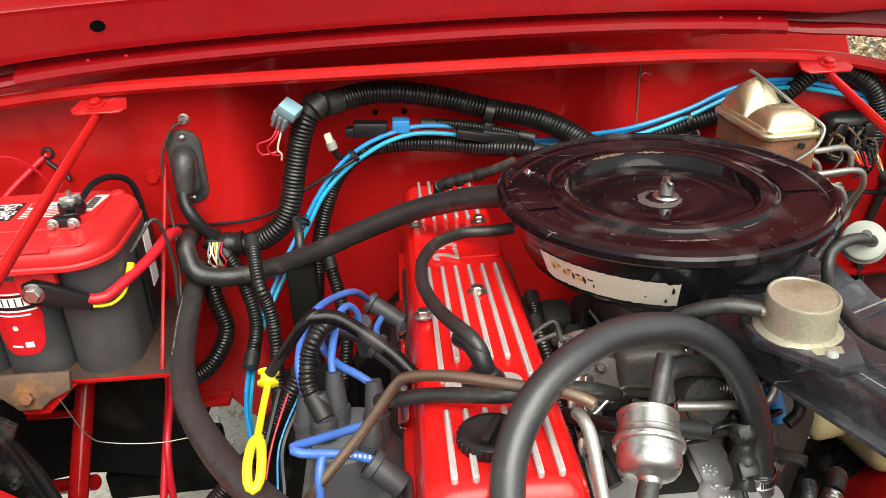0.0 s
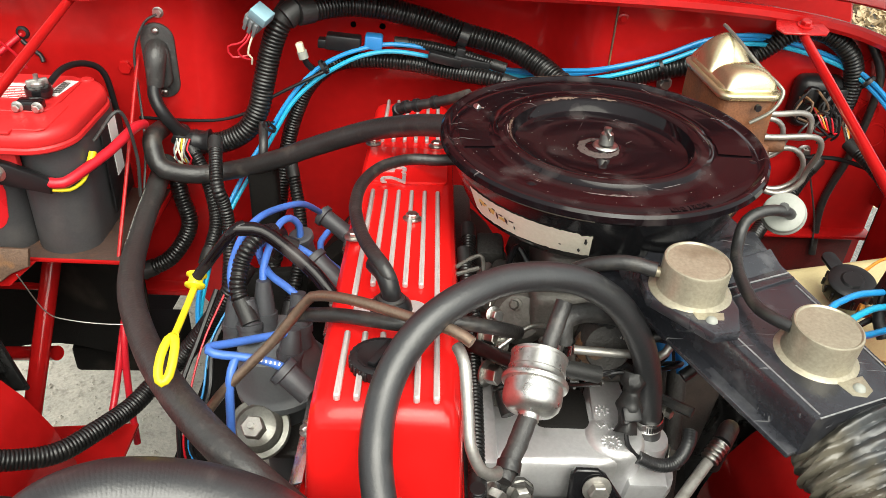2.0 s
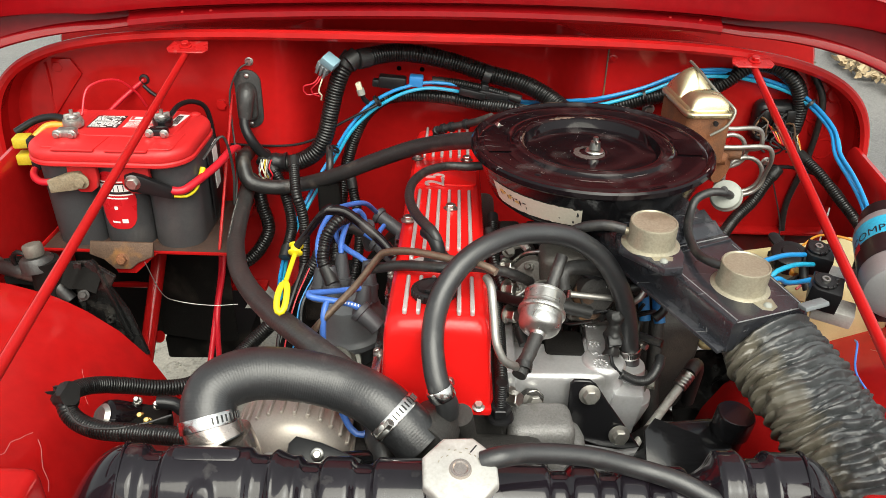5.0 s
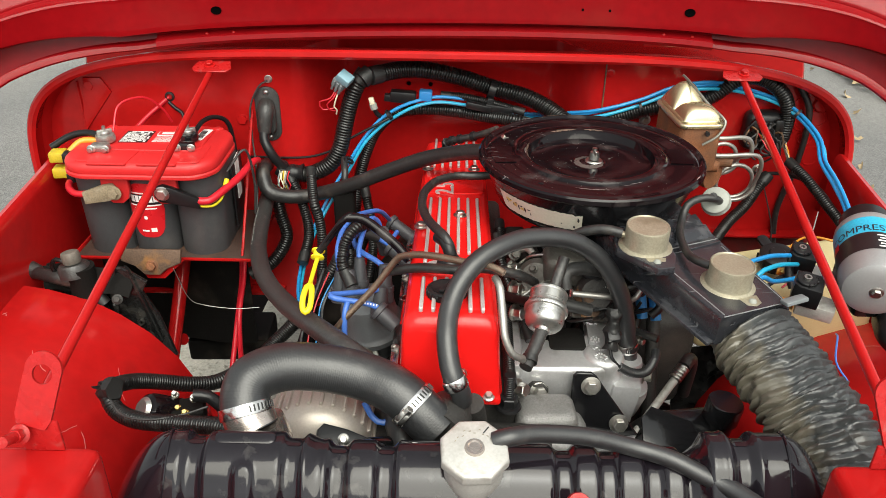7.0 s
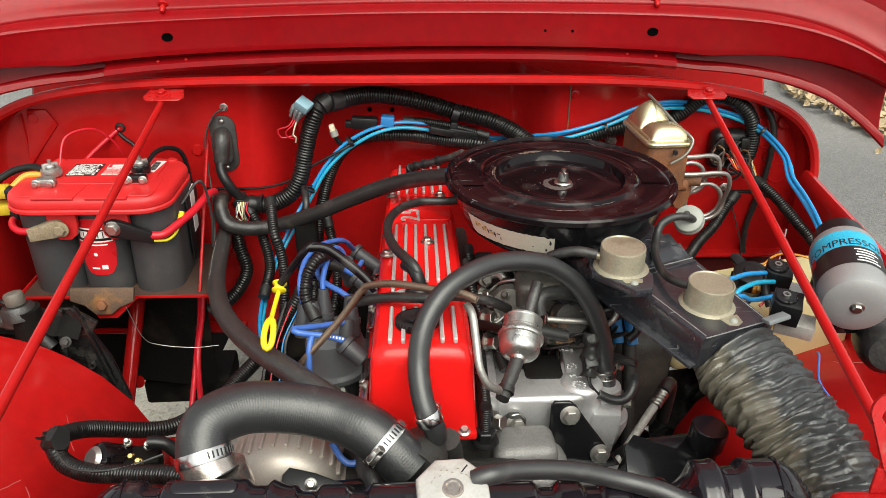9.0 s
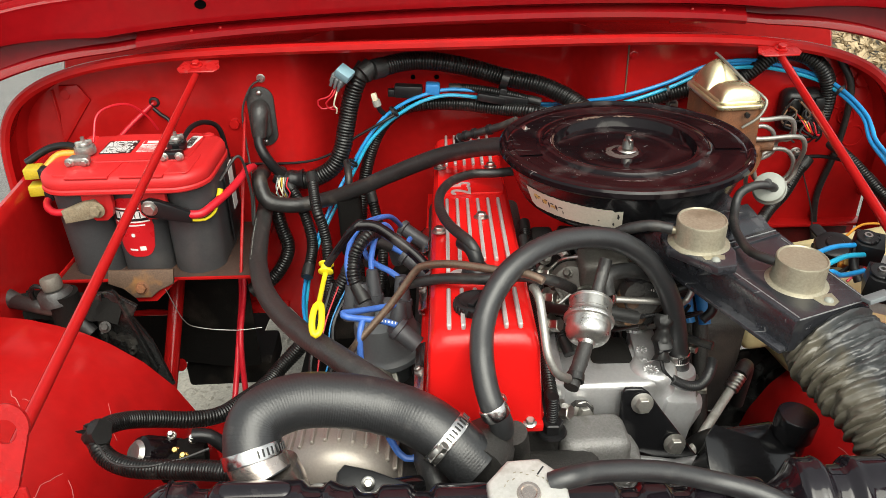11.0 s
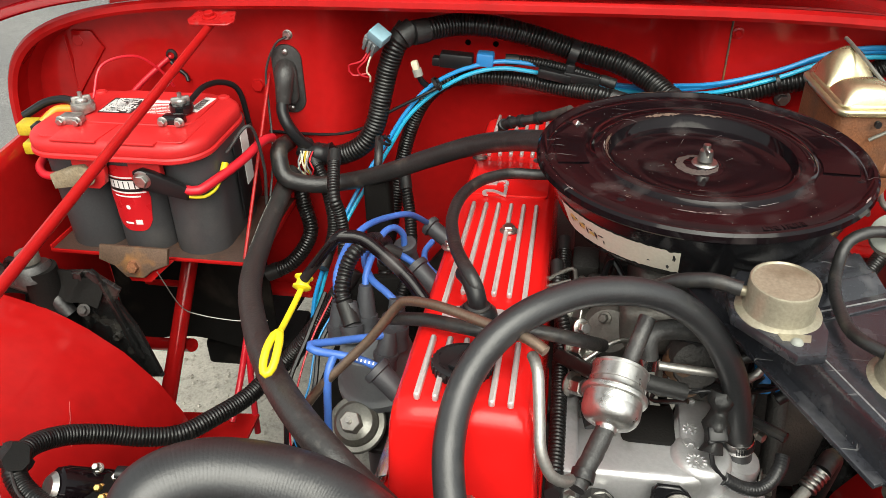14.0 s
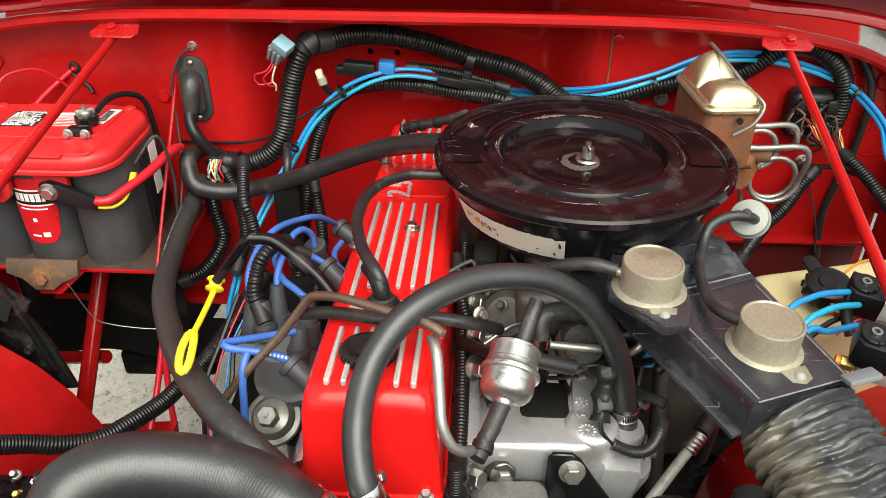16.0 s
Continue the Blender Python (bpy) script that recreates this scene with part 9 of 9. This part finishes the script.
for pts in ([(0.225, 0.585, 0.985), (0.232, 0.565, 0.95), (0.236, 0.55, 0.92)], [(0.243, 0.58, 0.985), (0.250, 0.562, 0.95), (0.254, 0.545, 0.92)]):
    single("blue_hose", tube(pts, 0.0075, 12), CLIP_BLUE, "short bright blue vacuum hose", "hose", "blue hoses")
hose("wiper_hose", [(0.19, 0.50, 1.0), (0.215, 0.50, 1.005), (0.235, 0.50, 0.995), (0.240, 0.495, 0.975), (0.228, 0.49, 0.965)], 0.0055, RUBBER, "small curled black hose")
single("steering_box", box(0.105, 0.14, 0.17, at(0.285, 0.69, 0.785, 0, 6, 12), 0.02, 3), CAST_IRON, "dark cast steering gearbox", "gearbox")
rnd = random.Random(12)
for k in range(10):
    x, y, z = 0.16 + 0.10 * rnd.random(), 0.50 + 0.14 * rnd.random(), 0.80 + 0.12 * rnd.random()
    hose("vacuum_hose", [(x, y, z), (x + rnd.uniform(-0.03, 0.03), y + 0.03, z + 0.04), (x + rnd.uniform(-0.04, 0.04), y + 0.05, z + 0.08), (x + rnd.uniform(-0.03, 0.03), y + 0.10, z + 0.10)], rnd.uniform(0.004, 0.007), RUBBER, "thin black vacuum hose among the engine fittings", seg=10)
# made-up sheet, black so that the gap below the engine stays dark
pan = thing("splash_pan", (0.22, 0.5, 0.6), "added black sheet closing the dark gap below the engine", "splash pan")
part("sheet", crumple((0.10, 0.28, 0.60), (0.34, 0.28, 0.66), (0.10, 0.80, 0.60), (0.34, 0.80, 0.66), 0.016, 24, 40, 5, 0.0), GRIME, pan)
# second made-up black sheet, darkening the gap behind the right wheel arch
ap2 = thing("splash_apron", (0.48, 0.66, 0.6), "added black sheet over the dark gap behind the wheel arch", "splash apron")
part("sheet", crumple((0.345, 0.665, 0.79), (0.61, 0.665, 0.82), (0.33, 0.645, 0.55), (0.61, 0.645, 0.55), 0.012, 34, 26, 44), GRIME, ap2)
# tyres
for x in (-0.735, 0.665):
    for y in (0.30, 2.75):
        wh = thing("wheel", (x, y, 0.0), "black tyred road wheel", "wheel", "wheels")
        wm = axis_m((x, y, 0.36), (1, 0, 0))
        part("tyre", lathe([(0.20, -0.09), (0.30, -0.10), (0.345, -0.085), (0.36, -0.06), (0.36, 0.06), (0.345, 0.085), (0.30, 0.10), (0.20, 0.09)], 48, wm), RUBBER, wh)
        part("rim", lathe([(0.20, -0.09), (0.19, -0.05), (0.06, 0.0), (0.0, 0.0)], 32, wm), STEEL, wh)
